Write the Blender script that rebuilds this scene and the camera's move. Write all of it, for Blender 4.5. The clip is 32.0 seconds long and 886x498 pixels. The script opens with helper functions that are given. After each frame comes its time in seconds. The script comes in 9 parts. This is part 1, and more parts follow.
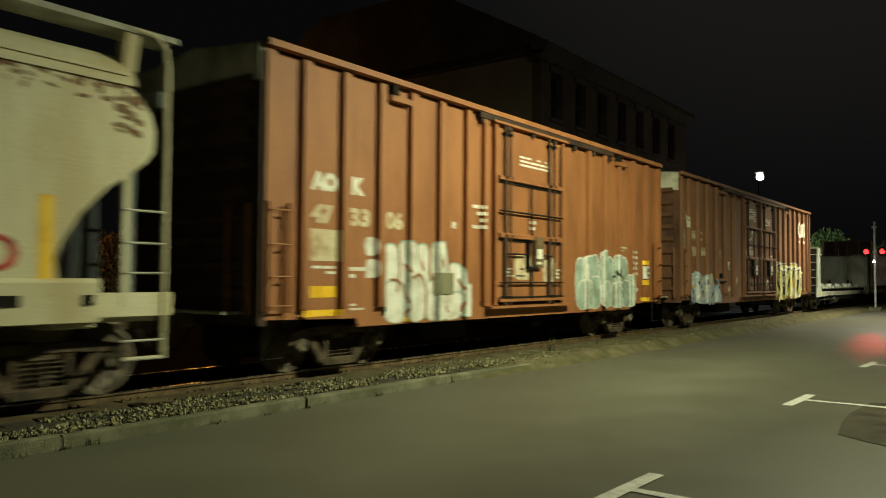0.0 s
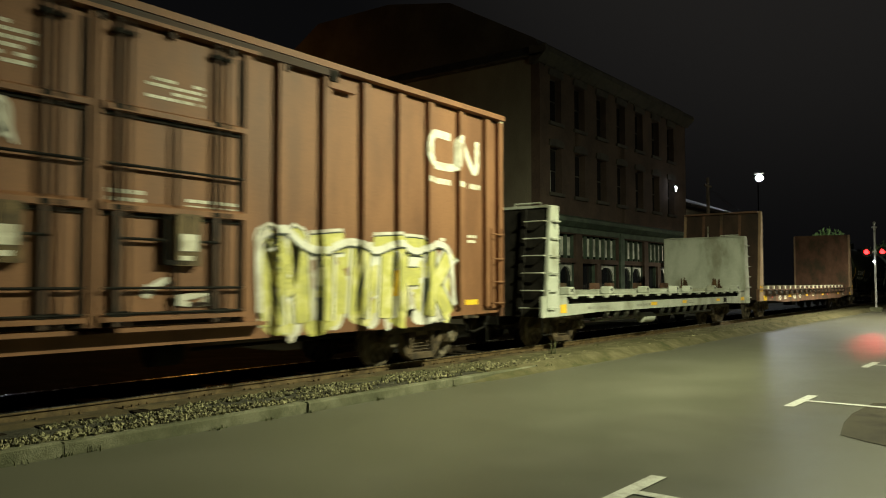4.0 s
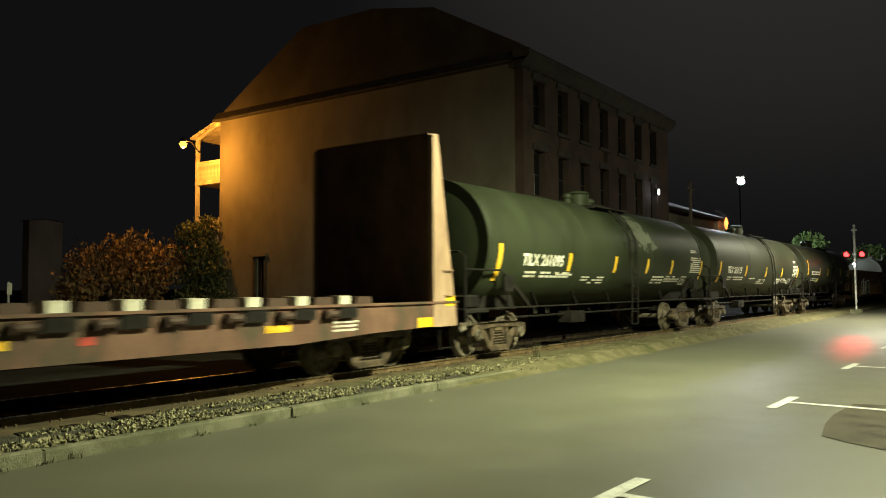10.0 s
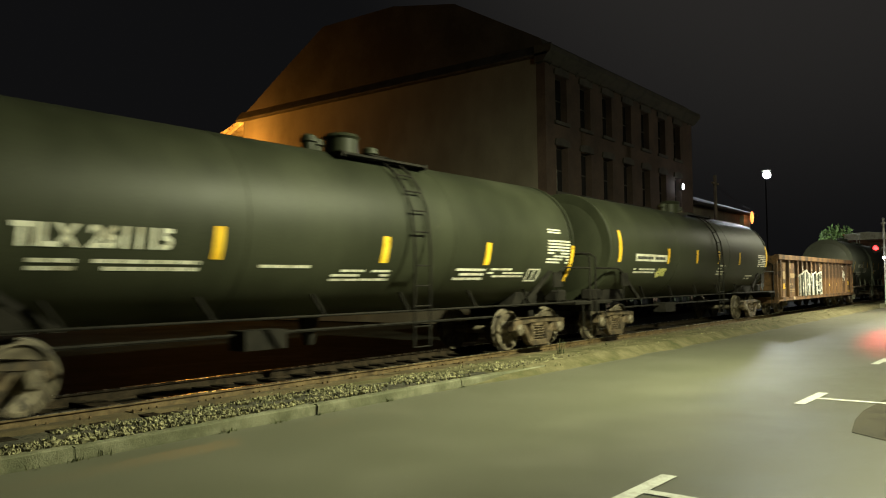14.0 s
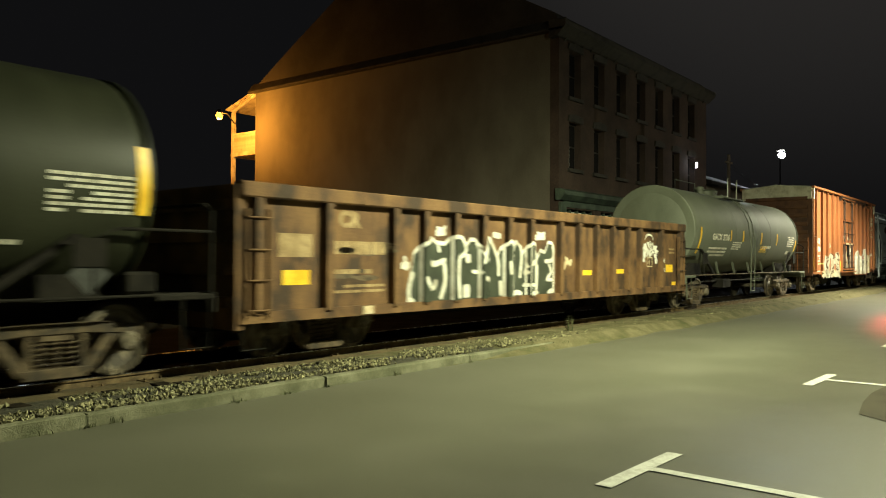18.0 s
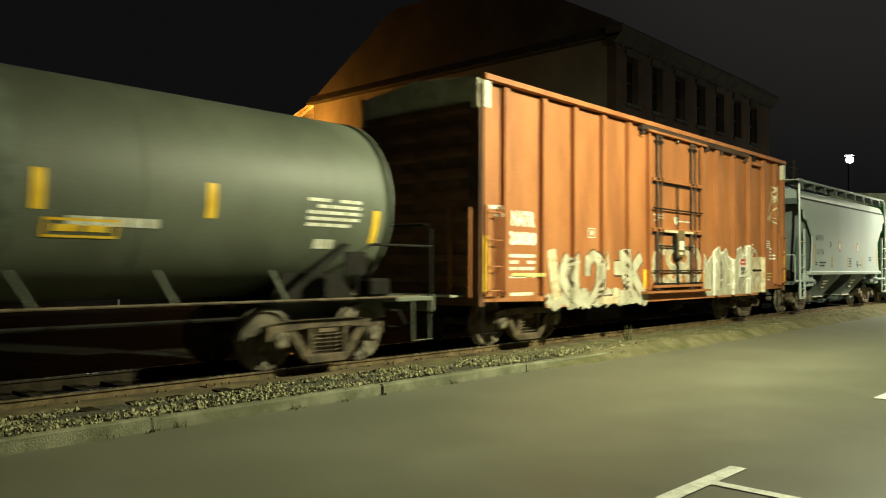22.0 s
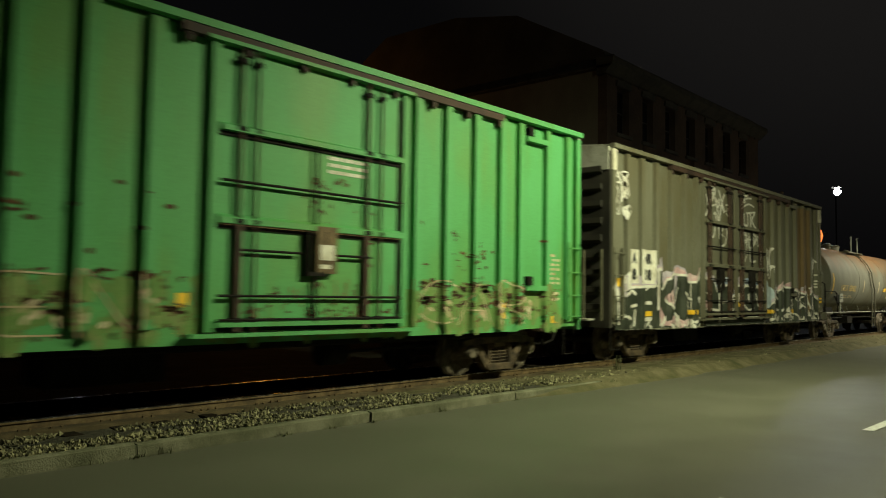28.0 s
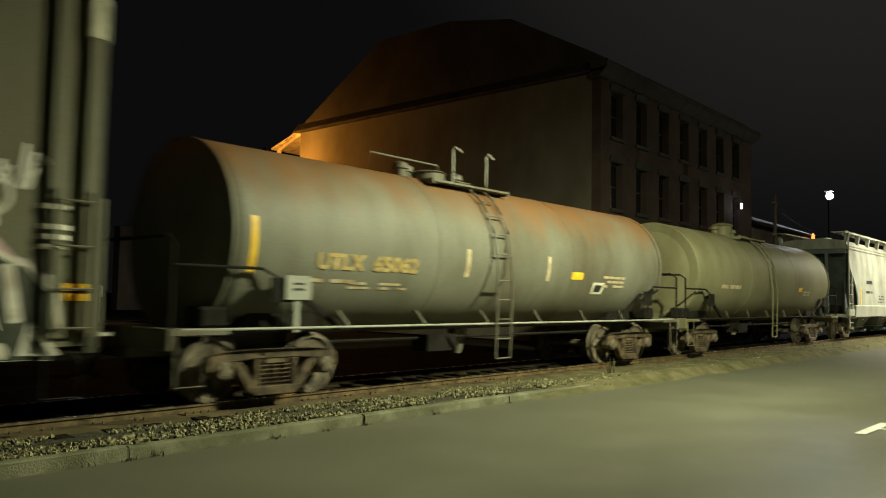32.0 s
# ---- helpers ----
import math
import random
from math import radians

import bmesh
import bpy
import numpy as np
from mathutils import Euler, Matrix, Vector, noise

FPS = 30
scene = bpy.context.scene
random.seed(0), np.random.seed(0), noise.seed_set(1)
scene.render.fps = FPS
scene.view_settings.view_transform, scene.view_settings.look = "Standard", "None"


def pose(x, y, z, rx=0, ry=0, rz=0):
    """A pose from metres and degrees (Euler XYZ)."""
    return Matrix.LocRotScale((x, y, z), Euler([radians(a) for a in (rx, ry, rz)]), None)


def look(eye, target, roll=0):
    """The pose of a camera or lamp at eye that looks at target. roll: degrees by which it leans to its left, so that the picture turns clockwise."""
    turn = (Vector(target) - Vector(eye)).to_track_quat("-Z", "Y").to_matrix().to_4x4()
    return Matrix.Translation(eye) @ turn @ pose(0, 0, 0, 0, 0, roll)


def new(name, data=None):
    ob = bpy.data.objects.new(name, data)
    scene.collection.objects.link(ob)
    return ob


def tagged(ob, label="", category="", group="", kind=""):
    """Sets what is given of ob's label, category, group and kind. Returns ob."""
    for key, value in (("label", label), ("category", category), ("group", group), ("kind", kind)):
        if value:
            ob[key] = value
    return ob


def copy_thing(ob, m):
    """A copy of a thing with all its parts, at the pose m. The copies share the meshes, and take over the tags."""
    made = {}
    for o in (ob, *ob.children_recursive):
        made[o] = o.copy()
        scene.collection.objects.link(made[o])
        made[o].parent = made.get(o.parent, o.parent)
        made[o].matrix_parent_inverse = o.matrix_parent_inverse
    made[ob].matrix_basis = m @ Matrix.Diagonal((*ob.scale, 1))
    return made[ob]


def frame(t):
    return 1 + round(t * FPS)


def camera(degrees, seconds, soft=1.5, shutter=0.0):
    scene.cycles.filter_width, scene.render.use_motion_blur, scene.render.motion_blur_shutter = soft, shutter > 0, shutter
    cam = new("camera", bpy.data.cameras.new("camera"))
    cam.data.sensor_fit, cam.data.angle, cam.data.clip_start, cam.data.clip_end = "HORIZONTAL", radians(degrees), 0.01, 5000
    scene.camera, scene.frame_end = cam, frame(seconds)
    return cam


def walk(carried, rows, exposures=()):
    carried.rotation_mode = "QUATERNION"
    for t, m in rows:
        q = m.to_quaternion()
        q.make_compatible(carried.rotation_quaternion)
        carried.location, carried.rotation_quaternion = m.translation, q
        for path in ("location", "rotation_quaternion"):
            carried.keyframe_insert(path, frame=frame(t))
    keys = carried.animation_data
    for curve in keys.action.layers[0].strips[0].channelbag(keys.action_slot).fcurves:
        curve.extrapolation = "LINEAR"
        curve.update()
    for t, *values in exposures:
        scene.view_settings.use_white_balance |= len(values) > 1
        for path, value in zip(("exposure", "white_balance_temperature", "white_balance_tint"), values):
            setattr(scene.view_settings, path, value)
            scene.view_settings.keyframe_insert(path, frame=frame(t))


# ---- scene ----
# ---- camera ----
CAM = [
    (0, -52.83, 2.24, 0.40), (0.5, -52.91, 2.24, 0.58), (1, -52.95, 2.27, 0.65), (1.5, -52.95, 2.29, 0.70), (2, -53.11, 2.37, 0.43), (2.5, -53.06, 2.43, 0.38),
    (3, -53.01, 2.48, 0.15), (3.5, -52.87, 2.55, 0.01), (4, -52.82, 2.51, -0.06), (4.5, -52.67, 2.52, 0.03), (6.5, -52.25, 2.37, -0.15), (7, -52.20, 2.34, -0.05),
    (7.5, -53.00, 2.32, 0.03), (8, -53.37, 2.35, 0.00), (8.5, -53.47, 2.40, 0.05), (9, -53.64, 2.50, 0.16), (9.5, -53.92, 2.64, -0.05), (10, -53.98, 2.79, -0.29),
    (10.5, -54.07, 2.82, -0.64), (11, -53.95, 2.85, -0.72), (11.5, -53.97, 2.77, -0.83), (12, -53.78, 2.78, -0.86), (12.5, -53.45, 2.72, -0.81), (13, -52.81, 2.65, -0.83),
    (13.5, -52.23, 2.65, -0.85), (14, -52.29, 2.58, -0.69), (14.5, -52.70, 2.55, -0.68), (15, -53.42, 2.57, -0.66), (15.5, -54.57, 2.59, -0.66), (17.5, -52.52, 1.31, 0.17),
    (18, -51.52, 0.75, 0.26), (18.5, -50.79, 0.69, 0.05), (19, -50.56, 0.60, 0.05), (19.5, -49.98, 0.59, -0.07), (20, -49.57, 0.56, -0.18), (20.5, -49.34, 0.73, -0.26),
    (21, -48.95, 0.93, -0.22), (21.5, -48.00, 1.07, 0.06), (22, -47.37, 1.37, 0.23), (22.5, -47.42, 1.53, 0.17), (23, -47.25, 1.68, 0.17), (23.5, -47.08, 1.85, 0.37),
    (24, -46.95, 2.05, 0.39), (24.5, -47.35, 2.07, 0.52), (25, -48.06, 2.22, 0.53), (25.5, -48.34, 2.34, 0.44), (26, -48.25, 2.49, 0.49), (26.5, -47.94, 2.62, 0.61),
    (28.5, -48.25, 3.58, 0.97), (29, -48.42, 3.68, 1.05), (29.5, -48.39, 3.78, 1.08), (30, -48.52, 3.84, 1.18), (30.5, -48.42, 3.78, 1.21), (31, -48.54, 3.71, 1.18),
    (31.5, -48.67, 3.69, 0.99), (32, -48.50, 3.58, 1.01),
]
EYE = 1.73
cam = camera(59.73, 32.0, soft=1.0, shutter=0.6)
EXPOSURES = [(0, 0), (0.5, 0.25), (1, 0.15), (2, 0.28), (3, 0.38), (4, 0.45), (6.5, 0.82), (8, 0.95), (9.5, 1.2), (11, 1.15), (15.5, 1.1), (19, 1.1), (20, 1.0), (22, 1.05), (23, 0.42), (24, 0.25), (25, -0.12), (26, -0.25), (26.5, -0.2), (29, 0.1), (30, 0.36), (31, 0.45), (31.5, 0.68), (32, 0.68)]
walk(cam, [(t, pose(0, 0, EYE, 90 + pitch, 0, yaw) @ pose(0, 0, 0, 0, 0, roll)) for t, yaw, pitch, roll in CAM], exposures=EXPOSURES)

# ---- light ----
world = bpy.data.worlds.new("night_sky")
scene.world = world
world.use_nodes = True
# dim night sky; lens glare of the street lamp is painted in high over +x
sky_nodes, sky_links = world.node_tree.nodes, world.node_tree.links
sky_way = sky_nodes.new("ShaderNodeTexCoord")
sky_dot = sky_nodes.new("ShaderNodeVectorMath")
sky_dot.operation = "DOT_PRODUCT"
sky_dot.inputs[1].default_value = Vector((0.80, 0.14, 0.58)).normalized()
sky_ramp = sky_nodes.new("ShaderNodeValToRGB")
sky_links.new(sky_way.outputs["Generated"], sky_dot.inputs[0])
sky_links.new(sky_dot.outputs["Value"], sky_ramp.inputs[0])
sky_ramp.color_ramp.interpolation = "EASE"
sky_ramp.color_ramp.elements[0].position, sky_ramp.color_ramp.elements[0].color = 0.82, (0.21, 0.21, 0.225, 1)
sky_ramp.color_ramp.elements[1].position, sky_ramp.color_ramp.elements[1].color = 1.0, (1.0, 0.93, 0.86, 1)
sky_links.new(sky_ramp.outputs[0], sky_nodes["Background"].inputs[0])
sky_nodes["Background"].inputs[1].default_value = 0.0108


def point(name, x, y, z, watts, colour, radius):
    lamp = bpy.data.lights.new(name, "POINT")
    lamp.energy, lamp.color, lamp.shadow_soft_size = watts, colour, radius
    ob = new(name, lamp)
    ob.location = (x, y, z)
    return ob


STREET_LAMPS = [(13.5, 0.6, 8.8, 6100, (0.97, 1.0, 0.62)), (41.0, 3.0, 8.8, 6500, (1.0, 0.97, 0.70))]
FAR_LED = (66.1, 17.4, 10.3)
SODIUM = (24.3, 33.75, 9.2)


def downlight(name, x, y, z, watts, colour, radius, cone, blend, tilt=0, turn=0):
    """A shielded street lamp: it shines down and aside but not above its rim."""
    lamp = bpy.data.lights.new(name, "SPOT")
    lamp.energy, lamp.color, lamp.shadow_soft_size, lamp.spot_size, lamp.spot_blend = watts, colour, radius, radians(cone), blend
    ob = new(name, lamp)
    ob.matrix_basis = pose(x, y, z, tilt, 0, turn)
    return ob


for lx, ly, lz, watts, colour in STREET_LAMPS:
    downlight("street_light", lx, ly, lz - 0.35, watts, colour, 0.16, 170 if lx < 20 else 150, 0.6).matrix_basis = look((lx, ly, lz - 0.35), (lx + 0.9, ly + 1.6, lz - 10.2) if lx < 20 else (lx, ly + 0.01, 0))
    point("street_light_spill", lx, ly, lz - 0.36, watts * (0.05 if lx < 20 else 0.03), colour, 0.16)
point("led_light", FAR_LED[0], FAR_LED[1] - 0.1, FAR_LED[2] - 0.6, 1500, (0.86, 0.93, 1.0), 0.7)
point("sodium_light", SODIUM[0] - 0.5, SODIUM[1] - 0.1, SODIUM[2] - 0.4, 620, (1.0, 0.40, 0.05), 0.15)
downlight("signal_light", 51.6, 7.0, 3.5, 2600, (1.0, 0.03, 0.03), 0.12, 3.4, 1.0).matrix_basis = look((51.6, 7.0, 3.5), (25.4, 3.75, 0))

# ---- materials ----


def rgb(c):
    return (*c, 1.0)


def shaded(name, base, dark=None, light=None, rough=0.6, metal=0.0, scale=1.0, fine=30.0, bump=0.1, streak=0.0, amount=0.5, spec=0.4, world_space=False):
    """A worn surface: broad stains and fine grain over a base colour, with relief; streak stretches the stains downwards."""
    m = bpy.data.materials.new(name)
    m.use_nodes = True
    nt = m.node_tree
    n, ln = nt.nodes, nt.links
    b = n["Principled BSDF"]
    tc = n.new("ShaderNodeTexCoord")
    mp = n.new("ShaderNodeMapping")
    mp.inputs["Scale"].default_value = (1, 1, 1 - 0.85 * streak)
    ln.new(tc.outputs["Object"], mp.inputs[0])
    big = n.new("ShaderNodeTexNoise")
    big.inputs["Scale"].default_value, big.inputs["Detail"].default_value, big.inputs["Roughness"].default_value = scale, 6, 0.6
    ln.new(mp.outputs[0], big.inputs["Vector"])
    small = n.new("ShaderNodeTexNoise")
    small.inputs["Scale"].default_value, small.inputs["Detail"].default_value = fine, 4
    ln.new(tc.outputs["Object"], small.inputs["Vector"])
    dark = dark or tuple(c * 0.55 for c in base)
    light = light or tuple(min(1, c * 1.25) for c in base)
    ramp = n.new("ShaderNodeValToRGB")
    e = ramp.color_ramp.elements
    e[0].position, e[0].color = 0.5 - 0.22 * amount, rgb(dark)
    e[1].position, e[1].color = 0.62, rgb(light)
    mid = ramp.color_ramp.elements.new(0.5)
    mid.color = rgb(base)
    ln.new(big.outputs["Fac"], ramp.inputs[0])
    mix = n.new("ShaderNodeMix")
    mix.data_type, mix.blend_type = "RGBA", "OVERLAY"
    mix.inputs[0].default_value = 0.35
    ln.new(ramp.outputs[0], mix.inputs[6])
    ln.new(small.outputs["Fac"], mix.inputs[7])
    ln.new(mix.outputs[2], b.inputs["Base Color"])
    rr = n.new("ShaderNodeMapRange")
    rr.inputs["To Min"].default_value, rr.inputs["To Max"].default_value = max(0.05, rough - 0.12), min(1, rough + 0.15)
    ln.new(big.outputs["Fac"], rr.inputs["Value"])
    ln.new(rr.outputs[0], b.inputs["Roughness"])
    b.inputs["Metallic"].default_value = metal
    b.inputs["Specular IOR Level"].default_value = spec
    if bump:
        bp = n.new("ShaderNodeBump")
        bp.inputs["Strength"].default_value, bp.inputs["Distance"].default_value = bump, 0.02
        ln.new(small.outputs["Fac"], bp.inputs["Height"])
        ln.new(bp.outputs[0], b.inputs["Normal"])
    return m


def glowing(name, colour, strength):
    m = bpy.data.materials.new(name)
    m.use_nodes = True
    b = m.node_tree.nodes["Principled BSDF"]
    b.inputs["Base Color"].default_value = rgb(colour)
    b.inputs["Emission Color"].default_value = rgb(colour)
    b.inputs["Emission Strength"].default_value = strength
    return m


def glass_pane(name, tint):
    m = bpy.data.materials.new(name)
    m.use_nodes = True
    b = m.node_tree.nodes["Principled BSDF"]
    b.inputs["Base Color"].default_value = rgb(tint)
    b.inputs["Roughness"].default_value, b.inputs["Specular IOR Level"].default_value = 0.06, 0.7
    return m


ASPHALT = shaded("asphalt", (0.098, 0.098, 0.070), (0.089, 0.090, 0.063), (0.107, 0.106, 0.077), rough=0.55, scale=0.7, fine=90, bump=0.15, amount=0.9, spec=0.24)
FADED_CREAM = shaded("cream_lettering", (0.55, 0.50, 0.32), (0.42, 0.33, 0.19), (0.6, 0.56, 0.4), rough=0.7, scale=5, fine=60, bump=0.02, amount=0.7)
OLD_STENCIL = shaded("worn_tan_stencil", (0.27, 0.185, 0.085), (0.16, 0.10, 0.045), (0.36, 0.26, 0.13), rough=0.75, scale=5, fine=50, bump=0.05, amount=1.0)
OCHRE = shaded("faded_ochre_lettering", (0.42, 0.31, 0.11), (0.26, 0.19, 0.08), (0.5, 0.38, 0.16), rough=0.7, scale=6, fine=60, bump=0.02, amount=0.9)
# rail and ballast colours made near-black for the shade beneath the train
FAR_RAIL_SHADE = shaded("shade_dark_rail", (0.03, 0.022, 0.014), rough=0.8, scale=5, fine=60, bump=0.2, spec=0.1)
BED_SHADE = shaded("shade_dark_ballast", (0.016, 0.014, 0.011), (0.01, 0.009, 0.007), (0.026, 0.022, 0.017), rough=0.9, scale=10, fine=60, bump=0.8, amount=1.0, spec=0.02)
SAND = shaded("sandy_verge", (0.105, 0.095, 0.050), (0.05, 0.056, 0.022), (0.145, 0.128, 0.072), rough=0.95, scale=2.2, fine=50, bump=0.5, amount=1.0, spec=0.1)
FINES = shaded("rusty_fines", (0.078, 0.058, 0.025), (0.04, 0.03, 0.014), (0.11, 0.082, 0.038), rough=0.95, scale=3, fine=60, bump=0.4, amount=1.0)
# end colours darker than the sides: the ends' shade is put into them
END_BLACK = shaded("shade_black_end_paint", (0.045, 0.024, 0.015), (0.026, 0.015, 0.010), (0.06, 0.034, 0.022), rough=0.7, scale=1.5, fine=40, bump=0.06, streak=0.6)
END_RED = shaded("shade_darkened_red_end_paint", (0.10, 0.044, 0.022), (0.055, 0.026, 0.014), (0.13, 0.06, 0.03), rough=0.7, scale=1.5, fine=40, bump=0.06, streak=0.6)
PATCH = shaded("asphalt_patch", (0.036, 0.032, 0.023), rough=0.7, scale=2, fine=110, bump=0.3, spec=0.05)
EARTH = shaded("earth", (0.018, 0.018, 0.014), rough=0.95, scale=0.4, fine=30, bump=0.4, spec=0.02)
BALLAST = shaded("ballast", (0.045, 0.042, 0.026), (0.022, 0.021, 0.013), (0.08, 0.075, 0.05), rough=0.95, scale=14, fine=60, bump=1.0, amount=1.0)
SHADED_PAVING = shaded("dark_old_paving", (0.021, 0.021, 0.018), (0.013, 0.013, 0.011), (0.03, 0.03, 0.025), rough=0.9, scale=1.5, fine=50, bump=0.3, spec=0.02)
STONE = shaded("gravel_stone", (0.21, 0.205, 0.175), (0.10, 0.095, 0.08), (0.34, 0.33, 0.29), rough=0.9, scale=6, fine=60, bump=0.2, amount=1.0)
CONCRETE = shaded("kerb_concrete", (0.118, 0.118, 0.070), (0.052, 0.058, 0.028), (0.175, 0.172, 0.112), rough=0.9, scale=2.2, fine=60, bump=0.5, amount=1.0)
ROAD_PAINT = shaded("road_paint", (0.33, 0.33, 0.30), (0.26, 0.26, 0.23), (0.37, 0.37, 0.34), rough=0.7, scale=9, fine=80, bump=0.1)
RUSTY_RAIL = shaded("rusty_rail", (0.118, 0.080, 0.034), (0.07, 0.046, 0.02), (0.16, 0.11, 0.052), rough=0.7, scale=5, fine=60, bump=0.2)
BRIGHT_RAIL = shaded("polished_rail_head", (0.55, 0.53, 0.5), rough=0.25, metal=1.0, scale=5, fine=60, bump=0.02)
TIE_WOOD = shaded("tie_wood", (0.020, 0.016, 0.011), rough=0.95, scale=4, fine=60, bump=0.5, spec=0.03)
TRUCK_STEEL = shaded("truck_steel", (0.078, 0.055, 0.030), (0.034, 0.025, 0.015), (0.13, 0.094, 0.054), rough=0.75, scale=6, fine=60, bump=0.2)
WHEEL_STEEL = shaded("wheel_steel", (0.105, 0.086, 0.058), (0.05, 0.04, 0.028), (0.18, 0.15, 0.105), rough=0.65, scale=7, fine=60, bump=0.1)
BLACK_STEEL = shaded("black_underframe", (0.014, 0.0125, 0.010), rough=0.8, scale=3, fine=50, bump=0.2, spec=0.12)
DARK_BAR = shaded("dark_rusty_bar", (0.055, 0.03, 0.018), rough=0.7, scale=4, fine=50, bump=0.1)
OXIDE_A = shaded("oxide_red_paint", (0.285, 0.112, 0.038), (0.225, 0.087, 0.03), (0.33, 0.135, 0.047), rough=0.62, scale=1.3, fine=40, bump=0.06, streak=0.8, amount=0.55)
OXIDE_B = shaded("brown_paint", (0.205, 0.094, 0.043), (0.155, 0.070, 0.032), (0.245, 0.115, 0.053), rough=0.62, scale=1.2, fine=40, bump=0.06, streak=0.8, amount=0.55)
OXIDE_K = shaded("orange_brown_paint", (0.30, 0.108, 0.034), (0.235, 0.083, 0.027), (0.345, 0.13, 0.042), rough=0.6, scale=1.2, fine=40, bump=0.06, streak=0.8, amount=0.55)
GREEN_M = shaded("green_paint", (0.085, 0.33, 0.098), (0.105, 0.30, 0.075), (0.095, 0.37, 0.125), rough=0.6, scale=0.7, fine=40, bump=0.06, streak=0.7, amount=0.5)
GREY_N = shaded("grey_green_paint", (0.124, 0.119, 0.076), (0.105, 0.086, 0.040), (0.150, 0.148, 0.102), rough=0.65, scale=0.8, fine=40, bump=0.06, streak=0.75, amount=0.95)
RUST_N = shaded("rust_brown_paint", (0.150, 0.100, 0.042), (0.105, 0.072, 0.032), (0.185, 0.125, 0.057), rough=0.75, scale=0.8, fine=40, bump=0.1, streak=0.8, amount=0.5)
GOND = shaded("gondola_rust", (0.112, 0.058, 0.023), (0.042, 0.024, 0.012), (0.17, 0.094, 0.037), rough=0.8, scale=1.8, fine=35, bump=0.2, streak=0.5, amount=0.45)
PALE_GREEN = shaded("pale_green_paint", (0.40, 0.42, 0.35), (0.25, 0.25, 0.19), (0.48, 0.50, 0.43), rough=0.6, scale=1.2, fine=40, bump=0.06, streak=0.6, amount=0.55)
FLAT_BEIGE = shaded("weathered_beige_steel", (0.31, 0.205, 0.125), (0.19, 0.115, 0.07), (0.38, 0.26, 0.165), rough=0.75, scale=1.6, fine=40, bump=0.1, streak=0.5, amount=0.9)
FLAT_BROWN = shaded("flatcar_brown", (0.135, 0.068, 0.042), (0.07, 0.05, 0.028), (0.18, 0.098, 0.062), rough=0.75, scale=1.4, fine=40, bump=0.12, streak=0.4, amount=0.5)
TANK_BLACK = shaded("tank_green_black", (0.022, 0.027, 0.0145), (0.014, 0.018, 0.009), (0.03, 0.037, 0.02), rough=0.50, scale=0.5, fine=40, bump=0.03, streak=0.7, amount=0.6, spec=0.12)
TANK_DARK = shaded("tank_neutral_black", (0.025, 0.0275, 0.016), (0.017, 0.019, 0.011), (0.034, 0.037, 0.022), rough=0.50, scale=0.5, fine=40, bump=0.03, streak=0.7, amount=0.6, spec=0.2)
TANK_GREY = shaded("tank_grey_green", (0.098, 0.107, 0.076), (0.072, 0.079, 0.055), (0.12, 0.13, 0.095), rough=0.58, scale=0.5, fine=40, bump=0.03, streak=0.7, amount=0.6, spec=0.5)
TANK_UTLX = shaded("tank_weathered_grey", (0.135, 0.132, 0.098), (0.09, 0.072, 0.044), (0.175, 0.172, 0.135), rough=0.6, scale=0.6, fine=40, bump=0.05, streak=0.7, amount=0.8)
TANK_OLIVE = shaded("tank_olive", (0.165, 0.155, 0.085), (0.11, 0.095, 0.048), (0.20, 0.19, 0.11), rough=0.6, scale=0.6, fine=40, bump=0.05, streak=0.7, amount=0.8)
RUST_TOP = shaded("rust_wash", (0.19, 0.102, 0.043), (0.135, 0.075, 0.034), (0.2, 0.13, 0.07), rough=0.8, scale=1.5, fine=30, bump=0.1)
GRIME = shaded("green_rust", (0.07, 0.036, 0.016), (0.035, 0.02, 0.01), (0.13, 0.07, 0.028), rough=0.8, scale=5, fine=50, bump=0.1, amount=1.0)
HOPPER_WHITE = shaded("hopper_pale_grey", (0.375, 0.43, 0.425), (0.325, 0.37, 0.355), (0.41, 0.47, 0.465), rough=0.30, scale=0.5, fine=40, bump=0.02, streak=0.8, amount=0.6, spec=0.5)
HOPPER_CREAM = shaded("hopper_cream", (0.60, 0.56, 0.37), (0.50, 0.43, 0.25), (0.66, 0.62, 0.44), rough=0.6, scale=1.0, fine=40, bump=0.05, streak=0.7, amount=0.7)
# slope and bay greys darkened to carry the shade below and behind the sides
HOPPER_SLOPE = shaded("shade_darkened_slope_grey", (0.15, 0.175, 0.175), (0.09, 0.105, 0.105), (0.18, 0.21, 0.21), rough=0.6, scale=1, fine=40, bump=0.05, amount=0.8)
HOPPER_BAY = shaded("shade_darkened_bay_grey", (0.088, 0.108, 0.105), rough=0.6, scale=1, fine=40, bump=0.05)
HOPPER_DULL = shaded("hopper_dull_grey", (0.27, 0.275, 0.235), (0.17, 0.16, 0.12), (0.33, 0.335, 0.29), rough=0.6, scale=1.0, fine=40, bump=0.05, streak=0.7, amount=0.7)
# plain grey that stands in for the faint reflection in the side windows
PANE_REFLECTION = shaded("pane_reflection_grey", (0.075, 0.068, 0.052), rough=0.8, scale=2, fine=40, bump=0.1)
GALVANISED = shaded("galvanised_sheet", (0.42, 0.42, 0.35), (0.28, 0.27, 0.21), (0.5, 0.5, 0.43), rough=0.6, scale=1.6, fine=40, bump=0.05)
CREAM_PAINT = shaded("cream_end_paint", (0.58, 0.55, 0.42), (0.42, 0.39, 0.28), (0.64, 0.62, 0.5), rough=0.65, scale=2, fine=40, bump=0.03)
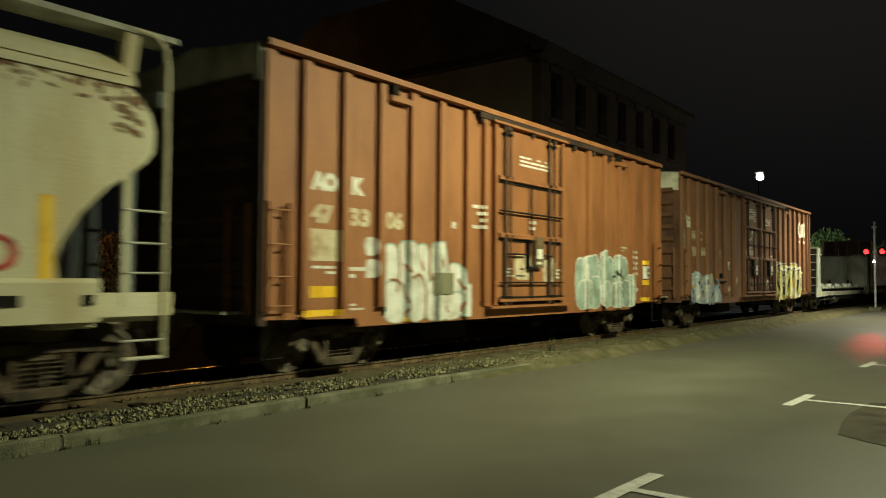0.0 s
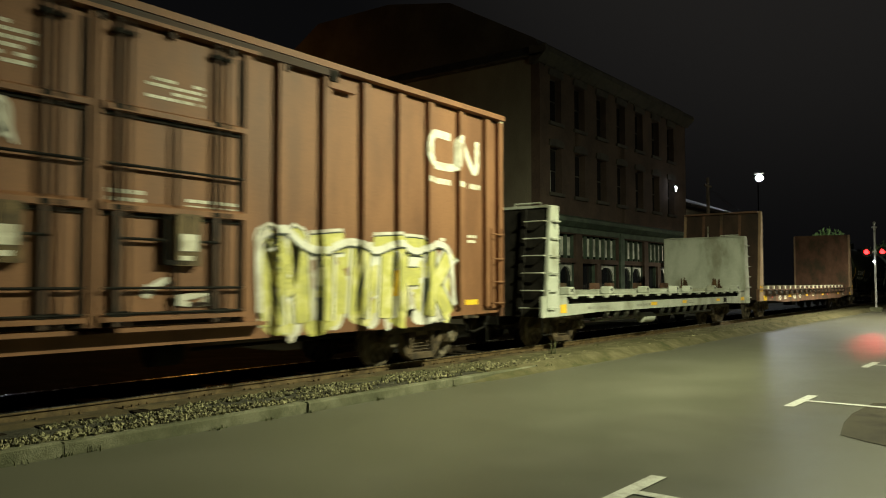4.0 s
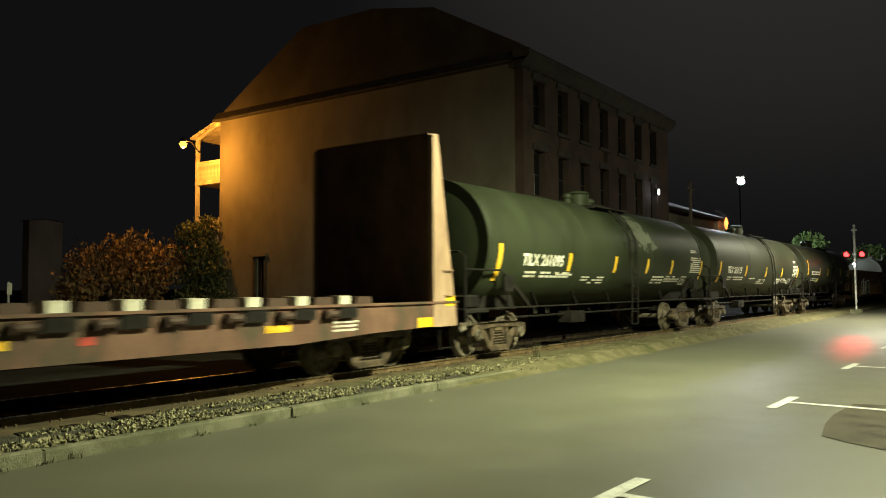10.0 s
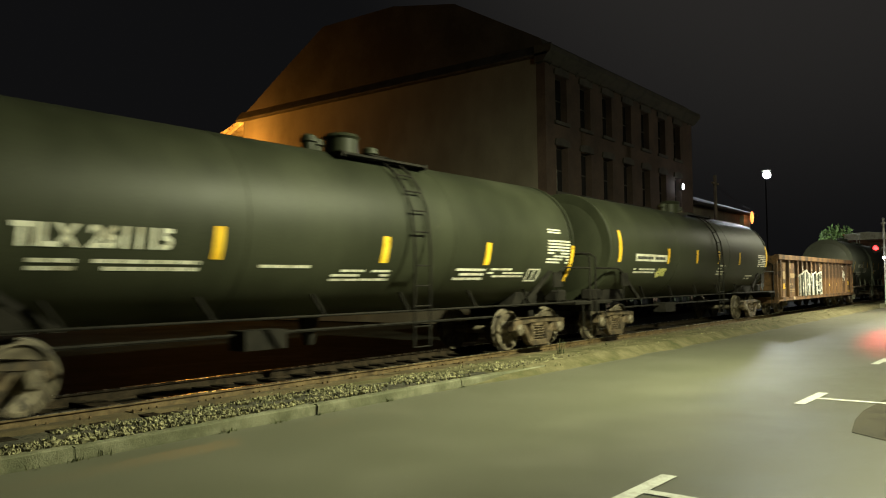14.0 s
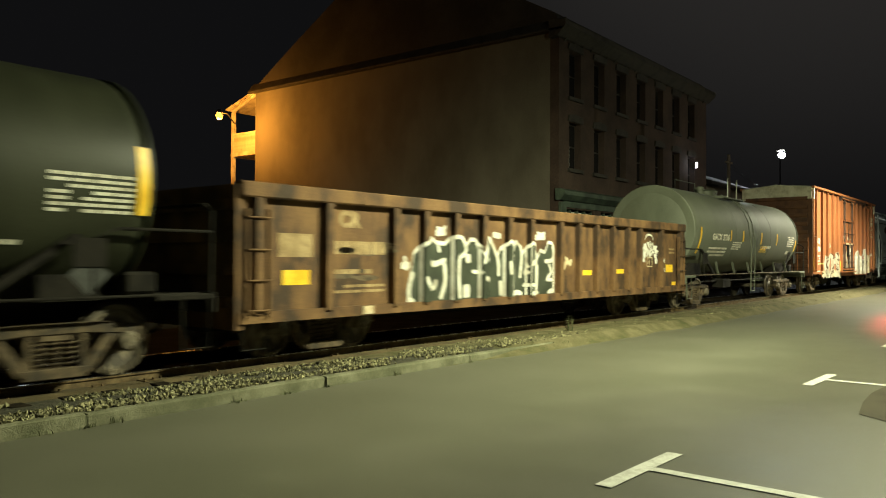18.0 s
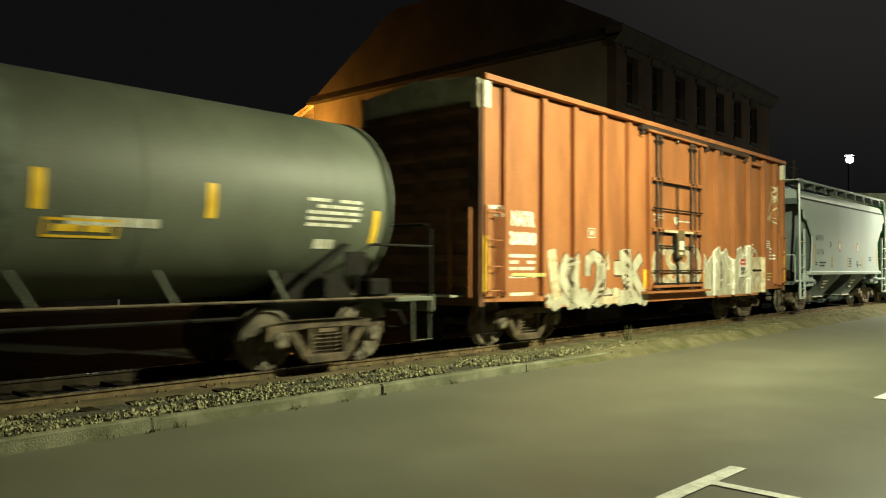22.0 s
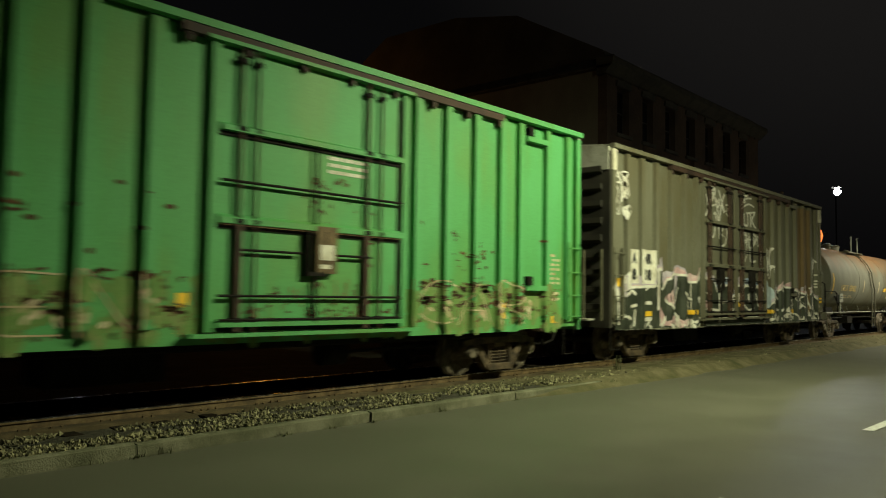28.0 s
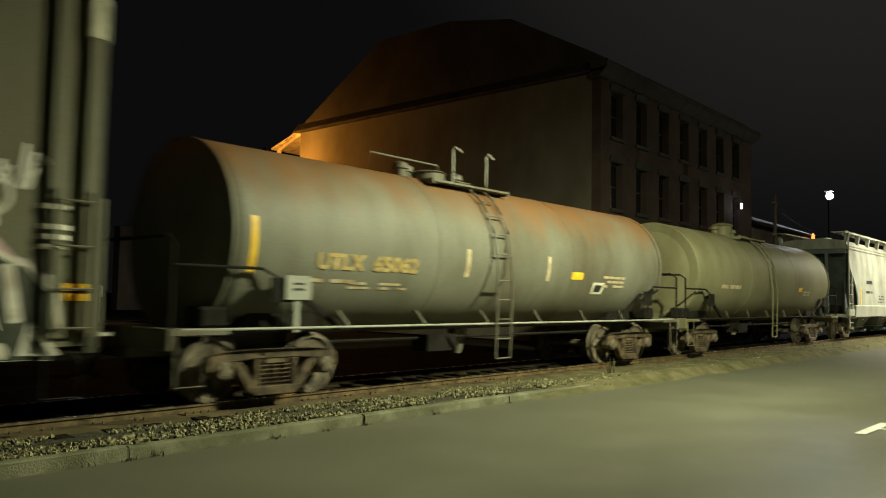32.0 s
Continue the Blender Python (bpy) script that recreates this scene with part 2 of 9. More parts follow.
WHITE_PAINT = shaded("white_lettering", (0.66, 0.64, 0.53), (0.46, 0.42, 0.32), (0.74, 0.72, 0.62), rough=0.65, scale=5, fine=60, bump=0.02, amount=0.7)
FADED_PAINT = shaded("faded_lettering", (0.52, 0.43, 0.27), (0.36, 0.24, 0.13), (0.58, 0.5, 0.34), rough=0.7, scale=5, fine=60, bump=0.02, amount=0.8)
BLACK_PAINT = shaded("black_lettering", (0.03, 0.032, 0.03), rough=0.6, scale=6, fine=60, bump=0.02)
YELLOW = shaded("yellow_reflector", (0.85, 0.52, 0.03), (0.7, 0.4, 0.02), (0.9, 0.58, 0.05), rough=0.4, scale=5, fine=80, bump=0.02, amount=0.5)
GOLD = shaded("dull_gold_reflector", (0.48, 0.31, 0.06), (0.4, 0.25, 0.04), (0.54, 0.36, 0.09), rough=0.5, scale=5, fine=80, bump=0.02, amount=0.5)
SALLOW = shaded("yellowed_green_paint", (0.135, 0.25, 0.062), (0.10, 0.21, 0.05), (0.19, 0.25, 0.085), rough=0.75, scale=4, fine=40, bump=0.08, amount=1.0)
RED_PAINT = shaded("red_paint", (0.45, 0.06, 0.04), rough=0.5, scale=5, fine=60, bump=0.02)
SPRAY_WHITE = shaded("white_spray_paint", (0.62, 0.60, 0.52), (0.42, 0.37, 0.30), (0.72, 0.71, 0.64), rough=0.7, scale=2.5, fine=30, bump=0.02, amount=0.9)
SPRAY_BLACK = shaded("black_spray_paint", (0.04, 0.046, 0.033), (0.026, 0.03, 0.022), (0.065, 0.07, 0.052), rough=0.55, scale=2.5, fine=30, bump=0.02)
SPRAY_DARK = shaded("dark_green_spray_paint", (0.034, 0.041, 0.027), (0.022, 0.027, 0.018), (0.05, 0.058, 0.04), rough=0.6, scale=2, fine=30, bump=0.02, amount=0.8)
SPRAY_MINT = shaded("mint_spray_paint", (0.30, 0.39, 0.32), (0.22, 0.27, 0.21), (0.38, 0.47, 0.40), rough=0.6, scale=2.5, fine=30, bump=0.02)
SPRAY_BLUE = shaded("pale_blue_spray_paint", (0.32, 0.38, 0.42), (0.15, 0.19, 0.26), (0.48, 0.52, 0.52), rough=0.6, scale=3, fine=30, bump=0.02, amount=1.0)
SPRAY_YELLOW = shaded("yellow_spray_paint", (0.55, 0.52, 0.14), (0.38, 0.36, 0.14), (0.66, 0.62, 0.3), rough=0.6, scale=3, fine=30, bump=0.02, amount=1.0)
SPRAY_PINK = shaded("pink_spray_paint", (0.55, 0.36, 0.36), (0.42, 0.26, 0.28), (0.6, 0.45, 0.44), rough=0.6, scale=3, fine=30, bump=0.02, amount=1.0)
SPRAY_SKY = shaded("sky_blue_spray_paint", (0.30, 0.38, 0.52), (0.2, 0.27, 0.4), (0.42, 0.48, 0.58), rough=0.6, scale=3, fine=30, bump=0.02, amount=1.0)
SPRAY_GREY = shaded("grey_spray_paint", (0.36, 0.32, 0.23), (0.22, 0.2, 0.15), (0.44, 0.40, 0.30), rough=0.6, scale=2.5, fine=30, bump=0.02, amount=1.0)
SPRAY_STONE = shaded("pale_stone_spray_paint", (0.40, 0.37, 0.27), (0.30, 0.27, 0.19), (0.46, 0.43, 0.33), rough=0.65, scale=2.0, fine=30, bump=0.02, amount=0.9)
SPRAY_ICE = shaded("ice_blue_spray_paint", (0.37, 0.45, 0.48), (0.26, 0.34, 0.40), (0.46, 0.53, 0.55), rough=0.6, scale=3, fine=30, bump=0.02, amount=1.0)
# green and grey ends, likewise darkened to carry the shade on the end walls
END_GREEN = shaded("shade_darkened_green_end_paint", (0.045, 0.20, 0.06), (0.03, 0.11, 0.035), (0.055, 0.25, 0.08), rough=0.7, scale=1.5, fine=40, bump=0.06, streak=0.6)
END_GREY = shaded("shade_darkened_grey_end_paint", (0.03, 0.028, 0.02), (0.018, 0.017, 0.012), (0.045, 0.042, 0.03), rough=0.7, scale=1.5, fine=40, bump=0.06, streak=0.6)
SPRAY_LILAC = shaded("lilac_spray_paint", (0.42, 0.37, 0.42), (0.3, 0.26, 0.3), (0.5, 0.45, 0.48), rough=0.6, scale=3, fine=30, bump=0.02, amount=1.0)
STUCCO = shaded("stucco", (0.155, 0.137, 0.103), (0.10, 0.086, 0.063), (0.19, 0.17, 0.13), rough=0.9, scale=0.35, fine=20, bump=0.25, streak=0.4, amount=0.9)
BRICK = shaded("facade_brick", (0.066, 0.043, 0.034), (0.042, 0.028, 0.022), (0.082, 0.055, 0.042), rough=0.9, scale=0.8, fine=14, bump=0.4, amount=0.8)
DARK_WOOD = shaded("dark_trim", (0.045, 0.04, 0.032), rough=0.7, scale=2, fine=40, bump=0.1)
SHOP_GREEN = shaded("shopfront_green", (0.06, 0.085, 0.062), (0.04, 0.055, 0.042), (0.085, 0.115, 0.085), rough=0.6, scale=2, fine=40, bump=0.06)
BALCONY = shaded("balcony_cream_wood", (0.62, 0.56, 0.42), (0.45, 0.38, 0.26), (0.7, 0.64, 0.5), rough=0.7, scale=2, fine=40, bump=0.06)
SHINGLE = shaded("attic_shingle", (0.032, 0.028, 0.024), (0.02, 0.017, 0.015), (0.045, 0.039, 0.034), rough=0.9, scale=0.6, fine=25, bump=0.4)
WINDOW_GLASS = glass_pane("dark_window_glass", (0.012, 0.013, 0.015))
CURTAIN = shaded("pale_blind", (0.5, 0.52, 0.46), rough=0.8, scale=2, fine=40, bump=0.05)
POLE_WOOD = shaded("pole_wood", (0.11, 0.085, 0.06), rough=0.9, scale=2, fine=40, bump=0.3, streak=0.6)
POLE_STEEL = shaded("pole_steel", (0.42, 0.42, 0.41), rough=0.5, metal=0.3, scale=3, fine=40, bump=0.03)
LEAF = shaded("leaf_green", (0.14, 0.23, 0.055), (0.08, 0.13, 0.035), (0.2, 0.3, 0.085), rough=0.6, scale=3, fine=30, bump=0)
LEAF_DARK = shaded("climber_leaf", (0.065, 0.08, 0.03), (0.035, 0.045, 0.018), (0.1, 0.12, 0.045), rough=0.6, scale=3, fine=30, bump=0)
# near-black grey that paints the shade in the hopper's recesses
HOPPER_SHADE = shaded("recess_shade_grey", (0.035, 0.042, 0.043), (0.02, 0.024, 0.024), (0.05, 0.06, 0.06), rough=0.7, scale=1.2, fine=40, bump=0.05, amount=0.9)
LEAF_BROWN = shaded("leaf_rusty", (0.2, 0.125, 0.05), (0.11, 0.07, 0.03), (0.28, 0.18, 0.075), rough=0.7, scale=1.5, fine=30, bump=0)
BARK = shaded("bark", (0.06, 0.045, 0.032), rough=0.95, scale=6, fine=40, bump=0.5)
GRASS = shaded("weed_green", (0.075, 0.085, 0.035), (0.05, 0.055, 0.025), (0.13, 0.13, 0.06), rough=0.8, scale=8, fine=40, bump=0)
LED_GLOW = glowing("led_glow", (0.9, 0.95, 1.0), 250)
SODIUM_GLOW = glowing("sodium_glow", (1.0, 0.40, 0.05), 1.7)
LAMP_GLOW = glowing("street_lamp_glow", (1.0, 0.93, 0.7), 60)
RED_GLOW = glowing("red_signal_glow", (1.0, 0.012, 0.012), 9)
WHITE_GLOW = glowing("small_white_glow", (0.85, 0.92, 1.0), 30)
# emission that stands in for orange light on the far house's gable
ORANGE_GLOW = glowing("orange_gable_glow", (1.0, 0.24, 0.05), 1.6)

# ---- building blocks ----


class Shape:
    """Collects vertices and faces of one mesh."""

    def __init__(self):
        self.v, self.f, self.weld = [], [], False

    def add(self, verts, faces):
        k = len(self.v)
        self.v += [tuple(p) for p in verts]
        self.f += [tuple(k + i for i in face) for face in faces]
        return self

    def box(self, x0, x1, y0, y1, z0, z1):
        return self.add([(x0, y0, z0), (x1, y0, z0), (x1, y1, z0), (x0, y1, z0), (x0, y0, z1), (x1, y0, z1), (x1, y1, z1), (x0, y1, z1)],
                        [(3, 2, 1, 0), (4, 5, 6, 7), (0, 1, 5, 4), (1, 2, 6, 5), (2, 3, 7, 6), (3, 0, 4, 7)])

    def prism(self, outline, lo, hi, axis="y"):
        """An outline (in x, z for axis y; in y, z for axis x; in x, y for axis z) drawn out between lo and hi."""
        n = len(outline)
        put = {"y": lambda a, b, c: (a, c, b), "x": lambda a, b, c: (c, a, b), "z": lambda a, b, c: (a, b, c)}[axis]
        verts = [put(a, b, lo) for a, b in outline] + [put(a, b, hi) for a, b in outline]
        faces = [tuple(range(n)), tuple(range(2 * n - 1, n - 1, -1))] + [(i, (i + 1) % n, n + (i + 1) % n, n + i) for i in range(n)]
        return self.add(verts, faces)

    def tube(self, points, r, n=8, r2=None):
        """A round bar along the points."""
        pts = [Vector(p) for p in points]
        k = len(pts)
        verts, faces = [], []
        for i, p in enumerate(pts):
            d = (pts[min(i + 1, k - 1)] - pts[max(i - 1, 0)]).normalized()
            a = d.cross(Vector((0, 0, 1)) if abs(d.z) < 0.9 else Vector((1, 0, 0))).normalized()
            b = d.cross(a)
            rad = r if r2 is None else r + (r2 - r) * i / max(1, k - 1)
            verts += [p + rad * (a * math.cos(2 * math.pi * j / n) + b * math.sin(2 * math.pi * j / n)) for j in range(n)]
        for i in range(k - 1):
            faces += [(i * n + j, i * n + (j + 1) % n, (i + 1) * n + (j + 1) % n, (i + 1) * n + j) for j in range(n)]
        faces += [tuple(range(n)), tuple(range(k * n - 1, (k - 1) * n - 1, -1))]
        return self.add(verts, faces)

    def lathe(self, profile, axis="x", centre=(0, 0, 0), n=32):
        """A turned body: profile of (along, radius)."""
        cx, cy, cz = centre
        verts, faces = [], []
        k = len(profile)
        for a, r in profile:
            for j in range(n):
                c, s = r * math.cos(2 * math.pi * j / n), r * math.sin(2 * math.pi * j / n)
                verts.append({"x": (cx + a, cy + c, cz + s), "y": (cx + c, cy + a, cz + s), "z": (cx + c, cy + s, cz + a)}[axis])
        for i in range(k - 1):
            faces += [(i * n + j, i * n + (j + 1) % n, (i + 1) * n + (j + 1) % n, (i + 1) * n + j) for j in range(n)]
        faces += [tuple(range(n)), tuple(range(k * n - 1, (k - 1) * n - 1, -1))]
        return self.add(verts, faces)

    def mesh(self, name, bevel=0.0, smooth=True):
        me = bpy.data.meshes.new(name)
        bm = bmesh.new()
        vs = [bm.verts.new(p) for p in self.v]
        for face in self.f:
            try:
                bm.faces.new([vs[i] for i in face])
            except ValueError:
                pass
        if self.weld:
            bmesh.ops.remove_doubles(bm, verts=bm.verts, dist=0.001)
        bmesh.ops.recalc_face_normals(bm, faces=bm.faces)
        if bevel:
            sharp = [e for e in bm.edges if len(e.link_faces) == 2 and e.calc_face_angle(0) > 0.6]
            bmesh.ops.bevel(bm, geom=sharp, offset=bevel, segments=1, affect="EDGES", clamp_overlap=True)
        bm.to_mesh(me)
        bm.free()
        if smooth:
            for p in me.polygons:
                p.use_smooth = True
            me.set_sharp_from_angle(angle=radians(32))
        return me


def part(name, shape, material, parent=None, label="", bevel=0.0):
    """Links one mesh (a Shape or ready mesh data) under a thing or a part."""
    me = shape.mesh(name, bevel) if isinstance(shape, Shape) else shape
    if not me.materials:
        me.materials.append(material)
    ob = new(name, me)
    if parent:
        ob.parent = parent
    if label:
        ob["label"] = label
    return ob


def thing(name, label, category, group="", at=None):
    ob = new(name)
    if at:
        ob.matrix_basis = at
    return tagged(ob, label, category, group)


def lettering(text, height, tight=1.0, bold=0.0):
    """Mesh data of a line of text, height metres high, in x and z from (0, 0)."""
    cu = bpy.data.curves.new("lettering", "FONT")
    cu.body, cu.size, cu.offset, cu.resolution_u = text, height / 0.72, bold, 3
    ob = bpy.data.objects.new("lettering", cu)
    scene.collection.objects.link(ob)
    bpy.context.view_layer.update()
    me = bpy.data.meshes.new_from_object(ob.evaluated_get(bpy.context.evaluated_depsgraph_get()))
    bpy.data.objects.remove(ob)
    xs = [v.co.x for v in me.vertices]
    x0 = min(xs) if xs else 0
    for v in me.vertices:
        v.co = ((v.co.x - x0) * tight, 0, v.co.y)
    return me


def sized_lettering(text, width, height, bold=0.02):
    me = lettering(text, height, 1.0, bold)
    w = max(v.co.x for v in me.vertices)
    for v in me.vertices:
        v.co.x *= width / w
    return me


# ---- ground, road, track ----
YC = 10.3          # centre line of the track
RAIL_TOP = 0.22
BED = [(7.87, 0.13), (8.3, 0.115), (8.8, 0.095), (9.0, 0.08), (9.13, 0.085), (9.24, 0.115), (9.56, 0.105), (9.66, 0.05), (10.9, 0.05), (11.4, 0.06), (12.4, 0.02)]        # the ballast bed's section (y, z)
SEAM = 3.76        # joint between the travel lane and the parking lane


def two_lanes(m):
    """The browner paving of the parking lane, with the lamp's falloff darkened into it, blended into the travel lane
    across the joint.
    """
    n, ln = m.node_tree.nodes, m.node_tree.links
    b = n["Principled BSDF"]
    paint = b.inputs["Base Color"].links[0].from_socket
    tc, split, wave, add, span, mix = (n.new("ShaderNode" + k) for k in ("TexCoord", "SeparateXYZ", "TexNoise", "Math", "MapRange", "Mix"))
    ln.new(tc.outputs["Object"], split.inputs[0])
    wave.inputs["Scale"].default_value = 0.8
    ln.new(tc.outputs["Object"], wave.inputs["Vector"])
    add.operation = "ADD"
    ln.new(split.outputs["Y"], add.inputs[0])
    ln.new(wave.outputs["Fac"], add.inputs[1])
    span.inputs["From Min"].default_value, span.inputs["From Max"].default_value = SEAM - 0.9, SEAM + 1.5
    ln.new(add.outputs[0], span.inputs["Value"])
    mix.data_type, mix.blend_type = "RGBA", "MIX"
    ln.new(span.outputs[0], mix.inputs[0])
    # the weaker lamplight on this lane is multiplied into its colour
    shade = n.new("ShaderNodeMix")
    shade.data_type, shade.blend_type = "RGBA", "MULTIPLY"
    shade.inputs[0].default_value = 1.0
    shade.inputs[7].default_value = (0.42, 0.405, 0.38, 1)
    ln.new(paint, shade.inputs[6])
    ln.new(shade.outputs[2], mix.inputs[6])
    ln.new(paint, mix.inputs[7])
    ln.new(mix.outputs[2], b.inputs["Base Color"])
    return m


def ground():
    g = Shape()
    g.add([(-900, -900, -0.06), (900, -900, -0.06), (900, 900, -0.06), (-900, 900, -0.06)], [(0, 1, 2, 3)])
    tagged(part("ground", g, EARTH), "dark bare earth ground under a night sky", "ground", kind="structure")
    r = Shape()
    lanes = [-16, -12, -8, -5, -2, 0.5, 2.2, SEAM, 4.8, 5.8, 6.8, 7.72]
    nx, ny = 110, len(lanes) - 1
    verts = []
    for i in range(nx + 1):
        for j in range(ny + 1):
            x, y = -60 + 300 * i / nx, lanes[j]
            verts.append((x, y, 0.006 * noise.noise((x * 0.35, y * 0.35, 0)) if 0 < j < ny and y != SEAM else 0.0))
    r.add(verts, [(i * (ny + 1) + j, (i + 1) * (ny + 1) + j, (i + 1) * (ny + 1) + j + 1, i * (ny + 1) + j + 1) for i in range(nx) for j in range(ny)])
    r.add([(-60, -16, -0.05), (240, -16, -0.05), (240, 7.72, -0.05), (-60, 7.72, -0.05)], [(0, 1, 2, 3)])
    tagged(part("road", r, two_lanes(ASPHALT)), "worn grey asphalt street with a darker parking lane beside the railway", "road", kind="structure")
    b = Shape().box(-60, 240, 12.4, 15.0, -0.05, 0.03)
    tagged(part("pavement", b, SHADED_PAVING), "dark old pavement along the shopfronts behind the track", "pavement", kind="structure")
    # stall marks: a short bar along the street with a stem across it
    for k in range(-1, 9):
        x = 6.08 + 6.15 * k
        m = Shape()
        m.prism([(x - 0.70, 2.64), (x + 0.62, 2.60), (x + 0.62, 2.74), (x - 0.70, 2.78)], 0.0075, 0.0095, "z")
        m.prism([(x - 0.06, 2.62), (x + 0.06, 2.62), (x + 0.04, 0.4), (x - 0.08, 0.4)], 0.007, 0.009, "z")
        tagged(part("parking_mark", m, ROAD_PAINT), "worn white T-shaped parking stall mark painted on asphalt", "road marking", "parking stall marks")
    p = Shape().prism([(9.75, 1.75), (9.5, 1.45), (8.9, 0.4), (9.4, -0.4), (12.6, -0.3), (12.9, 0.9), (12.6, 1.82), (11.4, 1.9), (10.6, 1.86)], 0.0035, 0.0065, "z")
    tagged(part("asphalt_patch", p, PATCH), "dark repaired patch in the asphalt street", "road patch")


def kerb():
    base = tagged(part("kerb", Shape().box(-40, 10.5, 7.74, 7.86, -0.05, 0.12), CONCRETE), "weathered concrete kerb between street and track bed", "kerb", kind="structure")
    g = Shape()
    g.prism([(-0.08, -0.04), (-0.07, 0.12), (-0.05, 0.14), (0.07, 0.14), (0.08, -0.04)], -1.618, 1.618, "x")
    me = g.mesh("kerb_stone")
    rnd = random.Random(3)
    for k in range(-8, 7):
        ob = part("kerb_stone", me, CONCRETE, base)
        ob.matrix_basis = pose(5.55 + 3.27 * k, 7.80 + rnd.uniform(-0.015, 0.01), rnd.uniform(-0.012, 0.006) - 0.028 * max(0, k - 1) ** 0.8, rnd.uniform(-3, 3), rnd.uniform(-0.25, 0.25), rnd.uniform(-0.35, 0.35))


def track():
    bed = Shape()
    nx, rows = 200, BED
    verts = []
    for i in range(nx + 1):
        x = -40 + i
        for y, z in rows:
            verts.append((x, y, z + 0.018 * noise.noise((x * 1.3, y * 2.0, 4))))
    k = len(rows)
    bed.add(verts, [(i * k + j, (i + 1) * k + j, (i + 1) * k + j + 1, i * k + j + 1) for i in range(nx) for j in range(k - 1)])
    me = bed.mesh("track_bed")
    for m in (BALLAST, FINES, BED_SHADE):
        me.materials.append(m)
    # past the near rail the bed's colour carries the shade under the cars
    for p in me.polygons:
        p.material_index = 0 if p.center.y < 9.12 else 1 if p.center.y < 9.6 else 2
    tagged(part("track_bed", me, BALLAST), "grey crushed-stone ballast bed of the railway", "ballast", kind="structure")
    t = thing("railway_track", "single railway track with rusty rails on dark wooden ties", "railway track")
    t["kind"] = "structure"
    for y in (YC - 0.7525, YC + 0.7525):
        r = Shape()
        r.prism([(y - 0.07, 0.05), (y + 0.07, 0.05), (y + 0.07, 0.062), (y + 0.012, 0.08), (y + 0.012, 0.18), (y + 0.035, 0.19), (y + 0.035, 0.212), (y - 0.035, 0.212), (y - 0.035, 0.19), (y - 0.012, 0.18), (y - 0.012, 0.08), (y - 0.07, 0.062)], -60, 240, "x")
        # the far rail is the same rail, coloured dark as if shaded by the train
        rail = part("rail", r, RUSTY_RAIL if y < YC else FAR_RAIL_SHADE, t)
        part("rail_head", Shape().box(-60, 240, y - 0.032, y + 0.032, 0.2125, RAIL_TOP), BRIGHT_RAIL, rail, "polished running surface")
    g = Shape().box(-0.115, 0.115, YC - 1.36, YC + 1.3, -0.1, 0.098)
    me = g.mesh("tie", bevel=0.012)
    plate = Shape().box(-0.1, 0.1, -0.18, 0.18, 0.10, 0.112)
    for sx in (-0.06, 0.06):
        plate.box(sx - 0.012, sx + 0.012, -0.12, -0.085, 0.112, 0.14)
    pm = plate.mesh("tie_plate")
    rnd = random.Random(5)
    for k in range(0, 130):
        ob = part("tie", me, TIE_WOOD, t)
        ob.matrix_basis = pose(-2 + 0.53 * k + rnd.uniform(-0.03, 0.03), rnd.uniform(-0.06, 0.06), rnd.uniform(-0.012, 0.006), 0, 0, rnd.uniform(-1, 1))
        if k < 70:
            pl = part("tie_plate", pm, RUSTY_RAIL, ob)
            pl.matrix_basis = pose(0, YC - 0.7525, 0)
    # loose stones
    verts, faces = [], []
    rnd = random.Random(9)
    oct_v = [(1, 0, 0), (-1, 0, 0), (0, 1, 0), (0, -1, 0), (0, 0, 1), (0, 0, -1)]
    oct_f = [(0, 2, 4), (2, 1, 4), (1, 3, 4), (3, 0, 4), (2, 0, 5), (1, 2, 5), (3, 1, 5), (0, 3, 5)]
    for i in range(19000):
        u = rnd.random()
        x = 1.0 + 44 * u * u
        y = 7.84 + 1.26 * rnd.random() ** 1.15 if rnd.random() < 0.93 else rnd.uniform(9.1, 9.45)
        z = 0.15 - 0.05 * (y - 7.87) + rnd.uniform(-0.01, 0.015)
        s = 0.012 + 0.030 * rnd.random() ** 1.8
        if noise.noise((x * 0.9, y * 1.7, 2.0)) < -0.28 + 0.25 * (y - 8.2) * (y < 9.5):
            continue
        if x > 10.5 and rnd.random() < 0.85 * min(1.0, (x - 10.5) / 5.0):
            continue
        k = len(verts)
        rot = Euler((rnd.uniform(0, 6), rnd.uniform(0, 6), rnd.uniform(0, 6))).to_matrix()
        for p in oct_v:
            q = rot @ Vector((p[0] * rnd.uniform(0.7, 1.3), p[1] * rnd.uniform(0.6, 1.1), p[2] * rnd.uniform(0.5, 0.9)))
            verts.append((x + q.x * s, y + q.y * s, z + q.z * s))
        faces += [tuple(k + j for j in f) for f in oct_f]
    me = bpy.data.meshes.new("gravel")
    me.from_pydata(verts, [], faces)
    tagged(part("gravel", me, island_stone()), "loose pale crushed stones between kerb and rail", "gravel", kind="stuff")


def island_stone():
    m = STONE.copy()
    m.name = "loose_stone"
    n, ln = m.node_tree.nodes, m.node_tree.links
    geo = n.new("ShaderNodeNewGeometry")
    ramp = n.new("ShaderNodeValToRGB")
    e = ramp.color_ramp.elements
    e[0].color, e[1].color = (0.03, 0.028, 0.014, 1), (0.33, 0.31, 0.17, 1)
    ln.new(geo.outputs["Random Per Island"], ramp.inputs[0])
    ln.new(ramp.outputs[0], n["Principled BSDF"].inputs["Base Color"])
    return m


